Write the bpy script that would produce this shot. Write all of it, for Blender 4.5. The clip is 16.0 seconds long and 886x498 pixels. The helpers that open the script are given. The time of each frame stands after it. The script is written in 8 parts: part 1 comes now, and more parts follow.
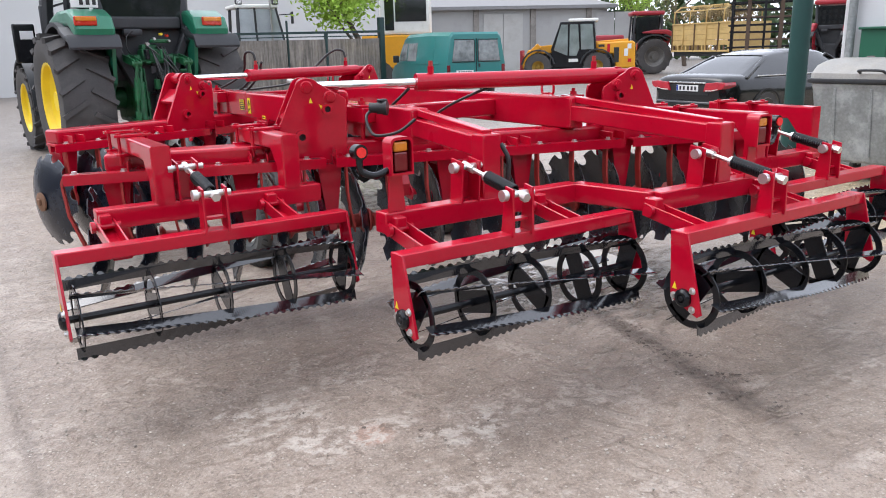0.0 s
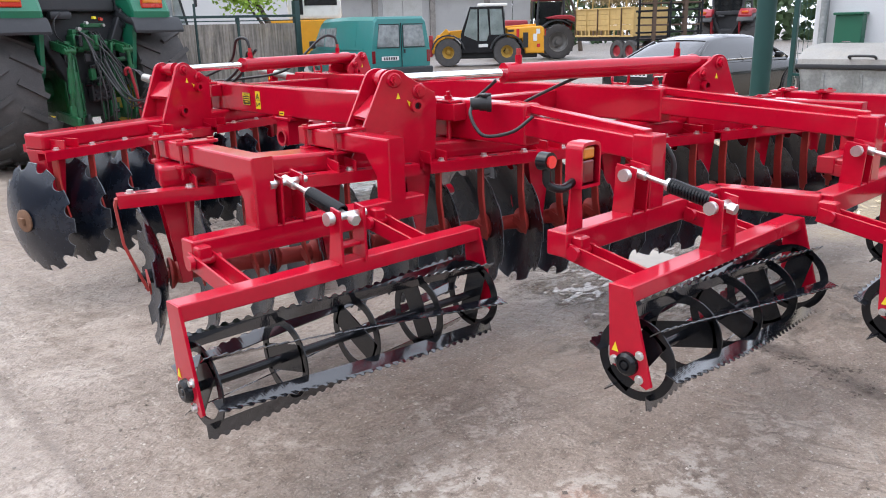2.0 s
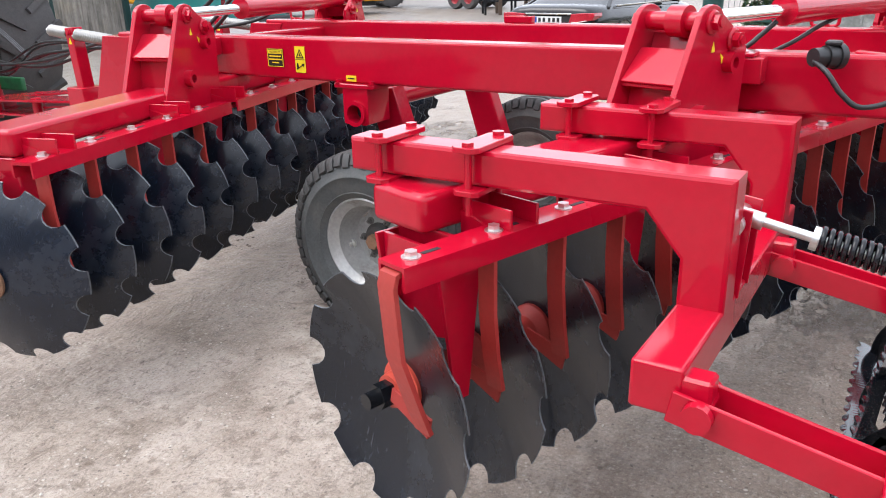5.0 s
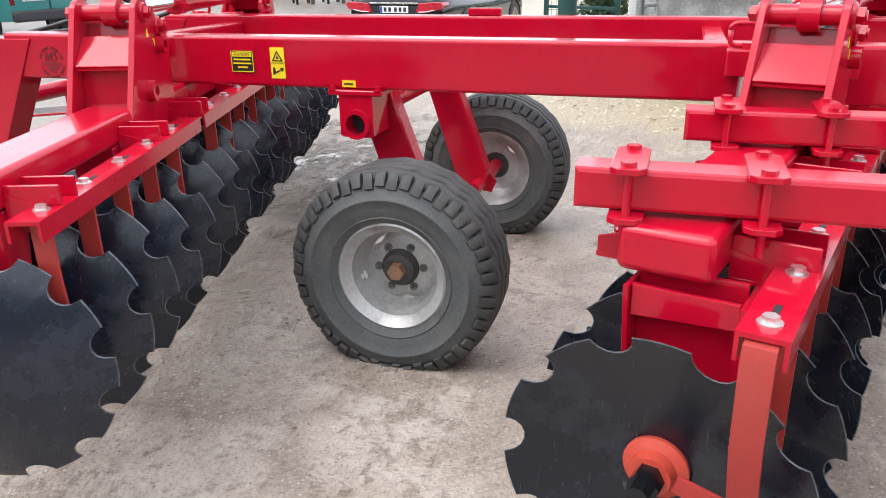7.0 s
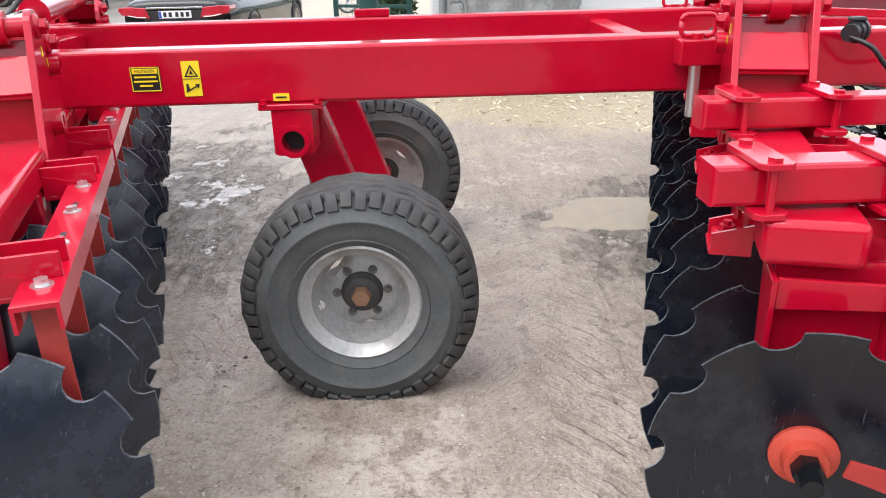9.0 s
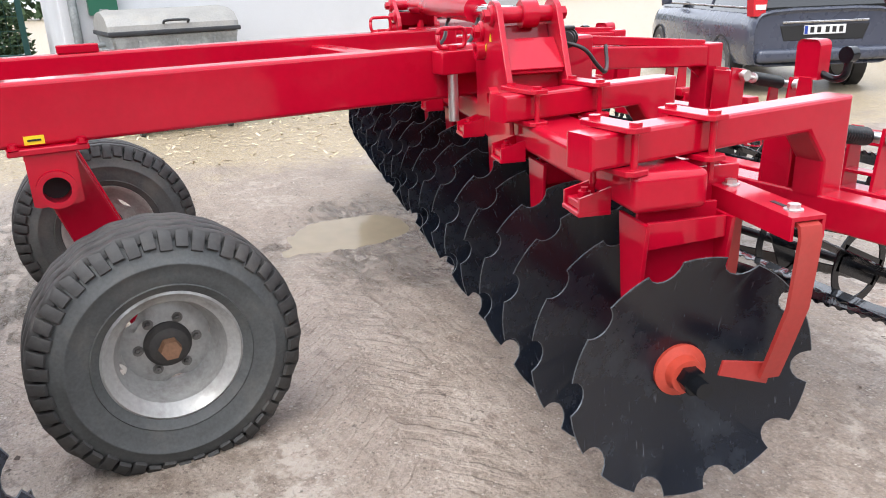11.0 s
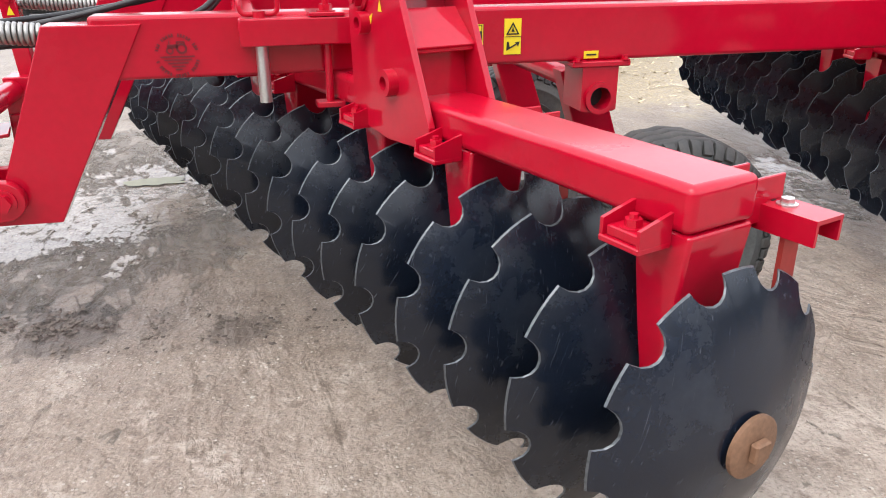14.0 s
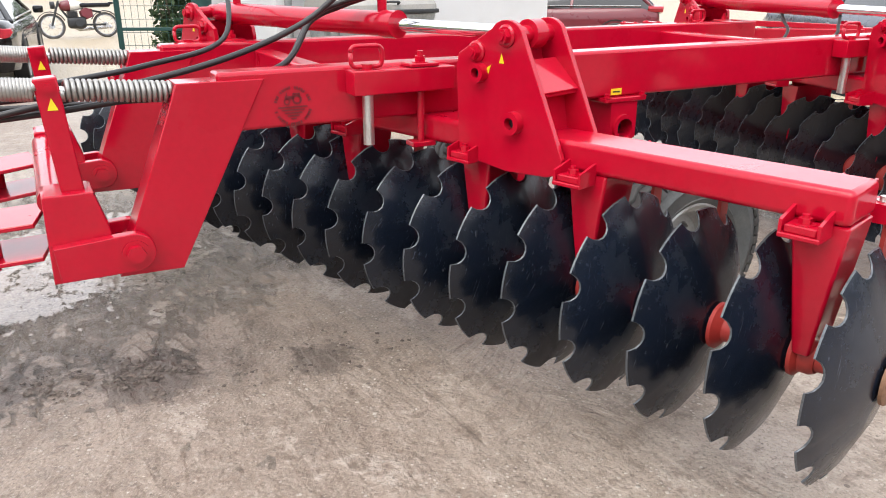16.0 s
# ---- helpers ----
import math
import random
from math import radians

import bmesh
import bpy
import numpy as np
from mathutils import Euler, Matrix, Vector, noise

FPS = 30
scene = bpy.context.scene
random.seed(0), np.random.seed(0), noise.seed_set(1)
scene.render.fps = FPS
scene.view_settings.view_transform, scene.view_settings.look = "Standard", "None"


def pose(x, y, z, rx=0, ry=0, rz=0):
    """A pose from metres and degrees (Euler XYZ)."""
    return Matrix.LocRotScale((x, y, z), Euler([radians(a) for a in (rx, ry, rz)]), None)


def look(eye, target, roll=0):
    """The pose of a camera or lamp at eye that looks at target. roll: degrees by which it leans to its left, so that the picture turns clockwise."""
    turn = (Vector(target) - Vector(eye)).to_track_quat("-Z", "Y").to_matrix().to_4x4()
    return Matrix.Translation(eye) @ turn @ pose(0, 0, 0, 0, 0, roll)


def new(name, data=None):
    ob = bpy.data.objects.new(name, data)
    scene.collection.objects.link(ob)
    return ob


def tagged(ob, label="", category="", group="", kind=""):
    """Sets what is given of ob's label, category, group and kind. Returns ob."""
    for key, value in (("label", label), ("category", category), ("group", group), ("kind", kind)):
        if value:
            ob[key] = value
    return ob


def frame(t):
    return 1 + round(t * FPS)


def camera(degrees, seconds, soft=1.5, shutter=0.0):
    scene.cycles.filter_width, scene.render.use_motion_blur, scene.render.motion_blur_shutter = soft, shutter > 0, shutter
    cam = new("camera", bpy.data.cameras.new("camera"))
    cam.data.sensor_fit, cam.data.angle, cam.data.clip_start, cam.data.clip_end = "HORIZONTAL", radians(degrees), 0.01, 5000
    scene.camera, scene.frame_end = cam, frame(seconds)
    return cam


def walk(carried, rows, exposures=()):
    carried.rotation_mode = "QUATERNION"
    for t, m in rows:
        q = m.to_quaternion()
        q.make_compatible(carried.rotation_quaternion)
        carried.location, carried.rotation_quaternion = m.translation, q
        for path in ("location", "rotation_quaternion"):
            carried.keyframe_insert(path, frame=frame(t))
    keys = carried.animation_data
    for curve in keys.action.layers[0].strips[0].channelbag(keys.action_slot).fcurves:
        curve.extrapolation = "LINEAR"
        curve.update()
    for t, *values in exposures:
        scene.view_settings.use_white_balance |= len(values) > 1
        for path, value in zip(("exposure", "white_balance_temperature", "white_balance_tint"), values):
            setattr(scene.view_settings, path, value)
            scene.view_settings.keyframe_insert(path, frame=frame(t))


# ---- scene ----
cam = camera(60.6, 16.0, 1.0)
METRES, EYE, TILT, LEAN, TURN = 8.64, 1.593, -14.89, 1.33, -34.01
ROWS = [
    (0.0, 0.0, 0.0, 0.0, -0.0, 0.0, -0.0),
    (0.5, -0.038, 0.0133, 0.0038, -3.24, -0.24, 0.74),
    (1.0, -0.0778, 0.0243, 0.0053, -5.56, -0.62, 1.34),
    (1.5, -0.1075, 0.0441, 0.0107, -7.22, -0.88, 1.87),
    (2.0, -0.1321, 0.0767, 0.0208, -8.36, -1.21, 2.2),
    (2.5, -0.1614, 0.1092, 0.0261, -9.09, -1.65, 2.56),
    (3.0, -0.188, 0.1432, 0.0345, -10.2, -2.12, 2.81),
    (3.5, -0.2164, 0.1875, 0.0438, -11.66, -2.7, 3.2),
    (4.0, -0.2466, 0.2284, 0.0516, -14.2, -3.51, 3.81),
    (6.5, -0.3461, 0.3762, 0.085, -35.99, -8.46, 8.72),
    (7.0, -0.3644, 0.3959, 0.0925, -37.95, -8.51, 9.15),
    (7.5, -0.3931, 0.4152, 0.0988, -39.19, -8.69, 9.53),
    (8.0, -0.405, 0.4332, 0.1029, -41.4, -9.2, 10.15),
    (8.5, -0.4038, 0.4532, 0.1086, -46.95, -10.36, 11.43),
    (9.0, -0.4062, 0.4702, 0.1123, -56.06, -12.1, 13.24),
    (9.5, -0.413, 0.4889, 0.1161, -67.56, -14.19, 15.35),
    (12.0, -0.4526, 0.561, 0.1248, -79.52, -14.32, 15.76),
    (12.5, -0.4603, 0.5871, 0.1304, -73.69, -13.45, 13.93),
    (13.0, -0.4831, 0.6099, 0.1355, -70.03, -13.93, 13.13),
    (13.5, -0.5068, 0.6311, 0.1426, -68.96, -15.1, 13.3),
    (14.0, -0.5156, 0.6545, 0.149, -70.37, -16.01, 13.74),
    (14.5, -0.5266, 0.6742, 0.1587, -73.64, -16.57, 14.04),
    (15.0, -0.5492, 0.6962, 0.1665, -77.07, -16.84, 14.23),
    (15.5, -0.5653, 0.7204, 0.1728, -80.45, -17.04, 14.52),
    (16.0, -0.5783, 0.7462, 0.1837, -83.67, -17.11, 14.73),
]
PATH = [(t, pose(0, 0, EYE, TILT, LEAN, TURN) @ pose(METRES * x, METRES * y, METRES * z, 90 + pitch, roll, yaw)) for t, x, y, z, yaw, pitch, roll in ROWS]
# the quick swing past the wheel and back
PATH += [(9.7, look((-0.495, 5.656, 1.555), (1.295, 5.124, 0.840), -2.6)), (10.75, look((-0.478, 5.935, 1.512), (1.188, 5.032, 0.845), -2.4)), (11.8, look((-0.462, 6.236, 1.470), (1.240, 5.389, 0.849), -1.9))]
walk(cam, sorted(PATH, key=lambda row: row[0]),
     exposures=[(0.0, 0.19, 6200, 12), (1.5, 0.23, 6150, 12), (3.0, 0.37, 6150, 12), (6.5, 0.52, 6300, 10), (9.0, 0.51, 6300, 10), (12.5, 0.50, 6350, 10), (16.0, 0.47, 6600, 10)])

# ---- sky and light: a bright overcast day ----
SUN_ELEV, SUN_ROT = radians(60), radians(325)
world = bpy.data.worlds.new("overcast_sky")
scene.world = world
world.use_nodes = True
wn = world.node_tree.nodes
wl = world.node_tree.links
wn.clear()
sky = wn.new("ShaderNodeTexSky")
sky.sky_type = 'NISHITA'
sky.sun_disc = False
sky.sun_elevation, sky.sun_rotation = SUN_ELEV, SUN_ROT
sky.air_density, sky.dust_density, sky.ozone_density = 1.0, 6.0, 1.0
haze = wn.new("ShaderNodeMixRGB")
haze.inputs[0].default_value = 0.7
haze.inputs[2].default_value = (12.8, 13.2, 14.2, 1)
wback = wn.new("ShaderNodeBackground")
wback.inputs[1].default_value = 0.15
wout = wn.new("ShaderNodeOutputWorld")
wl.new(sky.outputs[0], haze.inputs[1])
wl.new(haze.outputs[0], wback.inputs[0])
wl.new(wback.outputs[0], wout.inputs[0])
sun = new("sun", bpy.data.lights.new("sun", 'SUN'))
sun.data.energy, sun.data.angle, sun.data.color = 1.25, radians(42), (1.0, 0.98, 0.955)
sun.matrix_world = look((0, 0, 20), (0 - 20 * math.cos(SUN_ELEV) * math.sin(SUN_ROT) / math.sin(SUN_ELEV), 0 - 20 * math.cos(SUN_ELEV) * math.cos(SUN_ROT) / math.sin(SUN_ELEV), 0))
scene.view_settings.exposure = 0.0

# ---- materials ----
def material(name, base, rough, metal=0.0, var=0.15, vscale=6.0, fine=60.0, bump=0.02, bdist=0.004, dirt=None, dirt_amt=0.0, dirt_scale=4.0, coat=0.0, rvar=0.1, isl=0.0, spec=0.5):
    """A painted, cast or earthen surface: two scales of tone, grain in the relief, and dirt in patches of its own."""
    m = bpy.data.materials.new(name)
    m.use_nodes = True
    n, l = m.node_tree.nodes, m.node_tree.links
    b = n["Principled BSDF"]
    tc = n.new("ShaderNodeTexCoord")
    big = n.new("ShaderNodeTexNoise")
    big.inputs["Scale"].default_value, big.inputs["Detail"].default_value = vscale, 5
    small = n.new("ShaderNodeTexNoise")
    small.inputs["Scale"].default_value, small.inputs["Detail"].default_value = fine, 4
    l.new(tc.outputs["Object"], big.inputs["Vector"])
    l.new(tc.outputs["Object"], small.inputs["Vector"])
    mix = n.new("ShaderNodeMath")
    mix.operation = 'ADD'
    l.new(big.outputs["Fac"], mix.inputs[0])
    l.new(small.outputs["Fac"], mix.inputs[1])
    mr = n.new("ShaderNodeMapRange")
    mr.inputs["From Min"].default_value, mr.inputs["From Max"].default_value = 0.6, 1.4
    mr.inputs["To Min"].default_value, mr.inputs["To Max"].default_value = 1 - var, 1 + var
    l.new(mix.outputs[0], mr.inputs["Value"])
    tone = mr.outputs[0]
    if isl:
        oi = n.new("ShaderNodeObjectInfo")
        om = n.new("ShaderNodeMapRange")
        om.inputs["To Min"].default_value, om.inputs["To Max"].default_value = 1 - isl, 1 + isl
        l.new(oi.outputs["Random"], om.inputs["Value"])
        mm = n.new("ShaderNodeMath")
        mm.operation = 'MULTIPLY'
        l.new(tone, mm.inputs[0])
        l.new(om.outputs[0], mm.inputs[1])
        tone = mm.outputs[0]
    col = n.new("ShaderNodeVectorMath")
    col.operation = 'SCALE'
    col.inputs[0].default_value = base
    l.new(tone, col.inputs["Scale"])
    out = col.outputs[0]
    rr = n.new("ShaderNodeMapRange")
    rr.inputs["To Min"].default_value, rr.inputs["To Max"].default_value = max(rough - rvar, 0.02), min(rough + rvar, 1)
    l.new(big.outputs["Fac"], rr.inputs["Value"])
    rout = rr.outputs[0]
    if dirt:
        dn = n.new("ShaderNodeTexNoise")
        dn.inputs["Scale"].default_value, dn.inputs["Detail"].default_value, dn.inputs["Roughness"].default_value = dirt_scale, 8, 0.7
        l.new(tc.outputs["Object"], dn.inputs["Vector"])
        dr = n.new("ShaderNodeMapRange")
        dr.inputs["From Min"].default_value, dr.inputs["From Max"].default_value = 0.5, 0.75
        dr.inputs["To Min"].default_value, dr.inputs["To Max"].default_value = 0, dirt_amt
        l.new(dn.outputs["Fac"], dr.inputs["Value"])
        dm = n.new("ShaderNodeMix")
        dm.data_type = 'RGBA'
        l.new(dr.outputs[0], dm.inputs["Factor"])
        l.new(out, dm.inputs["A"])
        dm.inputs["B"].default_value = (*dirt, 1)
        out = dm.outputs["Result"]
        ra = n.new("ShaderNodeMath")
        ra.operation = 'MULTIPLY_ADD'
        ra.inputs[1].default_value = 0.5
        l.new(dr.outputs[0], ra.inputs[0])
        l.new(rout, ra.inputs[2])
        rout = ra.outputs[0]
    l.new(out, b.inputs["Base Color"])
    l.new(rout, b.inputs["Roughness"])
    b.inputs["Metallic"].default_value = metal
    b.inputs["Coat Weight"].default_value = coat
    b.inputs["Coat Roughness"].default_value = 0.05
    b.inputs["Specular IOR Level"].default_value = spec
    if bump:
        bp = n.new("ShaderNodeBump")
        bp.inputs["Strength"].default_value, bp.inputs["Distance"].default_value = bump, bdist
        l.new(mix.outputs[0], bp.inputs["Height"])
        l.new(bp.outputs[0], b.inputs["Normal"])
    return m


RED = material("red_paint", (0.43, 0.0024, 0.020), 0.30, var=0.09, vscale=3, fine=35, bump=0.012, bdist=0.01, dirt=(0.38, 0.06, 0.07), dirt_amt=0.10, dirt_scale=5, coat=0.78, spec=0.04)
RED.node_tree.nodes["Principled BSDF"].inputs["Coat Roughness"].default_value = 0.10
HOSEGREY = material("dusty_hose_rubber", (0.07, 0.07, 0.072), 0.6, var=0.2)
FLANGE = material("orange_red_primer", (0.50, 0.06, 0.035), 0.45, var=0.12, vscale=8, fine=80, bump=0.1, dirt=(0.2, 0.08, 0.06), dirt_amt=0.3)
PRIMER = material("red_oxide_primer", (0.36, 0.03, 0.024), 0.5, var=0.12, vscale=8, fine=80, bump=0.1, dirt=(0.2, 0.08, 0.06), dirt_amt=0.3)
# disc dirt is bluish: scuffs, plus sky sheen painted into the colour
DISC = material("blackened_disc_steel", (0.0058, 0.0092, 0.0170), 0.24, metal=0.0, var=0.3, vscale=5, fine=40, bump=0.03, dirt=(0.075, 0.088, 0.105), dirt_amt=0.28, dirt_scale=7, isl=0.3, spec=0.5)
EDGE = material("ground_steel_edge", (0.10, 0.11, 0.12), 0.38, metal=0.4, var=0.5, vscale=30, fine=120)
BLACK = material("black_enamel", (0.0045, 0.0055, 0.0075), 0.22, var=0.25, dirt=(0.12, 0.12, 0.12), dirt_amt=0.07, dirt_scale=8, spec=0.38)
GLOSSBLACK = material("gloss_black_enamel", (0.004, 0.005, 0.008), 0.16, var=0.3, vscale=9, bump=0.05, dirt=(0.10, 0.10, 0.11), dirt_amt=0.12, dirt_scale=10, coat=1.0, spec=0.5)
GLOSSBLACK.node_tree.nodes["Principled BSDF"].inputs["Coat IOR"].default_value = 1.7
RUBBER = material("tyre_rubber", (0.070, 0.075, 0.075), 0.66, var=0.3, vscale=10, fine=90, bump=0.15, dirt=(0.17, 0.16, 0.14), dirt_amt=0.7, dirt_scale=3.5)
TREAD = material("worn_tread_rubber", (0.042, 0.042, 0.041), 0.66, var=0.25, vscale=12, fine=90, bump=0.2, dirt=(0.16, 0.145, 0.125), dirt_amt=0.45, dirt_scale=7)
RIMGREY = material("silver_rim_paint", (0.40, 0.40, 0.385), 0.40, metal=0.35, var=0.2, dirt=(0.17, 0.15, 0.125), dirt_amt=0.7, dirt_scale=7)
HUBMUD = material("muddy_cast_hub", (0.035, 0.033, 0.031), 0.6, var=0.3, dirt=(0.10, 0.09, 0.08), dirt_amt=0.6, dirt_scale=14)
ZINC = material("zinc_plated_steel", (0.66, 0.66, 0.64), 0.32, metal=0.9, var=0.12, fine=120)
CHROME = material("chromed_rod", (0.82, 0.82, 0.82), 0.12, metal=1.0, var=0.03, bump=0)
SPRING_GREY = material("bare_spring_steel", (0.36, 0.35, 0.33), 0.42, metal=0.8, var=0.15)
HOSE = material("hydraulic_hose_rubber", (0.018, 0.018, 0.019), 0.45, var=0.2)
RUST = material("rusty_cast_washer", (0.22, 0.12, 0.07), 0.7, metal=0.2, var=0.3, fine=90, bump=0.2)
# near-black for rubber, and for shade painted into holes and gaps
DARK = material("dark_rubber_and_hole_shade", (0.012, 0.012, 0.013), 0.6)
YELLOW_L = material("yellow_label_film", (0.80, 0.62, 0.02), 0.4, var=0.04)
BLACK_L = material("black_label_print", (0.015, 0.015, 0.015), 0.4, var=0.04)
AMBER = material("amber_lens", (0.60, 0.20, 0.015), 0.25, var=0.08, coat=0.2)
REDLENS = material("red_lens", (0.14, 0.004, 0.008), 0.2, var=0.08, coat=0.3)


def scratch(m, colour, amount):
    """Thin pale scratches and scuffs with a run of their own over a finished material."""
    n, l = m.node_tree.nodes, m.node_tree.links
    b = n["Principled BSDF"]
    tc = n.new("ShaderNodeTexCoord")
    old = b.inputs["Base Color"].links[0].from_socket
    for ang, across, along, lo in ((25, 260, 9.0, 0.70), (-50, 220, 12.0, 0.70), (80, 110, 25.0, 0.70), (5, 160, 40.0, 0.70)):
        mp = n.new("ShaderNodeMapping")
        mp.inputs["Rotation"].default_value[0] = radians(ang)
        mp.inputs["Scale"].default_value = (8, across, along)
        l.new(tc.outputs["Object"], mp.inputs["Vector"])
        oi = n.new("ShaderNodeObjectInfo")
        sh = n.new("ShaderNodeVectorMath")
        sh.operation = 'ADD'
        sc = n.new("ShaderNodeVectorMath")
        sc.operation = 'SCALE'
        sc.inputs[0].default_value = (37, 91, 53)
        l.new(oi.outputs["Random"], sc.inputs["Scale"])
        l.new(mp.outputs[0], sh.inputs[0])
        l.new(sc.outputs[0], sh.inputs[1])
        q = n.new("ShaderNodeTexNoise")
        q.inputs["Scale"].default_value, q.inputs["Detail"].default_value = 1.0, 3
        l.new(sh.outputs[0], q.inputs["Vector"])
        r = n.new("ShaderNodeMapRange")
        r.inputs["From Min"].default_value, r.inputs["From Max"].default_value = lo, lo + 0.05
        r.inputs["To Max"].default_value = amount
        l.new(q.outputs["Fac"], r.inputs["Value"])
        mx = n.new("ShaderNodeMix")
        mx.data_type = 'RGBA'
        l.new(r.outputs[0], mx.inputs["Factor"])
        l.new(old, mx.inputs["A"])
        mx.inputs["B"].default_value = (*colour, 1)
        old = mx.outputs["Result"]
    l.new(old, b.inputs["Base Color"])


scratch(DISC, (0.20, 0.21, 0.23), 0.26)

# ---- building helpers ----
WORLD = {}
ID = Matrix.Identity(4)


def part(name, bm, mat, parent, label="", at=None):
    """One mesh object under a thing or a part; bm may be a bmesh or a mesh that repeats share."""
    if isinstance(bm, bmesh.types.BMesh):
        me = bpy.data.meshes.new(name)
        bm.normal_update()
        bm.to_mesh(me)
        bm.free()
        for mt in (mat if isinstance(mat, (list, tuple)) else [mat]):
            me.materials.append(mt)
    else:
        me = bm
    ob = new(name, me)
    m = at if at is not None else ID
    if parent is not None:
        ob.parent = parent
        ob.matrix_parent_inverse = WORLD[parent].inverted()
    ob.matrix_basis = m
    WORLD[ob] = m
    if label:
        tagged(ob, label)
    return ob


def thing(name, at, label, category, group="", kind=""):
    """An Empty at a thing's base."""
    ob = new(name)
    ob.empty_display_size = 0.2
    ob.matrix_basis = at
    WORLD[ob] = at
    return tagged(ob, label, category, group, kind)


def smooth(bm, angle=35):
    """Rounds the shading of curved runs and bevels; the broad flats between bevels stay flat."""
    area = {f: f.calc_area() for f in bm.faces}
    for f in bm.faces:
        edged = 0
        for e in f.edges:
            if len(e.link_faces) != 2 or not 0.02 < e.calc_face_angle(0) < radians(angle):
                continue
            g = e.link_faces[0] if e.link_faces[1] is f else e.link_faces[1]
            if area[g] > 0.3 * area[f]:
                edged = -9
            edged += 1
        f.smooth = edged < 2
    for e in bm.edges:
        if len(e.link_faces) == 2 and e.calc_face_angle(0) > radians(angle):
            e.smooth = False
    return bm


def box(bm, c, s, m=None, bev=0.004, seg=2):
    t = (m if m is not None else ID) @ Matrix.Translation(c) @ Matrix.Diagonal((*s, 1))
    g = bmesh.ops.create_cube(bm, size=1, matrix=t)
    if bev:
        es = list({e for v in g["verts"] for e in v.link_edges})
        bmesh.ops.bevel(bm, geom=es, offset=min(bev, 0.45 * min(s)), segments=seg, profile=0.5, affect='EDGES')
    return bm


def axes(p0, p1, up=(0, 0, 1)):
    """A pose at p0 whose x runs towards p1 and whose z is as near to up as may be."""
    p0, p1 = Vector(p0), Vector(p1)
    x = (p1 - p0).normalized()
    y = Vector(up).cross(x)
    if y.length < 1e-4:
        y = Vector((0, 1, 0))
    y.normalize()
    z = x.cross(y)
    return Matrix(((x.x, y.x, z.x, p0.x), (x.y, y.y, z.y, p0.y), (x.z, y.z, z.z, p0.z), (0, 0, 0, 1)))


def beam(bm, p0, p1, w, h, bev=0.012, seg=3, up=(0, 0, 1)):
    n = (Vector(p1) - Vector(p0)).length
    return box(bm, (n / 2, 0, 0), (n, w, h), axes(p0, p1, up), bev, seg)


def cyl(bm, p0, p1, r, seg=16, r2=None, m=None):
    n = (Vector(p1) - Vector(p0)).length
    a = axes(p0, p1) @ pose(n / 2, 0, 0, 0, 90, 0)
    if m is not None:
        a = m @ a
    bmesh.ops.create_cone(bm, cap_ends=True, segments=seg, radius1=r, radius2=r if r2 is None else r2, depth=n, matrix=a)
    return bm


def prism(bm, pts, th, m=None, bev=0.0):
    """A flat plate: the outline pts in local x and y, th thick along local z, centred."""
    m = m if m is not None else ID
    lo = [bm.verts.new(m @ Vector((x, y, -th / 2))) for x, y in pts]
    hi = [bm.verts.new(m @ Vector((x, y, th / 2))) for x, y in pts]
    k = len(pts)
    fs = [bm.faces.new(hi), bm.faces.new(lo[::-1])]
    for i in range(k):
        fs.append(bm.faces.new((lo[i], lo[(i + 1) % k], hi[(i + 1) % k], hi[i])))
    bmesh.ops.recalc_face_normals(bm, faces=fs)
    if bev:
        es = list({e for f in fs[:2] for e in f.edges})
        bmesh.ops.bevel(bm, geom=es, offset=bev, segments=2, profile=0.5, affect='EDGES')
    return bm


def lathe(bm, prof, seg=32, m=None, shut=False):
    """Turns a profile of (radius, x) about the local x axis."""
    m = m if m is not None else ID
    rings = []
    for r, x in prof:
        rings.append([bm.verts.new(m @ Vector((x, r * math.cos(2 * math.pi * i / seg), r * math.sin(2 * math.pi * i / seg)))) for i in range(seg)])
    n = len(rings)
    fs = []
    for a in range(n if shut else n - 1):
        p, q = rings[a], rings[(a + 1) % n]
        for i in range(seg):
            j = (i + 1) % seg
            fs.append(bm.faces.new((p[i], p[j], q[j], q[i])))
    if not shut:
        for ring in (rings[0], rings[-1]):
            fs.append(bm.faces.new(ring))
    bmesh.ops.recalc_face_normals(bm, faces=fs)
    return bm


def curve_points(pts, n=10):
    """A smooth line through pts."""
    ps = [Vector(p) for p in pts]
    ps = [ps[0] * 2 - ps[1]] + ps + [ps[-1] * 2 - ps[-2]]
    out = []
    for i in range(1, len(ps) - 2):
        a, b, c, d = ps[i - 1:i + 3]
        for k in range(n):
            t = k / n
            out.append(0.5 * ((2 * b) + (c - a) * t + (2 * a - 5 * b + 4 * c - d) * t * t + (3 * b - a - 3 * c + d) * t ** 3))
    out.append(ps[-2])
    return out


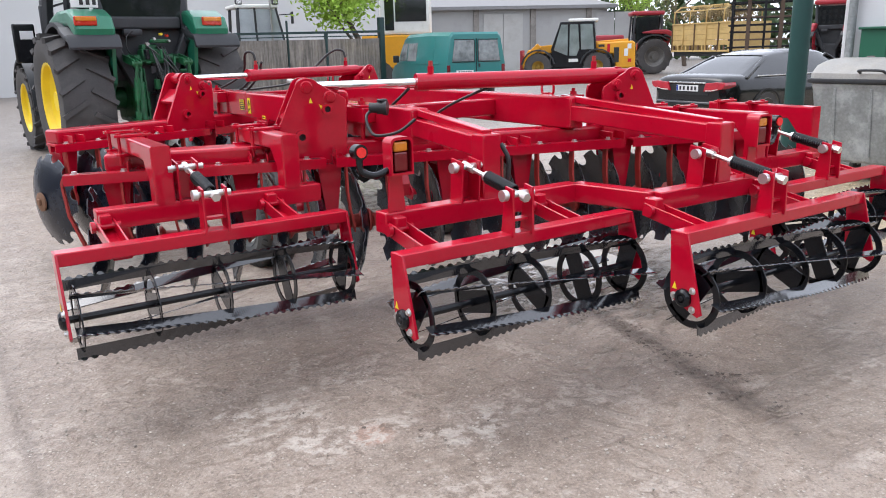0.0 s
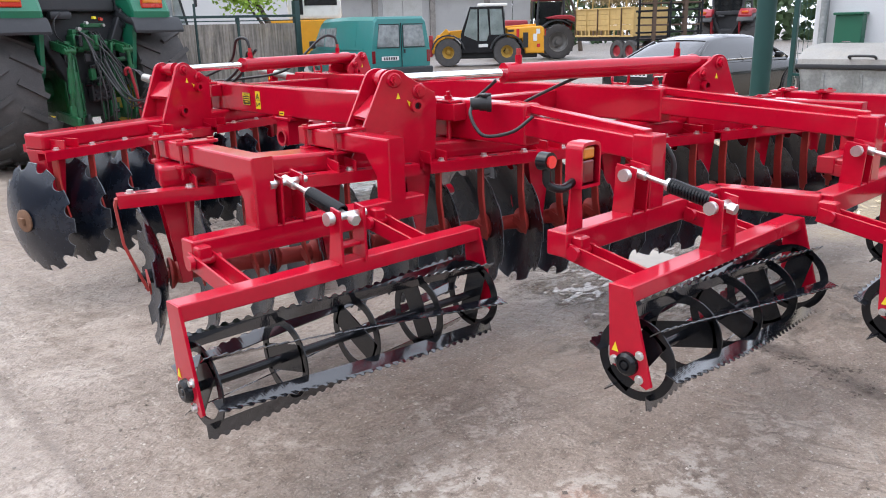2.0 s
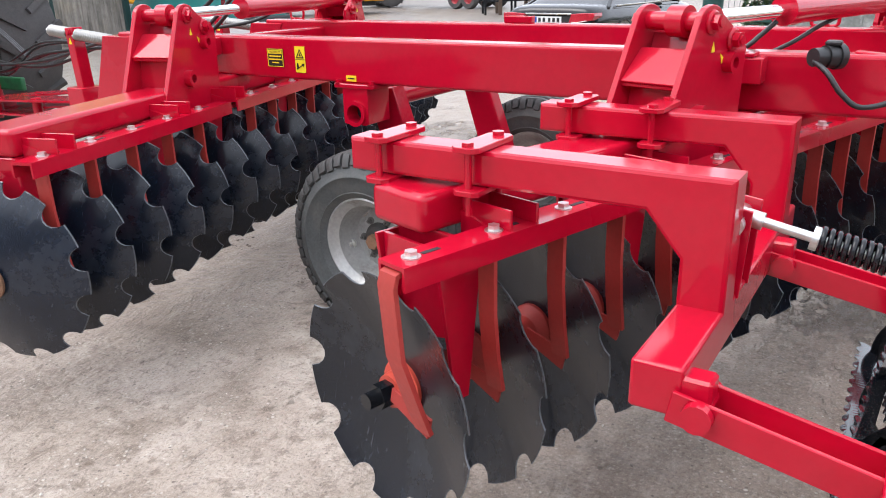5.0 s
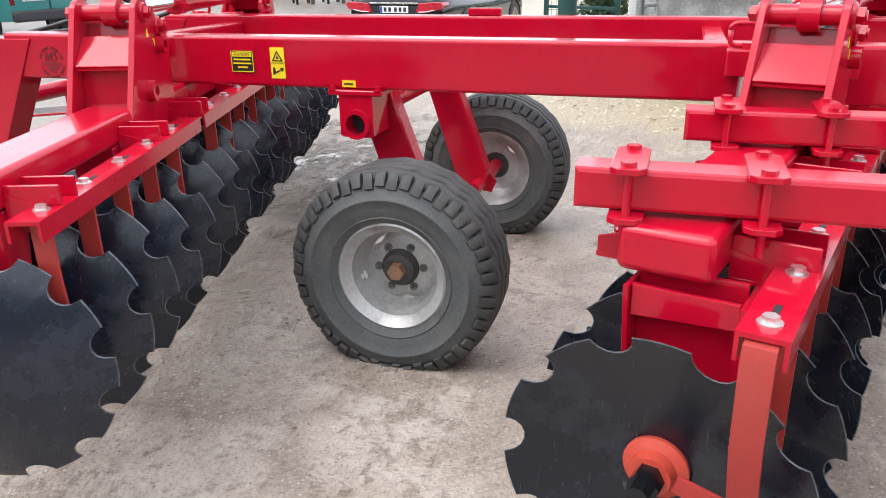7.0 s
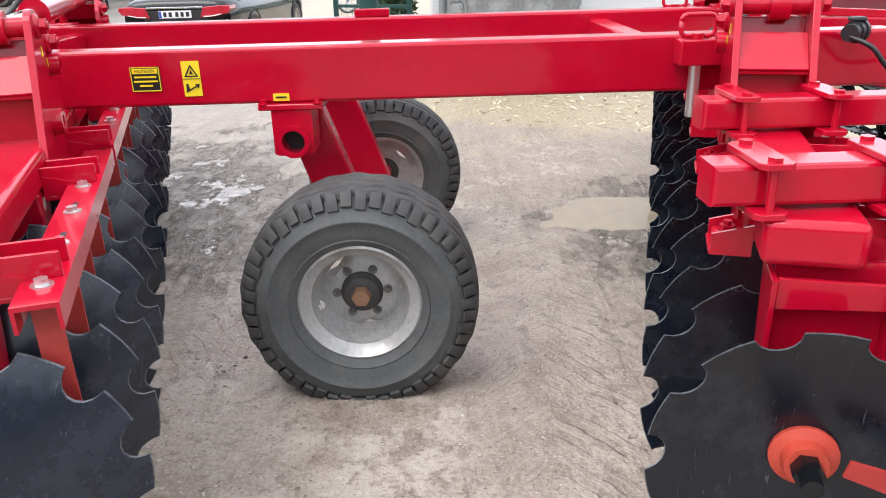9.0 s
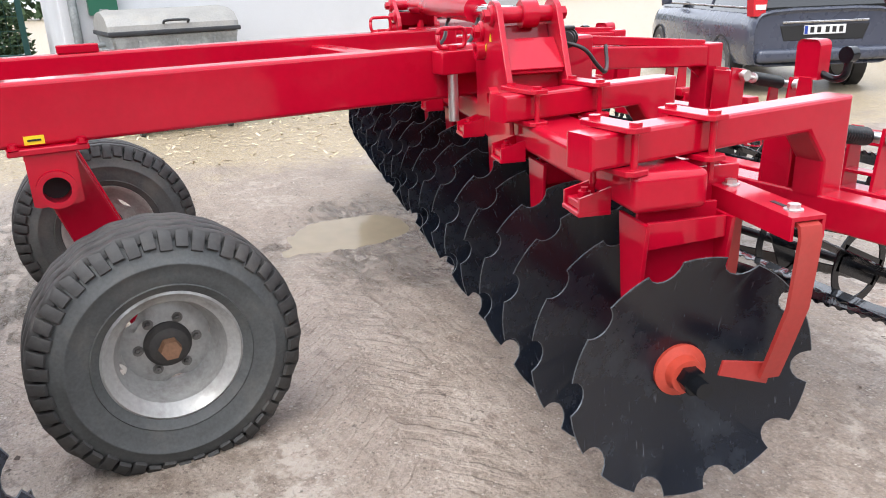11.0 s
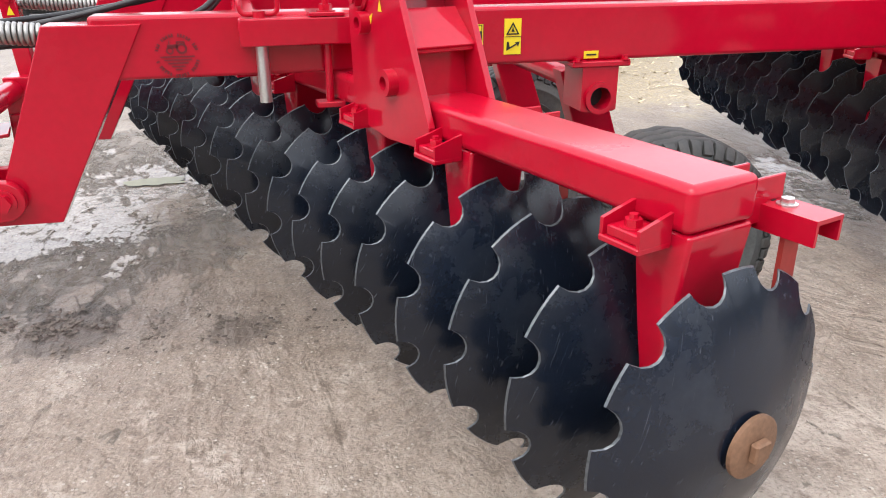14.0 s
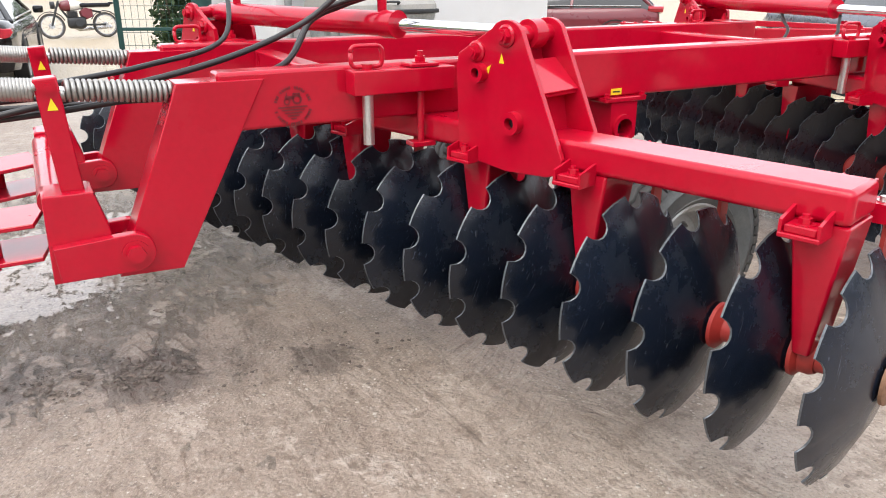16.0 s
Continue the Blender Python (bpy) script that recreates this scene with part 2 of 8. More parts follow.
def sweep(bm, pts, r, seg=8):
    """A round tube along a line of points."""
    pts = [Vector(p) for p in pts]
    rings = []
    up = Vector((0.13, 0.31, 0.94)).normalized()
    for i, p in enumerate(pts):
        d = (pts[min(i + 1, len(pts) - 1)] - pts[max(i - 1, 0)]).normalized()
        s = d.cross(up)
        if s.length < 0.05:
            s = d.cross(Vector((1, 0, 0)))
        s.normalize()
        up = s.cross(d).normalized()
        rings.append([bm.verts.new(p + r * (math.cos(2 * math.pi * k / seg) * s + math.sin(2 * math.pi * k / seg) * up)) for k in range(seg)])
    for a, b in zip(rings, rings[1:]):
        for k in range(seg):
            j = (k + 1) % seg
            bm.faces.new((a[k], a[j], b[j], b[k]))
    bm.faces.new(rings[0][::-1])
    bm.faces.new(rings[-1])
    for f in bm.faces:
        f.smooth = True
    return bm


def coil(bm, p0, p1, r, wire, turns, seg=6, per=12):
    a = axes(p0, p1)
    n = (Vector(p1) - Vector(p0)).length
    k = int(turns * per)
    return sweep(bm, [a @ Vector((n * i / k, r * math.cos(2 * math.pi * i / per), r * math.sin(2 * math.pi * i / per))) for i in range(k + 1)], wire, seg)


def hexbolt(bm, p, axis, r=0.014, h=0.012, shank=0.0):
    p, axis = Vector(p), Vector(axis).normalized()
    cyl(bm, p, p + axis * 0.003, r * 1.5, 14)
    cyl(bm, p, p + axis * (h + 0.003), r, 6)
    if shank:
        cyl(bm, p, p + axis * (h + 0.003 + shank), r * 0.55, 8)
    return bm


def B():
    return bmesh.new()

# ---- ground: one sheet of muddy, patched yard ----
def bump_at(x, y, cx, cy, rx, ry):
    return math.exp(-((x - cx) / rx) ** 2 - ((y - cy) / ry) ** 2)


def ground_z(x, y):
    z = 0.014 * min(max(y - 7.0, 0.0), 5.0)
    z -= 0.032 * bump_at(x, y, 2.3, 5.4, 1.6, 0.9)
    z -= 0.040 * bump_at(x, y, 4.03, 4.26, 0.46, 0.54) + 0.02 * bump_at(x, y, 3.9, 5.7, 0.8, 0.6)
    z -= 0.030 * bump_at(x, y, 4.74, 7.98, 0.3, 0.5)
    return z


def ground_material():
    m = bpy.data.materials.new("wet_muddy_concrete")
    m.use_nodes = True
    n, l = m.node_tree.nodes, m.node_tree.links
    b = n["Principled BSDF"]
    tc = n.new("ShaderNodeTexCoord")
    pos = tc.outputs["Object"]

    def nz(scale, detail, rough=0.55, dist=0.0, vec=None):
        q = n.new("ShaderNodeTexNoise")
        q.inputs["Scale"].default_value, q.inputs["Detail"].default_value = scale, detail
        q.inputs["Roughness"].default_value, q.inputs["Distortion"].default_value = rough, dist
        l.new(vec or pos, q.inputs["Vector"])
        return q.outputs["Fac"]

    def rng(v, a, c, lo=0.0, hi=1.0):
        q = n.new("ShaderNodeMapRange")
        q.inputs["From Min"].default_value, q.inputs["From Max"].default_value = a, c
        q.inputs["To Min"].default_value, q.inputs["To Max"].default_value = lo, hi
        l.new(v, q.inputs["Value"])
        return q.outputs[0]

    def blend(f, a, c):
        q = n.new("ShaderNodeMix")
        q.data_type = 'RGBA'
        l.new(f, q.inputs["Factor"])
        for s, v in (("A", a), ("B", c)):
            if isinstance(v, tuple):
                q.inputs[s].default_value = (*v, 1)
            else:
                l.new(v, q.inputs[s])
        return q.outputs["Result"]

    def op(kind, a, c, d=None):
        q = n.new("ShaderNodeMath")
        q.operation = kind
        for i, v in enumerate((a, c, d)):
            if v is None:
                continue
            if isinstance(v, float):
                q.inputs[i].default_value = v
            else:
                l.new(v, q.inputs[i])
        return q.outputs[0]

    def spot(x, y, r, gain):
        q = n.new("ShaderNodeVectorMath")
        q.operation = 'DISTANCE'
        l.new(pos, q.inputs[0])
        q.inputs[1].default_value = (x, y, 0)
        return rng(q.outputs["Value"], 0.0, r, gain, 0.0)

    def stretched(ang, sx, sy):
        q = n.new("ShaderNodeMapping")
        q.inputs["Rotation"].default_value[2] = radians(ang)
        q.inputs["Scale"].default_value = (sx, sy, 1)
        l.new(pos, q.inputs["Vector"])
        return q.outputs[0]

    def cells(scale):
        q = n.new("ShaderNodeTexVoronoi")
        q.inputs["Scale"].default_value = scale
        l.new(pos, q.inputs["Vector"])
        return q.outputs["Distance"]

    def dot(ax, ay, off):
        q = n.new("ShaderNodeVectorMath")
        q.operation = 'DOT_PRODUCT'
        l.new(pos, q.inputs[0])
        q.inputs[1].default_value = (ax, ay, 0)
        return op('SUBTRACT', q.outputs["Value"], off)

    def track(cx, cy, deg, half, pitch):
        """Chevron print of a tractor tyre: a band along a heading."""
        dx, dy = math.cos(radians(deg)), math.sin(radians(deg))
        u, v = dot(dx, dy, cx * dx + cy * dy), dot(-dy, dx, -cx * dy + cy * dx)
        v = op('MULTIPLY_ADD', rng(nz(3, 3), 0.2, 0.8, -1.0, 1.0), 0.05, v)
        side = op('ABSOLUTE', v, 0.0)
        wave = op('SINE', op('MULTIPLY', op('MULTIPLY_ADD', side, 1.1, u), 6.283 / pitch), 0.0)
        band = op('MULTIPLY', rng(side, half - 0.04, half + 0.04, 1.0, 0.0), rng(op('ABSOLUTE', u, 0.0), 1.0, 1.6, 1.0, 0.0))
        return op('MULTIPLY', op('MULTIPLY', rng(wave, -0.1, 0.5), band), rng(nz(6, 6, 0.7), 0.38, 0.56))

    big, mid, fine, grit = nz(0.5, 5, 0.55, 0.4), nz(2.3, 9, 0.66, 0.3), nz(15, 7, 0.66, 0.2), nz(80, 4, 0.7)
    drag = nz(1.0, 4, 0.6, 0.8, stretched(20, 1.2, 6.0))
    streak = nz(1.0, 4, 0.6, 0.8, stretched(-22, 6.0, 1.2))
    prints = op('MAXIMUM', op('MULTIPLY', op('MAXIMUM', track(2.45, 4.95, -6, 0.27, 0.105), track(2.7, 6.5, -12, 0.26, 0.10)), 0.75), op('MAXIMUM', track(2.62, 2.62, -112, 0.27, 0.20), track(3.6, 7.7, -30, 0.25, 0.12)))
    c = blend(rng(big, 0.36, 0.64), (0.232, 0.194, 0.160), (0.285, 0.242, 0.203))
    # pale dust patches; their lightness also paints in the wet ground's sky sheen
    dust_and_sheen = op('MULTIPLY', op('MAXIMUM', spot(1.3, 5.75, 1.7, 1.0), spot(2.6, 5.4, 1.6, 0.9)), rng(mid, 0.40, 0.56, 0.25, 1.0))
    c = blend(op('MULTIPLY', dust_and_sheen, 0.85), c, (0.44, 0.40, 0.355))
    c = blend(rng(drag, 0.50, 0.68, 0, 0.4), c, (0.322, 0.279, 0.242))
    c = blend(rng(drag, 0.34, 0.48, 0.5, 0), c, (0.169, 0.137, 0.111))
    c = blend(rng(streak, 0.52, 0.68, 0, 0.3), c, (0.316, 0.276, 0.241))
    c = blend(rng(streak, 0.34, 0.47, 0.3, 0), c, (0.169, 0.137, 0.113))
    chalk = op('MULTIPLY', rng(mid, 0.55, 0.59), rng(fine, 0.46, 0.55))
    c = blend(rng(chalk, 0.0, 0.8, 0.0, 0.6), c, (0.434, 0.395, 0.353))
    c = blend(rng(mid, 0.38, 0.45, 0.35, 0), c, (0.160, 0.130, 0.104))
    c = blend(rng(fine, 0.55, 0.62, 0.0, 0.42), c, (0.364, 0.324, 0.280))
    c = blend(rng(fine, 0.38, 0.46, 0.62, 0.0), c, (0.135, 0.107, 0.085))
    c = blend(rng(grit, 0.55, 0.63, 0.0, 0.55), c, (0.43, 0.39, 0.34))
    c = blend(rng(grit, 0.37, 0.45, 0.58, 0.0), c, (0.115, 0.092, 0.073))
    c = blend(op('MULTIPLY', prints, 0.32), c, (0.364, 0.326, 0.286))

    def specks(scale, near, keep):
        q = n.new("ShaderNodeTexVoronoi")
        q.inputs["Scale"].default_value = scale
        l.new(pos, q.inputs["Vector"])
        s2 = n.new("ShaderNodeSeparateColor")
        l.new(q.outputs["Color"], s2.inputs[0])
        return op('MULTIPLY', rng(q.outputs["Distance"], near, near + 0.08, 1.0, 0.0), rng(s2.outputs[0], keep, keep + 0.02))
    pebble = op('MULTIPLY', op('MAXIMUM', specks(62, 0.28, 0.85), specks(30, 0.18, 0.90)), rng(nz(2.0, 4, 0.6), 0.42, 0.58))
    c = blend(pebble, c, (0.462, 0.434, 0.395))
    c = blend(op('MULTIPLY', op('MAXIMUM', specks(55, 0.26, 0.94), specks(24, 0.2, 0.97)), 0.75), c, (0.085, 0.068, 0.056))
    # a crumbling rut, and the worn edge of an older, paler slab
    du, dv = dot(-0.276, -0.961, -3.11), dot(0.961, -0.276, 2.248)
    dv = op('MULTIPLY_ADD', rng(nz(2.2, 3), 0.2, 0.8, -1.0, 1.0), 0.07, dv)
    rut = op('MULTIPLY', rng(op('ABSOLUTE', dv, 0.0), 0.03, 0.11, 1.0, 0.0), rng(op('ABSOLUTE', du, 0.0), 0.7, 1.2, 1.0, 0.0))
    c = blend(op('MULTIPLY', rut, rng(op('ADD', fine, mid), 0.86, 1.06, 0.1, 0.85)), c, (0.100, 0.081, 0.067))
    gx = n.new("ShaderNodeSeparateXYZ")
    l.new(pos, gx.inputs[0])
    sx = op('MULTIPLY_ADD', rng(nz(3.5, 6, 0.7), 0.2, 0.8, -1.0, 1.0), 0.045, gx.outputs["X"])
    old = op('MULTIPLY', rng(sx, 0.06, 0.11, 1.0, 0.0), rng(gx.outputs["Y"], 5.6, 7.0, 1.0, 0.0))
    c = blend(op('MULTIPLY', old, 0.2), c, (0.40, 0.365, 0.325))
    seam = op('MULTIPLY', rng(op('ABSOLUTE', op('SUBTRACT', sx, 0.12), 0.0), 0.0, 0.05, 1.0, 0.0), rng(gx.outputs["Y"], 5.6, 7.0, 1.0, 0.0))
    c = blend(op('MULTIPLY', seam, rng(fine, 0.4, 0.6, 0.15, 0.7)), c, (0.115, 0.093, 0.077))
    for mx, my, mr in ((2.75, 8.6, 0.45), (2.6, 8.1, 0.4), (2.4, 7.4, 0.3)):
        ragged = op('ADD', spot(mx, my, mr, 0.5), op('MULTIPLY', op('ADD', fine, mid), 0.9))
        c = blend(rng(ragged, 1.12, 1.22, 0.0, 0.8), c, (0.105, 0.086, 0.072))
    # faint red brick stain and the pale chip litter beyond the machine
    c = blend(op('MULTIPLY', rng(spot(1.36, 2.62, 0.14, 1.0), 0.2, 0.6), rng(fine, 0.35, 0.6)), c, (0.36, 0.21, 0.155))
    for cx, cy, cr in ((0.95, 3.1, 0.30), (1.15, 2.75, 0.35), (1.4, 2.5, 0.32), (1.75, 2.45, 0.25), (1.72, 5.59, 0.4), (4.6, 6.9, 0.6)):
        c = blend(op('MULTIPLY', rng(spot(cx, cy, cr, 1.0), 0.0, 0.6), op('MULTIPLY', rng(mid, 0.49, 0.53), rng(fine, 0.47, 0.55))), c, (0.42, 0.39, 0.35))
    sep = n.new("ShaderNodeSeparateXYZ")
    l.new(pos, sep.inputs[0])
    edge = op('ADD', op('MULTIPLY_ADD', sep.outputs["Y"], -0.35, sep.outputs["X"]), rng(nz(1.3, 8, 0.7), 0.2, 0.8, -1.5, 1.5))
    litter = op('MULTIPLY', rng(edge, 4.3, 5.2), rng(sep.outputs["Y"], 6.2, 7.4, 1.0, 0.0))
    litter = op('MAXIMUM', litter, op('MULTIPLY', rng(sep.outputs["X"], 12.0, 13.5), rng(sep.outputs["Y"], 9.0, 10.5, 1.0, 0.0)))
    chips = blend(rng(nz(34, 8, 0.85), 0.38, 0.62), (0.20, 0.165, 0.11), (0.50, 0.43, 0.30))
    c = blend(op('MULTIPLY', litter, rng(fine, 0.36, 0.50, 0.25, 1.0)), c, chips)
    c = blend(op('MULTIPLY', rng(sep.outputs["Y"], 10.0, 15.0, 0.0, 0.72), rng(litter, 0.0, 0.5, 1.0, 0.0)), c, blend(rng(mid, 0.4, 0.6), (0.105, 0.098, 0.09), (0.17, 0.158, 0.145)))
    ponds = op('ADD', op('MAXIMUM', op('MAXIMUM', spot(5.2, 7.6, 2.9, 0.30), op('MAXIMUM', spot(4.4, 8.1, 1.2, 0.20), spot(4.7, 6.95, 1.0, 0.40))), op('MAXIMUM', spot(3.6, 3.75, 1.7, 0.34), op('MAXIMUM', spot(3.15, 4.05, 0.75, 0.38), spot(4.0, 3.75, 0.8, 0.5)))), op('MAXIMUM', spot(3.7, 8.6, 1.7, 0.30), spot(3.6, 6.6, 1.3, 0.14)))
    wetness = op('ADD', op('ADD', op('MULTIPLY_ADD', nz(1.6, 6, 0.6, 0.4), 0.6, -0.265), op('MULTIPLY', nz(1.0, 10, 0.72, 0.5, stretched(20, 4.0, 9.0)), 0.75)), ponds)
    wetness = op('ADD', wetness, op('ADD', rng(fine, 0.3, 0.7, -0.07, 0.07), rng(grit, 0.3, 0.7, -0.04, 0.04)))
    wet = op('MULTIPLY', rng(wetness, 0.58, 0.75), rng(litter, 0.0, 0.5, 1.0, 0.0))
    dark = n.new("ShaderNodeVectorMath")
    dark.operation = 'SCALE'
    l.new(c, dark.inputs[0])
    l.new(rng(wet, 0.0, 1.0, 1.0, 0.9), dark.inputs["Scale"])
    warm = n.new("ShaderNodeVectorMath")
    warm.operation = 'MULTIPLY'
    warm.inputs[1].default_value = (1.03, 0.984, 0.944)
    l.new(dark.outputs[0], warm.inputs[0])
    c = warm.outputs[0]
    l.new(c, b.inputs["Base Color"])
    # wet film: worn hollows between the rows and in front of the machine hold it
    r = op('MULTIPLY_ADD', wet, -0.42, rng(fine, 0.3, 0.7, 0.30, 0.56))
    l.new(op('MAXIMUM', r, 0.08), b.inputs["Roughness"])
    l.new(rng(wet, 0.0, 1.0, 0.5, 1.0), b.inputs["Specular IOR Level"])
    # relief in metres: ruts and ridges, then crumbs; standing water levels the crumbs
    calm = rng(wet, 0.0, 1.0, 1.0, 0.3)
    ridges = op('ADD', op('MULTIPLY', nz(2.3, 4, 0.5), 0.030), op('ADD', op('MULTIPLY', nz(1.0, 2, 0.5, 0.9, stretched(20, 2.4, 9.0)), 0.019), op('MULTIPLY', nz(1.0, 2, 0.5, 0.9, stretched(-22, 8.0, 2.2)), 0.008)))
    crumbs = op('ADD', op('MULTIPLY', nz(17, 5, 0.62, 0.4), 0.017), op('ADD', op('MULTIPLY', nz(60, 3, 0.6), 0.0042), op('ADD', op('MULTIPLY', pebble, 0.004), op('MULTIPLY', prints, 0.007))))
    bp = n.new("ShaderNodeBump")
    bp.inputs["Strength"].default_value, bp.inputs["Distance"].default_value = 1.0, 1.0
    l.new(op('MULTIPLY_ADD', crumbs, calm, op('MULTIPLY', ridges, rng(wet, 0.0, 1.0, 1.0, 0.6))), bp.inputs["Height"])
    l.new(bp.outputs[0], b.inputs["Normal"])
    return m


GROUND = ground_material()


def make_ground():
    bm = B()
    xs = [-60, -25, -10, -5] + [-3 + 0.08 * i for i in range(163)] + [12, 15, 20, 30, 45, 80, 160]
    ys = [-60, -25, -10, -5] + [-3 + 0.08 * i for i in range(188)] + [15, 18, 24, 32, 45, 80, 160]
    vs = [[bm.verts.new((x, y, ground_z(x, y) + (0.010 * noise.noise(Vector((x * 0.9, y * 0.9, 3.1))) + 0.006 * noise.noise(Vector((x * 3.1, y * 3.1, 7.7))) + 0.005 * noise.noise(Vector((x * 5 + y * 1.5, y * 8 - x * 2, 1.7))) if -3 < x < 10 and -3 < y < 12 else 0))) for y in ys] for x in xs]
    for i in range(len(xs) - 1):
        for j in range(len(ys) - 1):
            bm.faces.new((vs[i][j], vs[i + 1][j], vs[i + 1][j + 1], vs[i][j + 1]))
    for f in bm.faces:
        f.smooth = True
    g = part("ground", bm, GROUND, None)
    tagged(g, "wet muddy grey-brown concrete yard with tyre tracks and patches", "ground", "", "structure")
    return g


ground = make_ground()


def island_material(name, lo, hi, rough):
    """Tone that differs from piece to piece."""
    m = bpy.data.materials.new(name)
    m.use_nodes = True
    n, l = m.node_tree.nodes, m.node_tree.links
    b = n["Principled BSDF"]
    g = n.new("ShaderNodeNewGeometry")
    mx = n.new("ShaderNodeMix")
    mx.data_type = 'RGBA'
    mx.inputs["A"].default_value, mx.inputs["B"].default_value = (*lo, 1), (*hi, 1)
    l.new(g.outputs["Random Per Island"], mx.inputs["Factor"])
    l.new(mx.outputs["Result"], b.inputs["Base Color"])
    b.inputs["Roughness"].default_value = rough
    return m


def lump(bm, c, s, r, flat=0.6):
    """A small rough stone or clod."""
    e = Euler((r.uniform(0, 6.28), r.uniform(0, 6.28), r.uniform(0, 6.28))).to_matrix()
    vs = []
    for p in ((1, 0, 0), (-1, 0, 0), (0, 1, 0), (0, -1, 0), (0, 0, 1), (0, 0, -1)):
        q = e @ (Vector(p) * s * r.uniform(0.45, 1.35))
        vs.append(bm.verts.new((c[0] + q.x, c[1] + q.y, c[2] + q.z * flat)))
    for a, b2, d in ((0, 2, 4), (2, 1, 4), (1, 3, 4), (3, 0, 4), (2, 0, 5), (1, 2, 5), (3, 1, 5), (0, 3, 5)):
        bm.faces.new((vs[a], vs[b2], vs[d]))


def scatter():
    r = random.Random(21)
    bm = B()
    for i in range(11000):
        x, y = r.uniform(-1.2, 6.5), r.uniform(0.6, 9.5)
        if noise.noise(Vector((x * 1.3, y * 1.3, 9.0))) + r.uniform(-0.5, 0.35) < 0:
            continue
        lump(bm, (x, y, ground_z(x, y) + 0.002), r.choice((0.002, 0.003, 0.004, 0.005, 0.008)), r)
    g = part("loose_grit", bm, island_material("loose_grit_stone", (0.13, 0.11, 0.09), (0.58, 0.54, 0.48), 0.8), None)
    tagged(g, "loose pale grit and small stones on the yard", "grit", "", "stuff")
    bm = B()
    for a, b2, k, w in (((3.22, 3.2), (2.90, 1.7), 1900, 0.06), ((2.75, 8.5), (2.5, 7.95), 1500, 0.09), ((2.55, 7.9), (2.35, 6.9), 900, 0.10), ((1.16, 2.97), (1.26, 2.99), 16, 0.015), ((2.35, 6.7), (2.2, 6.2), 60, 0.06), ((0.9, 3.1), (1.9, 2.4), 120, 0.12)):
        for i in range(k):
            t = r.random()
            x, y = a[0] + (b2[0] - a[0]) * t + r.gauss(0, w), a[1] + (b2[1] - a[1]) * t + r.gauss(0, w)
            if k > 50 and noise.noise(Vector((x * 9, y * 9, 4.0))) < r.uniform(-0.1, 0.35):
                continue
            lump(bm, (x, y, ground_z(x, y) + 0.003), r.choice((0.003, 0.004, 0.006, 0.008, 0.014)), r, 0.3)
    g = part("mud_clods", bm, island_material("dark_mud_clod", (0.075, 0.061, 0.051), (0.23, 0.19, 0.157), 0.85), None)
    tagged(g, "dark crumbled mud clods along tyre tracks", "mud", "", "stuff")
    bm = B()
    for i in range(9000):
        x, y = r.uniform(5.2, 15), r.uniform(-2, 8)
        if x < 4.6 + 0.35 * y + r.uniform(0, 1.5) or y > 7.2:
            continue
        a, s = r.uniform(0, 6.28), r.uniform(0.012, 0.04)
        e = Euler((r.uniform(-0.4, 0.4), r.uniform(-0.4, 0.4), a)).to_matrix()
        bm.faces.new([bm.verts.new(Vector((x, y, ground_z(x, y) + 0.012)) + e @ Vector(p)) for p in ((-s, -s * 0.25, 0), (s, -s * 0.3, 0), (s, s * 0.25, 0), (-s, s * 0.3, 0))])
    g = part("wood_chips", bm, island_material("pale_wood_chip", (0.34, 0.28, 0.18), (0.78, 0.68, 0.48), 0.9), None)
    tagged(g, "scattered pale wood chips and straw", "litter", "", "stuff")


scatter()

# ---- the disc harrow ----
harrow = thing("disc_harrow", pose(2.94, 5.6, 0), "large red trailed disc harrow with two angled rows of notched discs", "disc harrow")

uF = Vector((math.cos(radians(17.0)), math.sin(radians(17.0)), 0))
uR = Vector((math.cos(radians(16.0)), -math.sin(radians(16.0)), 0))
FRONT = axes((0.78, 6.42, 0), Vector((0.78, 6.42, 0)) + uF)
REAR = axes((0.835, 4.63, 0), Vector((0.835, 4.63, 0)) + uR)
GANG_LEN, DISC_Z, NDISC = 4.42, 0.536, 20


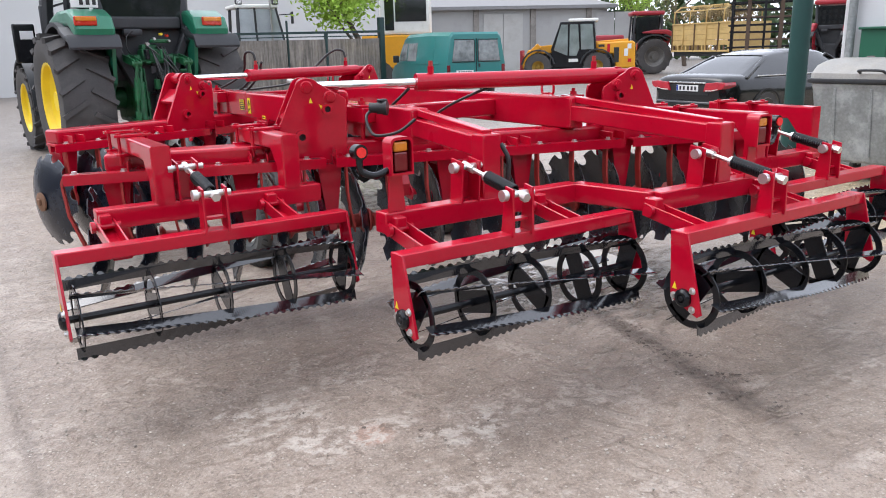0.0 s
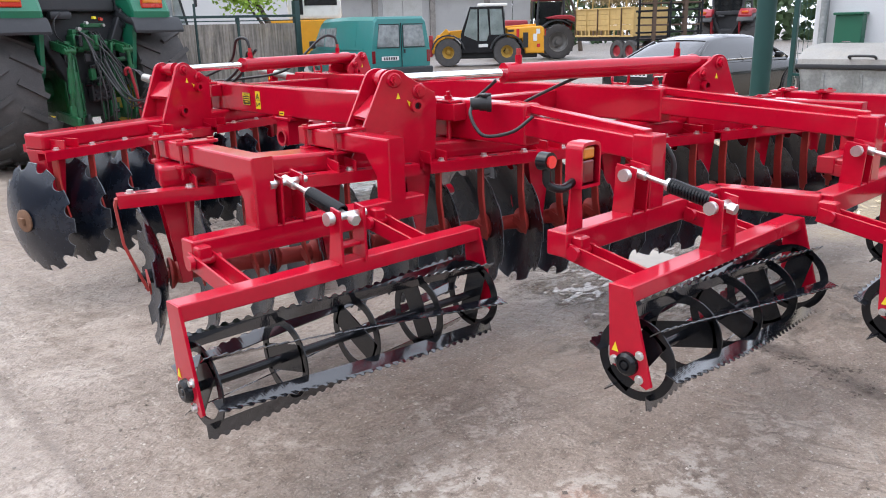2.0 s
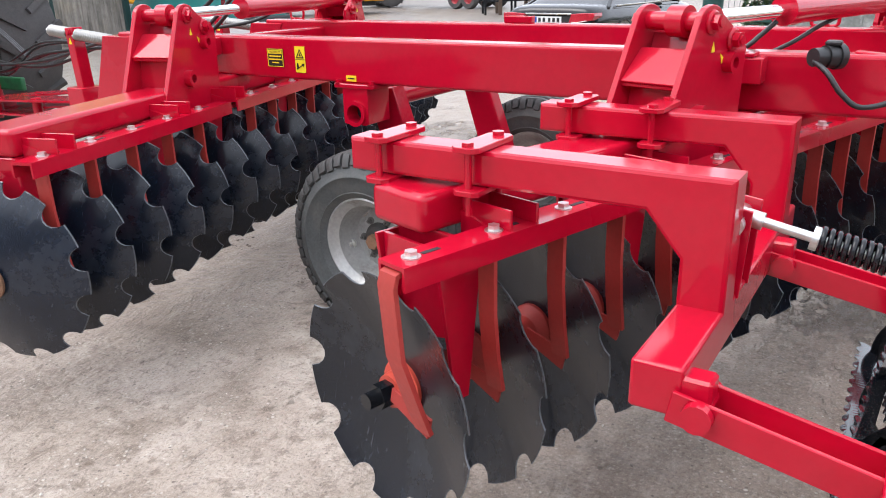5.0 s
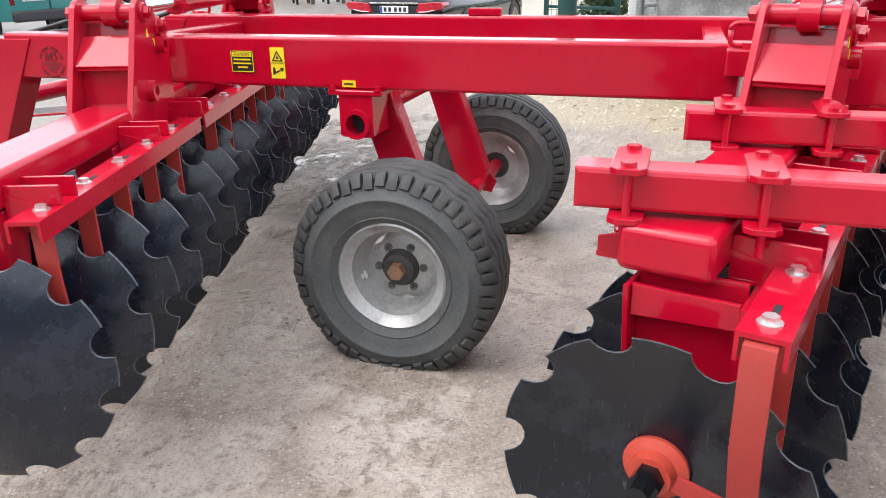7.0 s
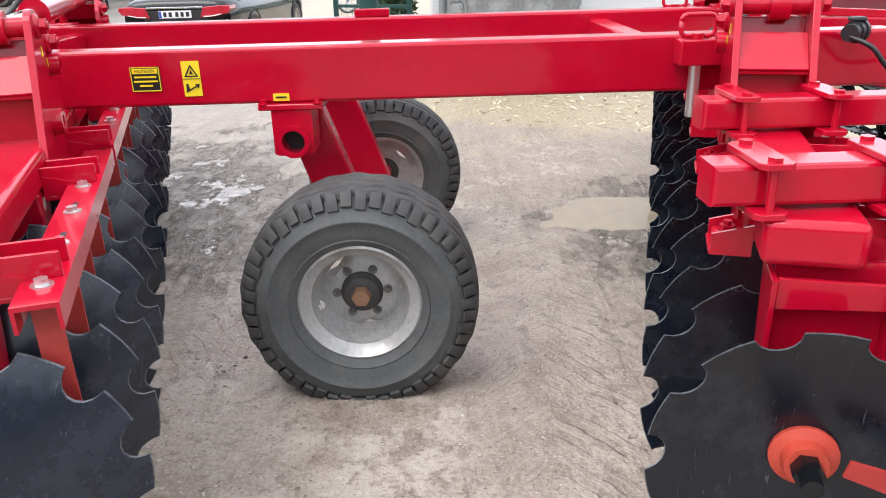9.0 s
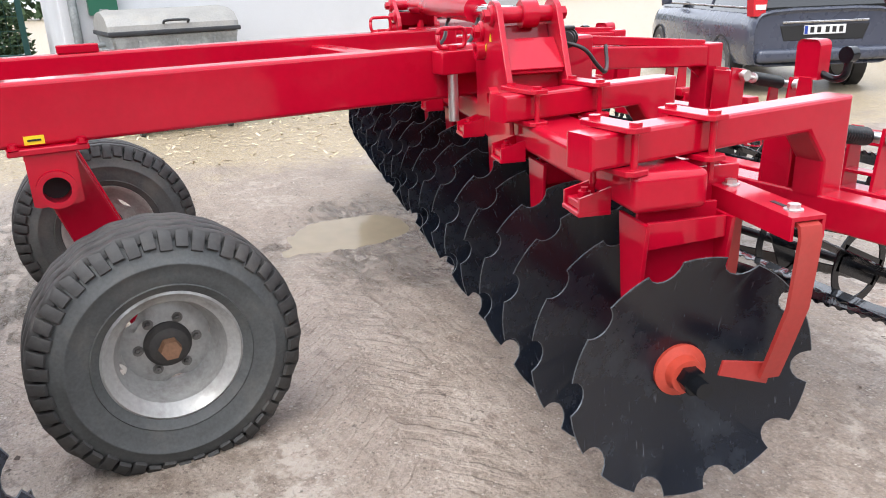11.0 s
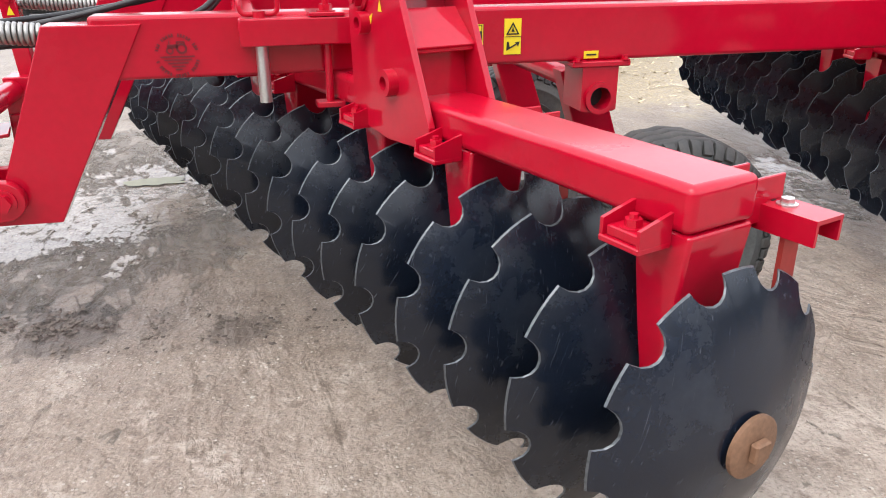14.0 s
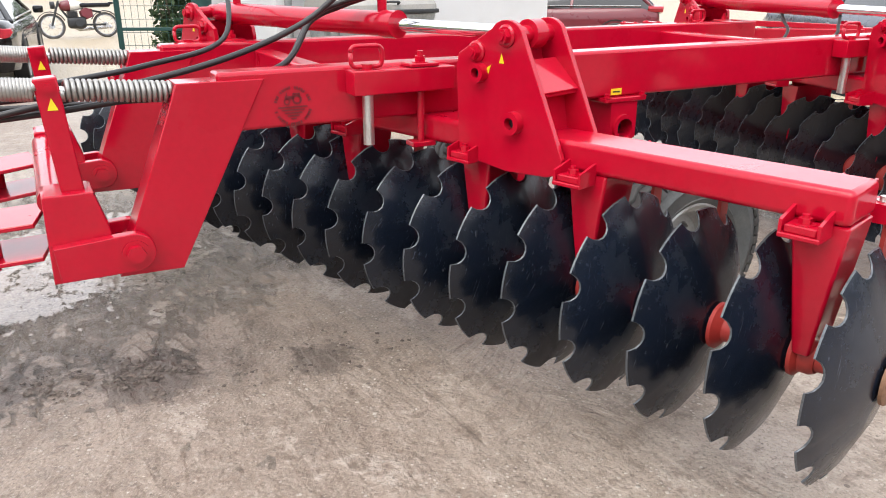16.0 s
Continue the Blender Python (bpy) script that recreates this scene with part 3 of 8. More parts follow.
def disc_mesh(DISC_R, notches, rn):
    """A dished disc with round notches; the axle is local x and the hollow side faces +x."""
    bm = B()
    half = 2 * math.asin(rn / (2 * DISC_R))
    step = 2 * math.pi / notches
    polar = []
    for k in range(notches):
        base = k * step
        for i in range(8):
            f = radians(180 + 172 * (i + 0.5) / 8 - 86)
            x, y = DISC_R + 0.003 + rn * math.cos(f), rn * math.sin(f)
            polar.append((math.hypot(x, y), base - math.atan2(y, x)))
        for i in range(5):
            polar.append((DISC_R, base + half + (step - 2 * half) * i / 4))
    polar.sort(key=lambda q: q[1])
    seg = len(polar)
    sph = 0.70

    def dish(r):
        return sph - math.sqrt(sph * sph - r * r)
    rows = []
    for side in (0, 1):
        rings = []
        for f in (0.12, 0.45, 0.84, 0.95, 1.0):
            ring = []
            for ro, a in polar:
                r = DISC_R * f if f < 0.85 else (ro - 0.0025 if f < 1 else ro)
                x = dish(r) + (0.003 if side else -0.003) * (1 if f < 1 else (0.3 if side else 0.0))
                ring.append(bm.verts.new((x, r * math.cos(a), r * math.sin(a))))
            rings.append(ring)
        rows.append(rings)
    for side, rings in enumerate(rows):
        for k, (a, b) in enumerate(zip(rings, rings[1:])):
            for i in range(seg):
                j = (i + 1) % seg
                f = bm.faces.new((a[i], a[j], b[j], b[i]) if side else (a[j], a[i], b[i], b[j]))
                f.material_index = 1 if k == 3 else 0
                f.smooth = k < 3
        bm.faces.new(rings[0] if side == 0 else rings[0][::-1])
    a, b = rows[0][-1], rows[1][-1]
    for i in range(seg):
        j = (i + 1) % seg
        f = bm.faces.new((a[i], a[j], b[j], b[i]))
        f.material_index = 1
    bmesh.ops.recalc_face_normals(bm, faces=bm.faces[:])
    for e in bm.edges:
        if len({f.material_index for f in e.link_faces}) > 1 or all(f.material_index for f in e.link_faces):
            e.smooth = False
    me = bpy.data.meshes.new("disc")
    bm.to_mesh(me)
    bm.free()
    me.materials.append(DISC)
    me.materials.append(EDGE)
    return me


def spool_mesh():
    bm = B()
    lathe(bm, [(0.03, 0.0), (0.075, 0.0), (0.075, 0.012), (0.045, 0.035), (0.040, 0.12), (0.045, 0.195), (0.075, 0.217), (0.075, 0.229), (0.03, 0.229)], 20)
    smooth(bm, 40)
    me = bpy.data.meshes.new("spool")
    bm.to_mesh(me)
    bm.free()
    me.materials.append(PRIMER)
    return me


def as_mesh(bm, name, mats):
    me = bpy.data.meshes.new(name)
    bm.normal_update()
    bm.to_mesh(me)
    bm.free()
    for mt in (mats if isinstance(mats, (list, tuple)) else [mats]):
        me.materials.append(mt)
    return me


def flat_strip(bm, pts, w, th):
    """One connected flat bar through pts (x, z), w wide along y, th thick."""
    rows = []
    for i, (x, z) in enumerate(pts):
        a, b = pts[max(i - 1, 0)], pts[min(i + 1, len(pts) - 1)]
        d = Vector((b[0] - a[0], 0, b[1] - a[1])).normalized()
        nn = Vector((-d.z, 0, d.x)) * th / 2
        p = Vector((x, 0, z))
        y = Vector((0, w / 2, 0))
        rows.append([bm.verts.new(q) for q in (p + nn + y, p + nn - y, p - nn - y, p - nn + y)])
    for a, b in zip(rows, rows[1:]):
        for k in range(4):
            bm.faces.new((a[k], a[(k + 1) % 4], b[(k + 1) % 4], b[k]))
    bm.faces.new(rows[0])
    bm.faces.new(rows[-1])
    bmesh.ops.recalc_face_normals(bm, faces=bm.faces[:])
    return bm


def scraper_mesh(first):
    """A flat bar that hangs from the rail; the end one hooks over and cranks in to the disc face."""
    bm = B()
    if first:
        flat_strip(bm, [(0.06, -0.014), (-0.022, -0.014), (-0.040, -0.020), (-0.047, -0.045), (-0.034, -0.22), (0.012, -0.36), (0.040, -0.44)], 0.055, 0.012)
    else:
        flat_strip(bm, [(0.0, 0.0), (0.0, -0.2), (0.012, -0.32), (0.03, -0.42)], 0.052, 0.012)
    return as_mesh(smooth(bm, 40), "scraper", PRIMER)


def blade_mesh():
    bm = B()
    prism(bm, [(-0.06, -0.028), (0.085, -0.018), (0.085, 0.022), (-0.06, 0.030)], 0.008, pose(0, 0, 0, 90, 0, 90), 0.001)
    return as_mesh(bm, "scraper_blade", PRIMER)


DISC_FRONT_END, DISC_FRONT = disc_mesh(0.352, 12, 0.046), disc_mesh(0.359, 10, 0.047)
DISC_REAR_END, DISC_REAR = disc_mesh(0.332, 10, 0.046), disc_mesh(0.346, 10, 0.046)
# how far each disc is turned on its square shaft
TURN_FRONT = (17.5, 22, 7.5, 20, 31, 18.5, 18, 33, 12, 25, 4, 16, 29, 9, 21, 2, 34, 14, 27, 6)
TURN_REAR = (-1, -1, 18, 9, 27, 14, 33, 5, 22, 30, 11, 19, 2, 26, 15, 7, 31, 20, 12, 4)
SPOOL_ME, SCRAPER_ME, SCRAPER_END, BLADE_ME = spool_mesh(), scraper_mesh(False), scraper_mesh(True), blade_mesh()


def standard_meshes():
    """Pieces of a bearing standard: tapered cheek, web, bearing housing."""
    bm = B()
    prism(bm, [(-0.075, 0.93), (0.075, 0.93), (0.022, 0.52), (-0.022, 0.52)], 0.012, pose(0, 0, 0, 90, 0, 0), 0.002)
    cheek = as_mesh(bm, "cheek", RED)
    bm = B()
    prism(bm, [(-0.122, 0.93), (0.096, 0.93), (0.096, 0.60), (-0.122, 0.66)], 0.012, pose(0, 0, 0, 90, 0, 90), 0.001)
    web = as_mesh(bm, "bearing_standard", RED)
    bm = B()
    prism(bm, [(-0.12, 0.93), (0.094, 0.93), (0.094, 0.86), (-0.12, 0.875)], 0.012, pose(0, 0, 0, 90, 0, 90), 0.001)
    gus = as_mesh(bm, "gusset", RED)
    bm = B()
    lathe(bm, [(0.03, -0.032), (0.050, -0.032), (0.058, -0.014), (0.058, 0.014), (0.050, 0.032), (0.03, 0.032)], 20, pose(0, 0, DISC_Z))
    housing = as_mesh(smooth(bm, 40), "bearing_housing", PRIMER)
    bm = B()
    rings = [[bm.verts.new((sx * hx, sy * hy, z)) for sx, sy in ((-1, -1), (1, -1), (1, 1), (-1, 1))] for hx, hy, z in ((0.024, 0.078, 0.53), (0.046, 0.088, 0.70), (0.076, 0.094, 0.93))]
    for a, b in zip(rings, rings[1:]):
        for k in range(4):
            bm.faces.new((a[k], a[(k + 1) % 4], b[(k + 1) % 4], b[k]))
    bm.faces.new(rings[0])
    bm.faces.new(rings[-1])
    bmesh.ops.recalc_face_normals(bm, faces=bm.faces[:])
    bmesh.ops.bevel(bm, geom=[e for e in bm.edges if e.calc_face_angle(0) > 0.9], offset=0.010, segments=3, profile=0.5, affect='EDGES')
    return cheek, web, gus, housing, as_mesh(smooth(bm, 30), "bearing_standard", RED)


CHEEK_ME, WEB_ME, GUSSET_ME, HOUSING_ME, SHELL_ME = standard_meshes()


def clamp_meshes():
    """Angle bracket on the side of the beam, and its upright bolt."""
    bm = B()
    box(bm, (0, 0.045, 0.906), (0.11, 0.09, 0.014), None, 0.003, 1)
    box(bm, (0, 0.045, 0.924), (0.085, 0.07, 0.022), None, 0.003, 1)
    for x in (-0.05, 0.05):
        prism(bm, [(0.0, 0.90), (0.086, 0.90), (0.086, 0.948), (0.0, 0.972)], 0.009, pose(x, 0, 0, 90, 0, 90))
    a = as_mesh(bm, "clamp_bracket", RED)
    bm = B()
    hexbolt(bm, (0, 0.05, 0.935), (0, 0, 1), 0.018, 0.016, 0.010)
    return a, as_mesh(bm, "clamp_bolt", RED)


CLAMP_ME, CLAMP_BOLT = clamp_meshes()


def hub_flange(gang, at, mat, threaded):
    bm = B()
    if threaded:
        lathe(bm, [(0.02, 0.0), (0.072, 0.0), (0.072, -0.012), (0.05, -0.022), (0.045, -0.05), (0.02, -0.05)], 24, at)
    else:
        lathe(bm, [(0.02, 0.0), (0.072, 0.0), (0.072, -0.010), (0.066, -0.014), (0.02, -0.016)], 32, at)
    smooth(bm, 35)
    f = part("hub_flange", bm, mat, gang, "rusty hub flange" if not threaded else "red primed hub flange")
    bm = B()
    x = -0.05 if threaded else -0.016
    if threaded:
        cyl(bm, (x, 0, 0), (x - 0.04, 0, 0), 0.034, 6, m=at)
        cyl(bm, (x - 0.04, 0, 0), (x - 0.075, 0, 0), 0.022, 12, m=at)
    else:
        box(bm, (x - 0.008, 0, 0), (0.02, 0.045, 0.045), at, 0.004, 1)
    part("shaft_nut", bm, BLACK if threaded else mat, gang)
    return f


def gang(name, at, standards, hangers, hollow, rail_y, rail_z, mid, label, flange, threaded, first, pitch, start, web_at, scr_off, rail_from):
    """A row of discs: beam, clamps, bearing standards, scraper rail, shaft, discs, spools."""
    bm = B()
    up = 0.03 if hollow > 0 else 0.025
    box(bm, ((GANG_LEN + start) / 2, mid, 0.98 + up), (GANG_LEN - start, 0.20, 0.10), at, 0.020, 4)
    smooth(bm, 30)
    g = part(name, bm, RED, harrow, label)
    bm = B()
    cyl(bm, (first, 0, DISC_Z), (GANG_LEN + 0.2, 0, DISC_Z), 0.026, 8, m=at)
    part("gang_shaft", bm, PRIMER, g)
    end_me, disc_me, turns = (DISC_FRONT_END, DISC_FRONT, TURN_FRONT) if hollow > 0 else (DISC_REAR_END, DISC_REAR, TURN_REAR)
    for i in range(NDISC):
        s = first + pitch * i
        d = at @ pose(s, 0, DISC_Z, turns[i], 0, 0 if hollow > 0 else 180)
        part("disc", disc_me if 0 < i < NDISC - 1 else end_me, None, g, at=d)
        if i < NDISC - 1:
            part("spool", SPOOL_ME, None, g, at=at @ pose(s + 0.012, 0, DISC_Z))
    for h in standards:
        closed = web_at < -0.03
        st = part("bearing_standard", SHELL_ME if closed else WEB_ME, None, harrow, at=at @ pose(h if closed else h + web_at, 0, up))
        for y in () if closed else (-0.128, 0.102):
            part("cheek", CHEEK_ME, None, st, at=at @ pose(h, y, 0))
        if web_at > -0.03:
            part("gusset", GUSSET_ME, None, st, at=at @ pose(h - 0.05, 0, 0))
        part("bearing_housing", HOUSING_ME, None, st, at=at @ pose(h, 0, 0))
    for h in hangers:
        for side in (1, -1):
            c = part("clamp_bracket", CLAMP_ME, None, g, at=at @ pose(h, mid + side * 0.1, up, 0, 0, 0 if side > 0 else 180))
            part("clamp_bolt", CLAMP_BOLT, None, g, at=at @ pose(h, mid + side * 0.1, up, 0, 0, 0 if side > 0 else 180))
    # scraper rails, one to each wing and one between
    for a, b in ((rail_from, 1.18), (1.24, 3.18), (3.24, GANG_LEN + 0.02)):
        bm = B()
        chan = [(-0.044, 0.915), (-0.036, 0.915), (-0.036, 0.961), (0.036, 0.961), (0.036, 0.915), (0.044, 0.915), (0.044, 0.971), (-0.044, 0.971)]
        prism(bm, [(rail_y + q, z + rail_z) for q, z in chan], b - a, at @ Matrix(((0, 0, 1, (a + b) / 2), (1, 0, 0, 0), (0, 1, 0, 0), (0, 0, 0, 1))))
        rail = part("scraper_rail", bm, RED, harrow, "red channel rail that holds the scrapers")
        for h in hangers:
            if not a < h < b:
                continue
            bm = B()
            for o in (-0.045, 0.045):
                box(bm, (h + o, (mid - 0.1 + rail_y - 0.035) / 2, 0.998), (0.009, mid - 0.1 - rail_y + 0.035, 0.055), at, 0.002, 1)
            box(bm, (h, (mid - 0.1 + rail_y) / 2, 0.966 + rail_z), (0.10, mid - 0.1 - rail_y, 0.008), at, 0.002, 1)
            part("rail_bracket", bm, RED, rail)
        for i in range(NDISC):
            s = first + pitch * i + scr_off
            if a < s < b or (i == 0 and a == rail_from):
                end = i == 0 and hollow < 0
                part("scraper", SCRAPER_END if end else SCRAPER_ME, None, rail, at=at @ pose(s, rail_y, 0.968 + rail_z))
                part("scraper_blade", BLADE_ME, None, rail, at=at @ pose(s + (0.05 if end else 0.035), rail_y + 0.05, 0.55, 14, 0, 0))
                bm = B()
                hexbolt(bm, at @ Vector((s + 0.02, rail_y, 0.971 + rail_z)), (0, 0, 1), 0.015, 0.012)
                part("scraper_bolt", bm, ZINC, rail)
                # flat dark strip painted as the shade of a slot; the rail is uncut
                bm = B()
                box(bm, (s + 0.075, rail_y, 0.9715 + rail_z), (0.05, 0.013, 0.0015), at, 0)
                part("slot_shade", bm, DARK, rail)
    hub_flange(g, at @ pose(first - 0.006, 0, DISC_Z), flange, threaded)
    return g


front_gang = gang("front_gang", FRONT, (0.04, 0.785, 1.285, 2.04, 2.46, 3.2, 3.7, 4.38), (0.06, 0.80, 1.29, 2.0, 2.45, 3.13, 3.62, 4.36), 1, -0.21, 0.0, 0.0, "front disc gang under a red box beam", RUST, False, -0.165, 0.2460, -0.035, -0.06, 0.12, -0.125)
rear_gang = gang("rear_gang", REAR, (0.02, 0.72, 1.215, 1.965, 2.48, 3.22, 3.72, 4.22), (0.14, 0.80, 1.29, 2.0, 2.45, 3.13, 3.62, 4.32), -1, -0.195, 0.005, 0.035, "rear disc gang under a red box beam", FLANGE, True, -0.056, 0.2505, -0.04, 0.0, -0.144, -0.235)


def ring_boss(bm, c, axis, r, ri, h):
    a = axes(c, Vector(c) + Vector(axis))
    lathe(bm, [(ri, 0), (r, 0), (r, h), (ri, h)], 24, a, shut=True)


def tower(at, flip):
    """Two hole-drilled cheek plates astride the gang beam with panels between: the fold cylinder's lug."""
    sg = -1 if flip else 1
    s0 = GANG_LEN if flip else 0

    def S(s):
        return s0 + sg * s
    arc = [(1.115 + 0.075 * math.cos(a), 1.375 + 0.062 * math.sin(a)) for a in [radians(150 - 15 * i) for i in range(9)]]
    outline = [(0.86, 1.00)] + arc + [(1.335, 1.315), (1.345, 1.27), (1.33, 0.975), (1.28, 0.94), (1.10, 0.92), (0.92, 0.93), (0.86, 0.95)]
    pts = [(S(s), z) for s, z in outline]
    if flip:
        pts = pts[::-1]
    first = None
    for y in (-0.098, 0.125):
        bm = B()
        prism(bm, pts, 0.022, at @ pose(0, y, 0, 90, 0, 0), 0.003)
        p = part("tower_plate", bm, RED, harrow)
        first = first or p
        out = -1 if y < 0 else 1
        for s, z, r, ri in ((1.065, 1.098, 0.040, 0.020), (1.225, 1.255, 0.034, 0.018)):
            bm = B()
            ring_boss(bm, at @ Vector((S(s), y + out * 0.010, z)), at.to_3x3() @ Vector((0, out, 0)), r, ri, 0.034)
            part("bush", smooth(bm, 35), RED, p)
        for s, z in ((1.11, 1.385), (1.245, 1.325)):
            bm = B()
            c = at @ Vector((S(s), y + out * 0.010, z))
            ax = at.to_3x3() @ Vector((0, out, 0))
            cyl(bm, c, c + ax * 0.008, 0.038, 24)
            cyl(bm, c + ax * 0.008, c + ax * 0.014, 0.038, 24, r2=0.031)
            cyl(bm, c + ax * 0.013, c + ax * 0.034, 0.026, 6)
            cyl(bm, c + ax * 0.034, c + ax * 0.040, 0.015, 12)
            part("pin_boss", smooth(bm, 35), RED, p)
        # dark discs paint the shade of the bores; the plate is not drilled
        for s, z in ((1.065, 1.098), (1.225, 1.255)):
            bm = B()
            c = at @ Vector((S(s), y + out * 0.0115, z))
            cyl(bm, c, c + at.to_3x3() @ Vector((0, out * 0.004, 0)), 0.0205, 20)
            part("bore_shade", bm, DARK, p)
        for s, z, q in ((1.13, 1.305, 0), (1.19, 1.27, 40)):
            bm = B()
            prism(bm, [(-0.011, -0.012), (0.011, -0.012), (0, 0.02)], 0.002, at @ pose(S(s), y + out * 0.0125, z, 90, 0, 0) @ pose(0, 0, 0, 0, 0, q))
            part("warning_sticker", bm, YELLOW_L, p, "small yellow triangular warning sticker")
    bm = B()
    # upper and lower panels and the cross bush between the cheeks
    for a, b in (((0.968, 1.200), (1.075, 1.300)), ((1.005, 1.03), (1.030, 1.185)), ((1.125, 1.265), (1.145, 1.345))):
        p0, p1 = at @ Vector((S(a[0]), 0.0135, a[1])), at @ Vector((S(b[0]), 0.0135, b[1]))
        beam(bm, p0, p1, 0.202, 0.012, 0.002, 1)
        part("tower_panel", bm, RED, first)
        bm = B()
    p0, p1 = at @ Vector((S(0.972), 0.0135, 1.193)), at @ Vector((S(1.15), 0.0135, 1.186))
    beam(bm, p0, p1, 0.202, 0.012, 0.002, 1)
    part("tower_panel", bm, RED, first)
    bm = B()
    p0, p1 = at @ Vector((S(1.28), 0.0135, 1.03)), at @ Vector((S(1.28), 0.0135, 1.22))
    beam(bm, p0, p1, 0.202, 0.012, 0.002, 1, up=(1, 0, 0))
    part("tower_panel", bm, RED, first)
    bm = B()
    cyl(bm, at @ Vector((S(1.11), -0.095, 1.385)), at @ Vector((S(1.11), 0.12, 1.385)), 0.03, 20)
    part("pivot_pin", smooth(bm), RED, harrow)


for at in (FRONT, REAR):
    tower(at, False)
    tower(at, True)


def fold_cylinder(at):
    """A hydraulic ram from tower to tower, chromed rod to one side, with ports and lugs."""
    a, b = at @ Vector((1.11, 0, 1.385)), at @ Vector((GANG_LEN - 1.11, 0, 1.385))
    d = (b - a).normalized()
    bm = B()
    cyl(bm, a + d * 0.72, b - d * 0.10, 0.052, 28)
    cyl(bm, a + d * 0.70, a + d * 0.78, 0.056, 28)
    beam(bm, b - d * 0.12, b + d * 0.03, 0.05, 0.08, 0.02)
    for k in (0.80, (b - a).length - 0.25):
        p = a + d * k
        cyl(bm, p + Vector((0, 0, 0.045)), p + Vector((0, 0, 0.095)), 0.02, 12)
    c = part("cylinder_barrel", smooth(bm, 40), RED, harrow, "red hydraulic fold cylinder")
    bm = B()
    cyl(bm, a + d * 0.04, a + d * 0.72, 0.026, 24)
    part("piston_rod", smooth(bm, 40), CHROME, c, "chromed piston rod")
    bm = B()
    lathe(bm, [(0.02, -0.03), (0.05, -0.03), (0.05, 0.03), (0.02, 0.03)], 24, axes(a, a + at.to_3x3() @ Vector((0, 1, 0))))
    part("rod_eye", smooth(bm, 40), RED, c)
    for k in (0.80, (b - a).length - 0.25):
        bm = B()
        p = a + d * k + Vector((0, 0, 0.095))
        cyl(bm, p, p + Vector((0, 0, 0.035)), 0.014, 6)
        part("hose_fitting", bm, PRIMER, c)
    return a, b, d


front_ram, rear_ram = fold_cylinder(FRONT), fold_cylinder(REAR)

# main beams, hitch legs
BEAM_X = (2.33, 3.55)
TOPZ, BOTZ = 1.262, 1.055
for k, x in enumerate(BEAM_X):
    bm = B()
    box(bm, (x, (3.70 + 7.75) / 2, (TOPZ + BOTZ) / 2), (0.12, 7.75 - 3.70, TOPZ - BOTZ), None, 0.014, 3)
    main = part("main_beam", smooth(bm, 30), RED, harrow, "long red main beam with warning labels")
    bm = B()
    prism(bm, [(7.585, 1.236), (7.887, 1.236), (8.146, 0.588), (7.932, 0.584)], 0.136, Matrix(((0, 0, 1, x), (1, 0, 0, 0), (0, 1, 0, 0), (0, 0, 0, 1))), 0.004)
    leg = part("hitch_leg", smooth(bm, 30), RED, harrow)
    for sx in (-1, 1):
        bm = B()
        p = Vector((x + sx * 0.118, 8.09, 0.685))
        cyl(bm, p, p + Vector((sx * 0.008, 0, 0)), 0.045, 24)
        cyl(bm, p, p + Vector((sx * 0.03, 0, 0)), 0.032, 6)
        part("hitch_bolt", smooth(bm, 35), RED, leg)

# side boxes with their steel lock pins and rings, clamping the gangs to the main beams
def lock_box(x, y, side, long, stud=0.09):
    bm = B()
    box(bm, (x + side * 0.10, y, 1.205), (0.09, long, 0.09), None, 0.006)
    b = part("lock_box", smooth(bm, 30), RED, harrow)
    bm = B()
    yp = y + (long / 2 - 0.07)
    cyl(bm, (x + side * 0.10, yp, 0.97), (x + side * 0.10, yp, 1.16), 0.021, 20)
    part("lock_pin", smooth(bm, 35), ZINC, b, "bare steel lock pin")
    bm = B()
    ring = []
    for cy, cz, a0 in ((0.040, 1.312, 0), (-0.040, 1.312, 90), (-0.040, 1.282, 180), (0.040, 1.282, 270)):
        ring += [(x + side * 0.10, yp + cy + 0.022 * math.cos(radians(a0 + q)), cz + 0.022 * math.sin(radians(a0 + q))) for q in (0, 30, 60, 90)]
    ring.append(ring[0])
    sweep(bm, ring, 0.009, 8)
    cyl(bm, (x + side * 0.10, yp, 1.25), (x + side * 0.10, yp, 1.27), 0.022, 16)
    part("pin_handle", bm, RED, b)
    bm = B()
    ys = y - long / 2 + stud
    box(bm, (x + side * 0.10, ys, 1.258), (0.09, 0.12, 0.014), None, 0.003, 1)
    hexbolt(bm, (x + side * 0.10, ys, 1.265), (0, 0, 1), 0.022, 0.02, 0.02)
    cyl(bm, (x + side * 0.10, ys, 0.95), (x + side * 0.10, ys, 1.18), 0.014, 14)
    box(bm, (x + side * 0.10, ys, 0.955), (0.07, 0.10, 0.02), None, 0.003, 1)
    part("stud_bolt", bm, RED, b)


for x, side in ((BEAM_X[0] - 0.005, -1), (BEAM_X[1] + 0.005, 1)):
    yf = 6.42 + math.tan(radians(17)) * (x - 0.78)
    yr = 4.63 - math.tan(radians(16.0)) * (x - 0.835)
    lock_box(x, yf + 0.18, side, 0.42, 0.13)
    lock_box(x, yr + 0.12, side, 0.42)

# labels on the near main beam
LX = BEAM_X[0] - 0.061


def label_plate(y, z, w, h, mat, name, text):
    bm = B()
    box(bm, (LX - 0.0015, y, z), (0.002, w, h), None, 0)
    return part(name, bm, mat, harrow, text)


lab = label_plate(6.474, 1.158, 0.110, 0.090, BLACK_L, "warning_label", "black label with a yellow heading and lines of print")
bm = B()
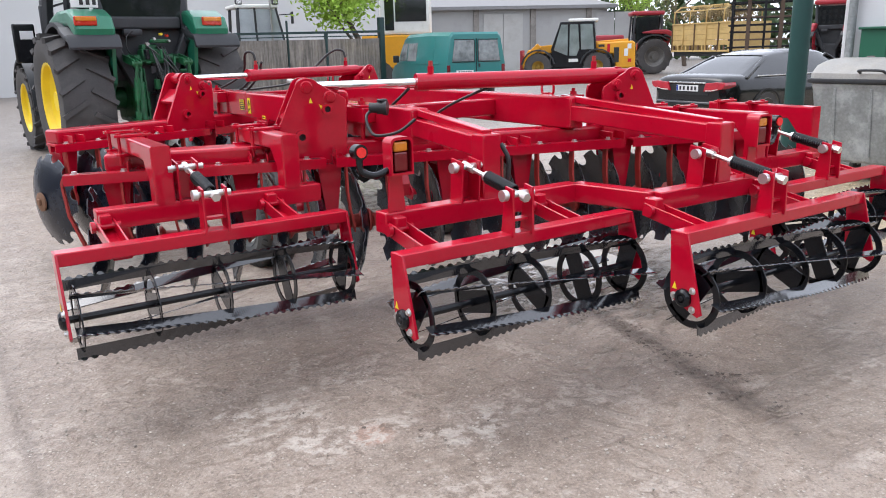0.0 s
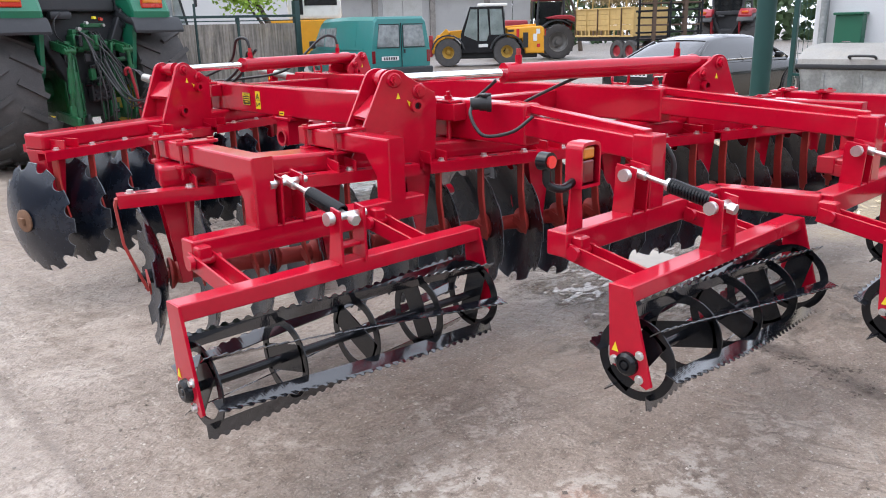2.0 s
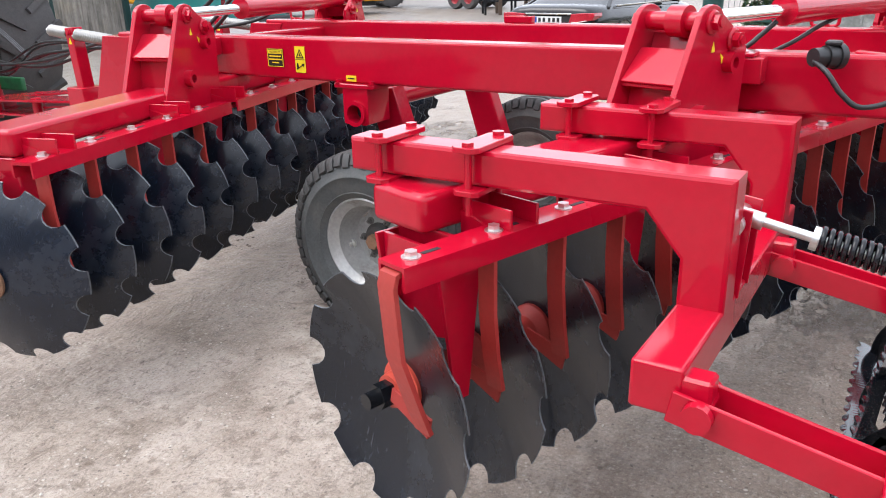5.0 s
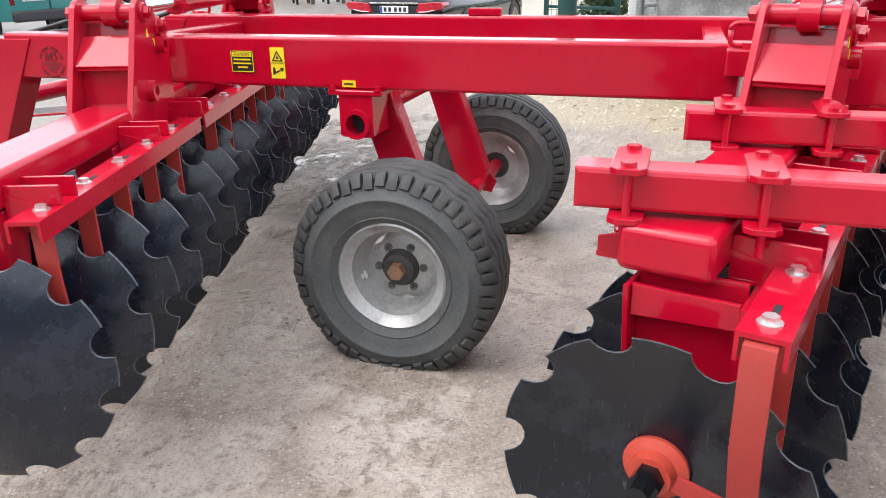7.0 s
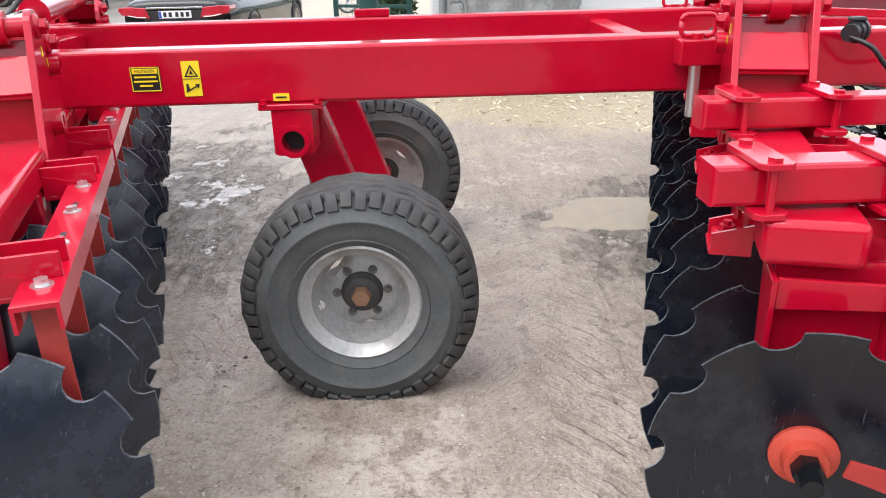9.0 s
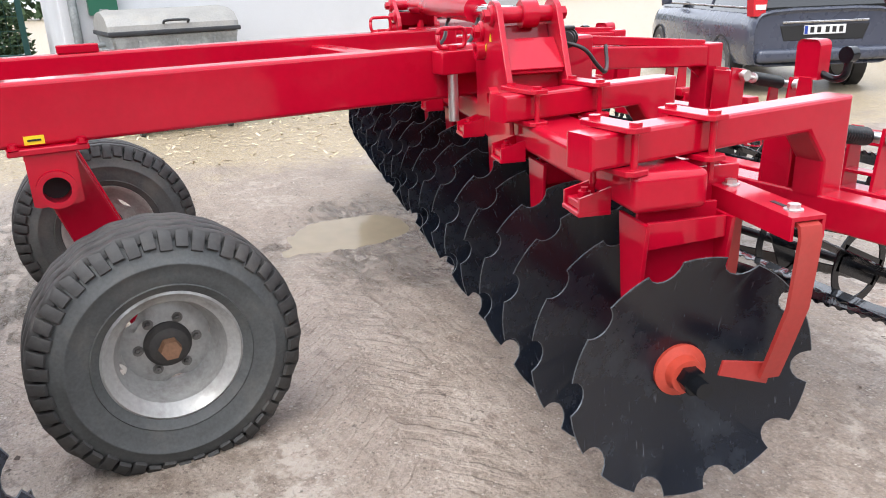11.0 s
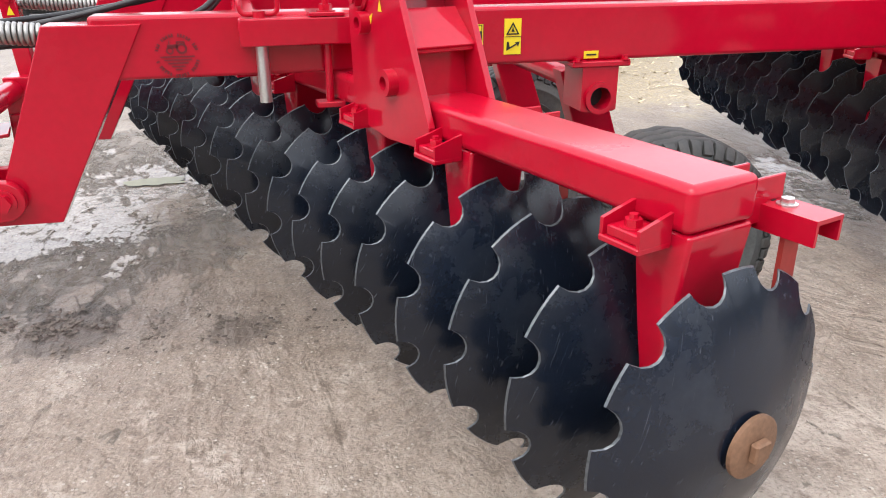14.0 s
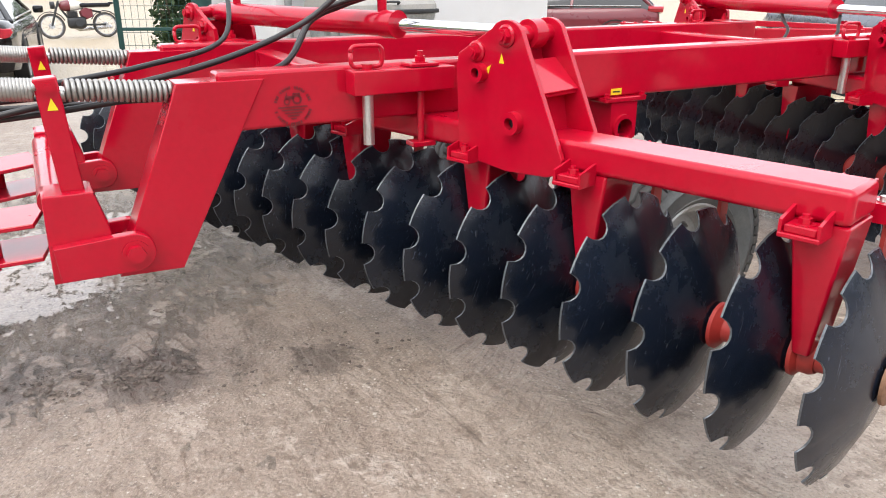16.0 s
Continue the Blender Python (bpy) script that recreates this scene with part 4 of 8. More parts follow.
# yellow border, heading band and lines of print
for dy, dz, w, h in ((0, 0.0425, 0.106, 0.003), (0, -0.0425, 0.106, 0.003), (0.0515, 0, 0.003, 0.088), (-0.0515, 0, 0.003, 0.088), (0, 0.029, 0.092, 0.018)):
    box(bm, (LX - 0.0035, 6.474 + dy, 1.158 + dz), (0.002, w, h), None, 0)
for k, w in enumerate((0.080, 0.086, 0.046)):
    box(bm, (LX - 0.0035, 6.474, 1.166 - 0.016 * k), (0.002, w, 0.006), None, 0)
part("print", bm, YELLOW_L, lab)
txt = bpy.data.curves.new("heading", 'FONT')
txt.body, txt.size, txt.extrude = "FIGYELEM", 0.0165, 0.0003
txt.align_x, txt.align_y = 'CENTER', 'CENTER'
txt.materials.append(BLACK_L)
head = new("heading", txt)
head.parent = lab
head.matrix_parent_inverse = WORLD[lab].inverted()
head.matrix_basis = Matrix(((0, 0, -1, LX - 0.0050), (-1, 0, 0, 6.474), (0, 1, 0, 1.187), (0, 0, 0, 1)))
lab2 = label_plate(6.306, 1.155, 0.066, 0.128, YELLOW_L, "warning_label", "yellow crush hazard label with black pictograms")
bm = B()
mx = Matrix(((0, 0, 1, LX - 0.0035), (-1, 0, 0, 6.306), (0, 1, 0, 1.155), (0, 0, 0, 1))) @ Matrix.Scale(0.92, 4)
prism(bm, [(-0.028, 0.008), (-0.022, 0.008), (0.0, 0.046), (0.022, 0.008), (0.028, 0.008), (0, 0.056)], 0.002, mx)
box(bm, (0, 0.010, 0), (0.05, 0.005, 0.002), mx, 0)
prism(bm, [(-0.006, 0.018), (0.008, 0.018), (0.0, 0.036)], 0.002, mx)
prism(bm, [(-0.026, -0.055), (0.018, -0.032), (0.024, -0.040), (0.030, -0.020), (0.010, -0.022), (0.014, -0.028), (-0.012, -0.041), (-0.016, -0.020), (-0.024, -0.020)], 0.002, mx)
box(bm, (0, 0.0, 0), (0.07, 0.002, 0.002), mx, 0)
part("print", bm, BLACK_L, lab2)
lab3 = label_plate(5.985, 1.078, 0.06, 0.028, YELLOW_L, "warning_label", "small yellow label")
bm = B()
box(bm, (LX - 0.0035, 5.985, 1.078), (0.002, 0.04, 0.006), None, 0)
part("print", bm, BLACK_L, lab3)

# round stamp of dark print on the front of the beam
bm = B()
c0 = (7.487, 1.131)
for i in range(44):
    a = 2 * math.pi * i / 44
    if abs(math.sin(a)) < 0.2 or i % 6 == 5:
        continue
    m = pose(LX - 0.001, c0[0] + 0.066 * math.cos(a), c0[1] + 0.066 * math.sin(a), math.degrees(a) + 90, 0, 0)
    box(bm, (0, 0, 0), (0.0016, 0.0052, 0.011), m, 0)
    if i % 2:
        box(bm, (0, 0.003, 0.003), (0.0016, 0.006, 0.003), m, 0)
for i in range(5):
    box(bm, (LX - 0.001, c0[0], c0[1] - 0.004 - 0.0105 * i), (0.0016, 0.11 - 0.022 * i, 0.0045), None, 0)
for q, w in ((-0.016, 0.018), (0.022, 0.012)):
    lathe(bm, [(w * 0.6, 0.0), (w, 0.0), (w, 0.0016), (w * 0.6, 0.0016)], 18, pose(LX - 0.0018, c0[0] + q, c0[1] + 0.004 + w), shut=True)
for p, q in (((0.012, 0.030), (0.034, 0.012)), ((-0.014, 0.044), (0.026, 0.004)), ((-0.002, 0.038), (0.004, 0.014)), ((-0.026, 0.036), (0.004, 0.014)), ((0.022, 0.042), (0.003, 0.014))):
    box(bm, (LX - 0.001, c0[0] + p[0], c0[1] + p[1]), (0.0016, *q), None, 0)
part("stamped_emblem", bm, material("stamp_ink", (0.13, 0.005, 0.01), 0.5), harrow, "round dark stamped emblem on the red beam")


# ---- running gear ----
NUTGREY = material("dull_wheel_nut_steel", (0.17, 0.165, 0.155), 0.5, metal=0.5, var=0.25, fine=90)


def sag(bm, at):
    """Flattens a loaded tyre where it stands and lets its walls belly out above the ground."""
    back = at.inverted()
    for v in bm.verts:
        p = back @ v.co
        low = max(0.0, -p.z - 0.18) / 0.25
        if low:
            r = math.hypot(p.y, p.z)
            p.x *= 1 + 0.16 * low * max(0.0, (r - 0.24) / 0.2)
            p.z = max(p.z, -0.392 + 0.02 * abs(p.x))
            v.co = at @ p


def wheel(x, y, side):
    """Implement wheel: ribbed tyre on a silver rim. side: the way its outer face points."""
    at = pose(x, y, 0.362, 0, 0, 0 if side > 0 else 180)
    w, R = 0.150, 0.437
    deep = at @ pose(-0.050, 0, 0)
    bm = B()
    half = [(0.218, 0.70), (0.236, 0.80), (0.254, 0.90), (0.258, 0.93), (0.262, 0.905), (0.296, 0.99), (0.328, 1.01), (0.331, 1.035), (0.337, 1.035), (0.340, 1.005), (0.364, 0.96), (0.390, 0.85), (R - 0.020, 0.62), (R - 0.012, 0.4)]
    prof = [(r, -w * q) for r, q in half] + [(R - 0.010, 0)] + [(r, w * q) for r, q in half[::-1]]
    lathe(bm, prof, 72, at, shut=True)
    sag(bm, at)
    smooth(bm, 60)
    tyre = part("tyre", bm, RUBBER, harrow, "worn black implement tyre")
    # wavy ribs round the crown
    n = 100
    for xr, lift in ((-0.086, 0.004), (-0.029, 0.008), (0.029, 0.008), (0.086, 0.004)):
        bm = B()
        rows = []
        for i in range(n):
            z0 = xr + 0.010 * (1 - abs((i % 4) - 2))
            m = at @ pose(0, 0, 0, 360 / n * i, 0, 0)
            rows.append([bm.verts.new(m @ Vector(q)) for q in ((z0 - 0.025, 0, R - 0.028), (z0 - 0.021, 0, R + lift - 0.003), (z0 - 0.016, 0, R + lift), (z0 + 0.016, 0, R + lift), (z0 + 0.021, 0, R + lift - 0.003), (z0 + 0.025, 0, R - 0.028))])
        for p, q in zip(rows, rows[1:] + rows[:1]):
            for k in range(5):
                bm.faces.new((p[k], p[k + 1], q[k + 1], q[k]))
        sag(bm, at)
        part("tread_rib", smooth(bm, 50), TREAD, tyre)
    # buttress lugs down the shoulders, with narrow gaps
    for sx in (-1, 1):
        bm = B()
        for i in range(50):
            m = at @ pose(0, 0, 0, 7.2 * i + (3 if sx > 0 else 0), 0, 0)
            long = 0.058 if i % 2 else 0.046
            for q, r0 in (((0.098, 0.002), (0.118, -0.005), (0.1350, -0.028), (0.1460, -long), (0.137, -long - 0.008), (0.095, -0.04)), 0.040),:
                prism(bm, [(sx * u, R + v) for u, v in q], r0, m @ Matrix(((1, 0, 0, 0), (0, 0, 1, 0), (0, 1, 0, 0), (0, 0, 0, 1))), 0.003)
        sag(bm, at)
        part("shoulder_tread", smooth(bm, 40), TREAD, tyre)
    bm = B()
    # rolled lip, stepped barrel, bead seat
    rp = [(0.150, -0.020), (0.164, 0.000), (0.170, 0.030), (0.180, 0.055), (0.184, 0.082), (0.203, 0.094), (0.212, 0.110), (0.222, 0.120), (0.230, 0.115), (0.231, 0.106), (0.222, 0.096), (0.208, 0.083), (0.198, 0.0), (0.208, -0.085), (0.231, -0.108), (0.227, -0.118), (0.213, -0.112), (0.197, -0.09), (0.178, -0.06), (0.150, -0.040)]
    lathe(bm, rp, 64, at, shut=True)
    rim = part("rim", smooth(bm, 32), RIMGREY, harrow, "scuffed silver wheel rim")
    # dished centre with crescent openings at its edge
    bm = B()
    ring = []
    for i in range(60):
        a = 2 * math.pi * i / 60
        cut = max(0.0, math.cos(2.5 * a + 0.5)) ** 6 * 0.020
        row = []
        for r, xx in ((0.05, 0.046), (0.118, 0.044), (0.134 - cut, 0.036), (0.152 - cut, 0.030)):
            row.append((bm.verts.new(deep @ Vector((xx, r * math.cos(a), r * math.sin(a)))), bm.verts.new(deep @ Vector((xx - 0.008, r * math.cos(a), r * math.sin(a))))))
        ring.append(row)
    for p, q in zip(ring, ring[1:] + ring[:1]):
        for k in range(3):
            bm.faces.new((p[k][0], q[k][0], q[k + 1][0], p[k + 1][0]))
            bm.faces.new((p[k][1], p[k + 1][1], q[k + 1][1], q[k][1]))
        bm.faces.new((p[3][0], q[3][0], q[3][1], p[3][1]))
        bm.faces.new((p[0][0], p[0][1], q[0][1], q[0][0]))
    bmesh.ops.recalc_face_normals(bm, faces=bm.faces[:])
    part("wheel_disc", smooth(bm, 35), RIMGREY, rim)
    bm = B()
    lathe(bm, [(0.02, 0.035), (0.080, 0.035), (0.080, 0.058), (0.072, 0.064), (0.066, 0.078), (0.05, 0.086), (0.02, 0.086)], 32, deep)
    hub = part("wheel_hub", smooth(bm, 35), HUBMUD, rim, "muddy dark cast hub")
    for i in range(6):
        bm = B()
        a = math.pi / 3 * i + 0.05
        cyl(bm, (0.044, 0.098 * math.cos(a), 0.098 * math.sin(a)), (0.049, 0.098 * math.cos(a), 0.098 * math.sin(a)), 0.018, 16, m=deep)
        cyl(bm, (0.047, 0.098 * math.cos(a), 0.098 * math.sin(a)), (0.064, 0.098 * math.cos(a), 0.098 * math.sin(a)), 0.012, 6, m=deep)
        cyl(bm, (0.06, 0.098 * math.cos(a), 0.098 * math.sin(a)), (0.074, 0.098 * math.cos(a), 0.098 * math.sin(a)), 0.006, 8, m=deep)
        part("wheel_nut", smooth(bm, 35), NUTGREY, rim)
    bm = B()
    cyl(bm, (0.08, 0, 0), (0.120, 0, 0), 0.039, 6, r2=0.035, m=deep)
    part("hub_cap", bm, RUST, rim, "rusty hexagonal hub cap")
    bm = B()
    cyl(bm, (0.0, -0.172, -0.05), (0.035, -0.166, -0.05), 0.012, 10, m=at)
    cyl(bm, (0.0, -0.170, -0.05), (0.016, -0.168, -0.05), 0.024, 14, m=at)
    part("tyre_valve", smooth(bm, 35), ZINC, rim)
    return at


NEAR_X, FAR_X, AXLE_Y = 2.08, 3.80, 5.715
wheel(NEAR_X, AXLE_Y, -1)
wheel(FAR_X, AXLE_Y, 1)
for x, wx, side in ((BEAM_X[0], NEAR_X, 1), (BEAM_X[1], FAR_X, -1)):
    bm = B()
    # square block bored through
    rows = []
    for i in range(40):
        a = 2 * math.pi * (i + 0.5) / 40
        k = 1 / max(abs(math.cos(a)) / 0.075, abs(math.sin(a)) / 0.095)
        sq = (5.95 + k * math.cos(a), 0.955 + k * math.sin(a))
        ci = (5.95 + 0.044 * math.cos(a), 0.915 + 0.044 * math.sin(a))
        rows.append([bm.verts.new((xx, *q)) for xx, q in ((x - 0.085, sq), (x - 0.085, ci), (x + 0.085, ci), (x + 0.085, sq))])
    for p, q in zip(rows, rows[1:] + rows[:1]):
        for k in range(4):
            bm.faces.new((p[k], q[k], q[(k + 1) % 4], p[(k + 1) % 4]))
    bmesh.ops.recalc_face_normals(bm, faces=bm.faces[:])
    box(bm, (x, 5.95, 1.045), (0.19, 0.24, 0.022), None, 0.004, 1)
    for dy in (-0.1, 0.1):
        hexbolt(bm, (x - 0.08, 5.95 + dy, 1.056), (0, 0, 1), 0.014, 0.014)
    blk = part("pivot_block", smooth(bm, 30), RED, harrow)
    bm = B()
    for sx in (-1, 1):
        ring_boss(bm, (x + sx * 0.083, 5.95, 0.915), (sx, 0, 0), 0.062, 0.043, 0.018)
    part("pivot_bush", smooth(bm, 35), RED, blk)
    # dark plug added inside to paint the shade within the bore
    bm = B()
    cyl(bm, (x - 0.02, 5.95, 0.915), (x + 0.02, 5.95, 0.915), 0.0445, 24)
    part("bore_shade_plug", bm, DARK, blk)
    bm = B()
    ax = x + side * 0.16
    prism(bm, [(6.03, 0.99), (5.87, 1.02), (5.66, 0.44), (5.68, 0.34), (5.82, 0.34)], 0.10, Matrix(((0, 0, 1, ax), (1, 0, 0, 0), (0, 1, 0, 0), (0, 0, 0, 1))), 0.008)
    arm = part("swing_arm", smooth(bm, 30), RED, harrow)
    bm = B()
    prism(bm, [(5.88, 0.62), (5.86, 0.62), (5.63, 0.36), (5.66, 0.29), (5.79, 0.31)], 0.014, Matrix(((0, 0, 1, ax - side * 0.062), (1, 0, 0, 0), (0, 1, 0, 0), (0, 0, 0, 1))), 0.003)
    part("arm_gusset", bm, RED, arm)
    bm = B()
    cyl(bm, (ax + side * 0.17, AXLE_Y, 0.362), (wx, AXLE_Y, 0.362), 0.040, 20)
    part("axle_stub", smooth(bm), RED, harrow)
bm = B()
cyl(bm, (BEAM_X[0] + 0.05, 5.95, 0.96), (BEAM_X[1] - 0.05, 5.95, 0.96), 0.055, 24)
part("cross_tube", smooth(bm), RED, harrow)
for y in (4.55, 7.25):
    bm = B()
    beam(bm, (BEAM_X[0] + 0.05, y, 1.16), (BEAM_X[1] - 0.05, y, 1.16), 0.10, 0.12)
    part("cross_member", smooth(bm, 30), RED, harrow)
# small block and lifting lug on the far beam
bm = B()
box(bm, (BEAM_X[1] - 0.03, 5.72, TOPZ + 0.02), (0.05, 0.18, 0.04), None, 0.006)
part("stop_block", bm, RED, harrow)


# ---- crumbler rollers ----
def roller(xl, xr, yb, spring, carrier_y, zr=0.49, mirror=1):
    """Frame bar with end plates, hung from its carrier by two channel links and a spring strut; below it the bladed cage."""
    zb, R = 0.755, 0.164
    yc = yb - 0.045
    bm = B()
    beam(bm, (xl, yb, zb), (xr, yb, zb), 0.085, 0.06, 0.006)
    f = part("roller_frame", smooth(bm, 30), RED, harrow, "red roller frame bar")
    for x in (xl + 0.004, xr - 0.004):
        bm = B()
        mp = Matrix(((0, 0, 1, x), (1, 0, 0, 0), (0, 1, 0, 0), (0, 0, 0, 1)))
        prism(bm, [(yb + 0.045, zb + 0.028), (yb - 0.045, zb + 0.028), (yc - 0.095, zr - 0.06), (yc - 0.075, zr - 0.075), (yc + 0.06, zr - 0.02), (yc + 0.075, zr + 0.01)], 0.012, mp, 0.002)
        e = part("end_plate", bm, RED, f)
        o = -1 if x < (xl + xr) / 2 else 1
        bm = B()
        lathe(bm, [(0.012, 0.0), (0.043, 0.0), (0.041, o * 0.013), (0.030, o * 0.022), (0.020, o * 0.022), (0.016, o * 0.016), (0.012, o * 0.024)], 24, pose(x + o * 0.006, yc, zr))
        part("bearing_housing", smooth(bm, 35), BLACK, e, "black flange bearing")
        for dy, dz in ((0.054, 0.0), (-0.045, 0.042), (-0.048, -0.045)):
            bm = B()
            hexbolt(bm, (x + o * 0.006, yc + dy, zr + dz), (o, 0, 0), 0.011, 0.01)
            part("bearing_bolt", bm, ZINC, e)
        bm = B()
        prism(bm, [(-0.013, -0.013), (0.013, -0.013), (0, 0.02)], 0.002, Matrix(((0, 0, 1, x + o * 0.0075), (1, 0, 0, yc + 0.052), (0, 1, 0, zr + 0.045), (0, 0, 0, 1))))
        part("warning_sticker", bm, YELLOW_L, e)
    # cage
    bm = B()
    cyl(bm, (xl + 0.0, yc, zr), (xr, yc, zr), 0.017, 16)
    cage = part("roller_shaft", smooth(bm), BLACK, harrow, "black crumbler roller shaft")
    n = 5
    xs = [xl + 0.05 + (xr - xl - 0.10) * i / (n - 1) for i in range(n)]
    for i, x in enumerate(xs):
        bm = B()
        lathe(bm, [(R - 0.045, -0.003), (R - 0.012, -0.003), (R - 0.012, 0.003), (R - 0.045, 0.003)], 40, pose(x, yc, zr), shut=True)
        box(bm, (0, 0, 0), (0.006, 0.10, 2 * R - 0.07), pose(x, yc, zr, 35 + 40 * i, 0, 0), 0)
        part("roller_ring", smooth(bm, 35), BLACK, cage)
    blades = 6
    steps = int((xr - xl - 0.04) / 0.021)
    for k in range(blades):
        bm = B()
        rows = []
        for i in range(2 * steps + 1):
            t = i / (2 * steps)
            x = xl + 0.02 + (xr - xl - 0.04) * t
            a = 2 * math.pi * k / blades + radians(55) * t
            tip = R + 0.014 + (0.009 if (i // 2) % 2 else 0.0)
            row = []
            for r, da in ((R - 0.034, 0.0), (R + 0.008, 0.10), (tip, 0.115), (tip, 0.135), (R + 0.008, 0.13), (R - 0.034, 0.035)):
                row.append(bm.verts.new((x, yc + r * math.cos(a + da), zr + r * math.sin(a + da))))
            rows.append(row)
        for p, q in zip(rows, rows[1:]):
            for j in range(6):
                bm.faces.new((p[j], p[(j + 1) % 6], q[(j + 1) % 6], q[j]))
        bm.faces.new(rows[0])
        bm.faces.new(rows[-1])
        bmesh.ops.recalc_face_normals(bm, faces=bm.faces[:])
        part("toothed_blade", bm, GLOSSBLACK, cage, "glossy black blade with a toothed edge")
    # links from the carrier
    sx = spring
    for x in (sx - 0.42 * mirror, sx + 0.42 * mirror):
        bm = B()
        a, b = Vector((x, carrier_y - 0.03, 0.80)), Vector((x, yb + 0.02, 0.735))
        for o in (-0.04, 0.04):
            beam(bm, a + Vector((o, 0, 0)), b + Vector((o, 0, 0)), 0.010, 0.065, 0.002, 1)
        beam(bm, a + Vector((0, 0, -0.03)), b + Vector((0, 0, -0.03)), 0.08, 0.010, 0.002, 1)
        cyl(bm, (x - 0.065, carrier_y - 0.085, 0.80), (x + 0.065, carrier_y - 0.085, 0.80), 0.017, 12)
        cyl(bm, (x - 0.07, carrier_y - 0.085, 0.80), (x - 0.05, carrier_y - 0.085, 0.80), 0.028, 16)
        box(bm, (x, carrier_y - 0.06, 0.83), (0.055, 0.08, 0.05), None, 0.006, 1)
        part("link_channel", bm, RED, f)
    # spring strut
    pa, pb = Vector((sx, carrier_y - 0.03, 1.035)), Vector((sx, yb - 0.015, 0.957))
    bm = B()
    for o in (-0.05, 0.05):
        prism(bm, [(carrier_y + 0.045, 0.86), (carrier_y - 0.055, 0.86), (carrier_y - 0.065, 1.06), (carrier_y + 0.03, 1.075)], 0.010, Matrix(((0, 0, 1, sx + o), (1, 0, 0, 0), (0, 1, 0, 0), (0, 0, 0, 1))), 0.002)
    box(bm, (sx, carrier_y + 0.035, 0.96), (0.1, 0.01, 0.20), None, 0.002, 1)
    part("strut_bracket", bm, RED, f)
    bm = B()
    for o in (-0.055, 0.055):
        prism(bm, [(yb + 0.035, 0.77), (yb - 0.055, 0.77), (yb - 0.05, 0.985), (yb + 0.005, 0.995)], 0.012, Matrix(((0, 0, 1, sx + o), (1, 0, 0, 0), (0, 1, 0, 0), (0, 0, 0, 1))), 0.002)
    box(bm, (sx, yb, 0.84), (0.1, 0.05, 0.012), None, 0.002, 1)
    part("strut_fork", bm, RED, f)
    bm = B()
    d = (pb - pa).normalized()
    cyl(bm, pa, pb + d * 0.05, 0.011, 14)
    cyl(bm, pa - d * 0.03, pa + d * 0.05, 0.02, 14)
    for p in (pa, pb):
        cyl(bm, p + Vector((-0.085, 0, 0)), p + Vector((0.085, 0, 0)), 0.015, 14)
        cyl(bm, p + Vector((-0.095, 0, 0)), p + Vector((-0.07, 0, 0)), 0.026, 20)
    cyl(bm, pb + d * 0.03, pb + d * 0.06, 0.022, 6)
    cyl(bm, pa + d * 0.15, pa + d * 0.165, 0.026, 16)
    st = part("strut_rod", smooth(bm, 35), ZINC, f, "zinc-plated strut rod and pins")
    bm = B()
    coil(bm, pa + d * 0.165, pb - d * 0.025, 0.026, 0.0064, 15, 6, 12)
    part("strut_spring", bm, BLACK, st, "black coil spring")


roller(0.35, 1.73, 3.53, 1.05, 3.95)
roller(1.495, 2.835, 2.59, 2.125, 2.99, 0.515)
roller(2.665, 4.12, 2.12, 3.32, 2.53)
roller(3.80, 5.10, 2.50, 4.47, 2.92)


def lifted_arm(x, y0, y1):
    """Box arm clamped over the gang beam; it runs back and elbows down to the carrier."""
    bm = B()
    w = 0.10
    mp = Matrix(((0, 0, 1, x), (1, 0, 0, 0), (0, 1, 0, 0), (0, 0, 0, 1)))
    prism(bm, [(y0, 1.066), (y0, 1.153), (y1 - 0.05, 1.153), (y1 - 0.05, 0.86), (y1 + 0.05, 0.86), (y1 + 0.05, 0.97), (y1 + 0.13, 1.066)], w, mp, 0.010)
    a = part("roller_arm", smooth(bm, 30), RED, harrow, "red box-section roller arm")
    for yy in (y0 - 0.11, y0 - 0.37):
        for zz in (1.161, 1.058):
            bm = B()
            prism(bm, [(-0.10, -0.022), (-0.085, -0.036), (0.085, -0.036), (0.10, -0.022), (0.10, 0.022), (0.085, 0.036), (-0.085, 0.036), (-0.10, 0.022)], 0.014, pose(x, yy, zz), 0.002)
            part("clamp_plate", bm, RED, a)
        for o in (-0.074, 0.074):
            bm = B()
            cyl(bm, (x + o, yy, 1.0), (x + o, yy, 1.17), 0.009, 10)
            hexbolt(bm, (x + o, yy, 1.164), (0, 0, 1), 0.016, 0.010)
            part("clamp_stud", bm, RED, a)


def carrier(pts):
    bm = B()
    for a, b in zip(pts, pts[1:]):
        beam(bm, (*a, 0.82), (*b, 0.82), 0.10, 0.10, 0.008)
    part("carrier_beam", smooth(bm, 30), RED, harrow, "red box-section roller carrier beam")


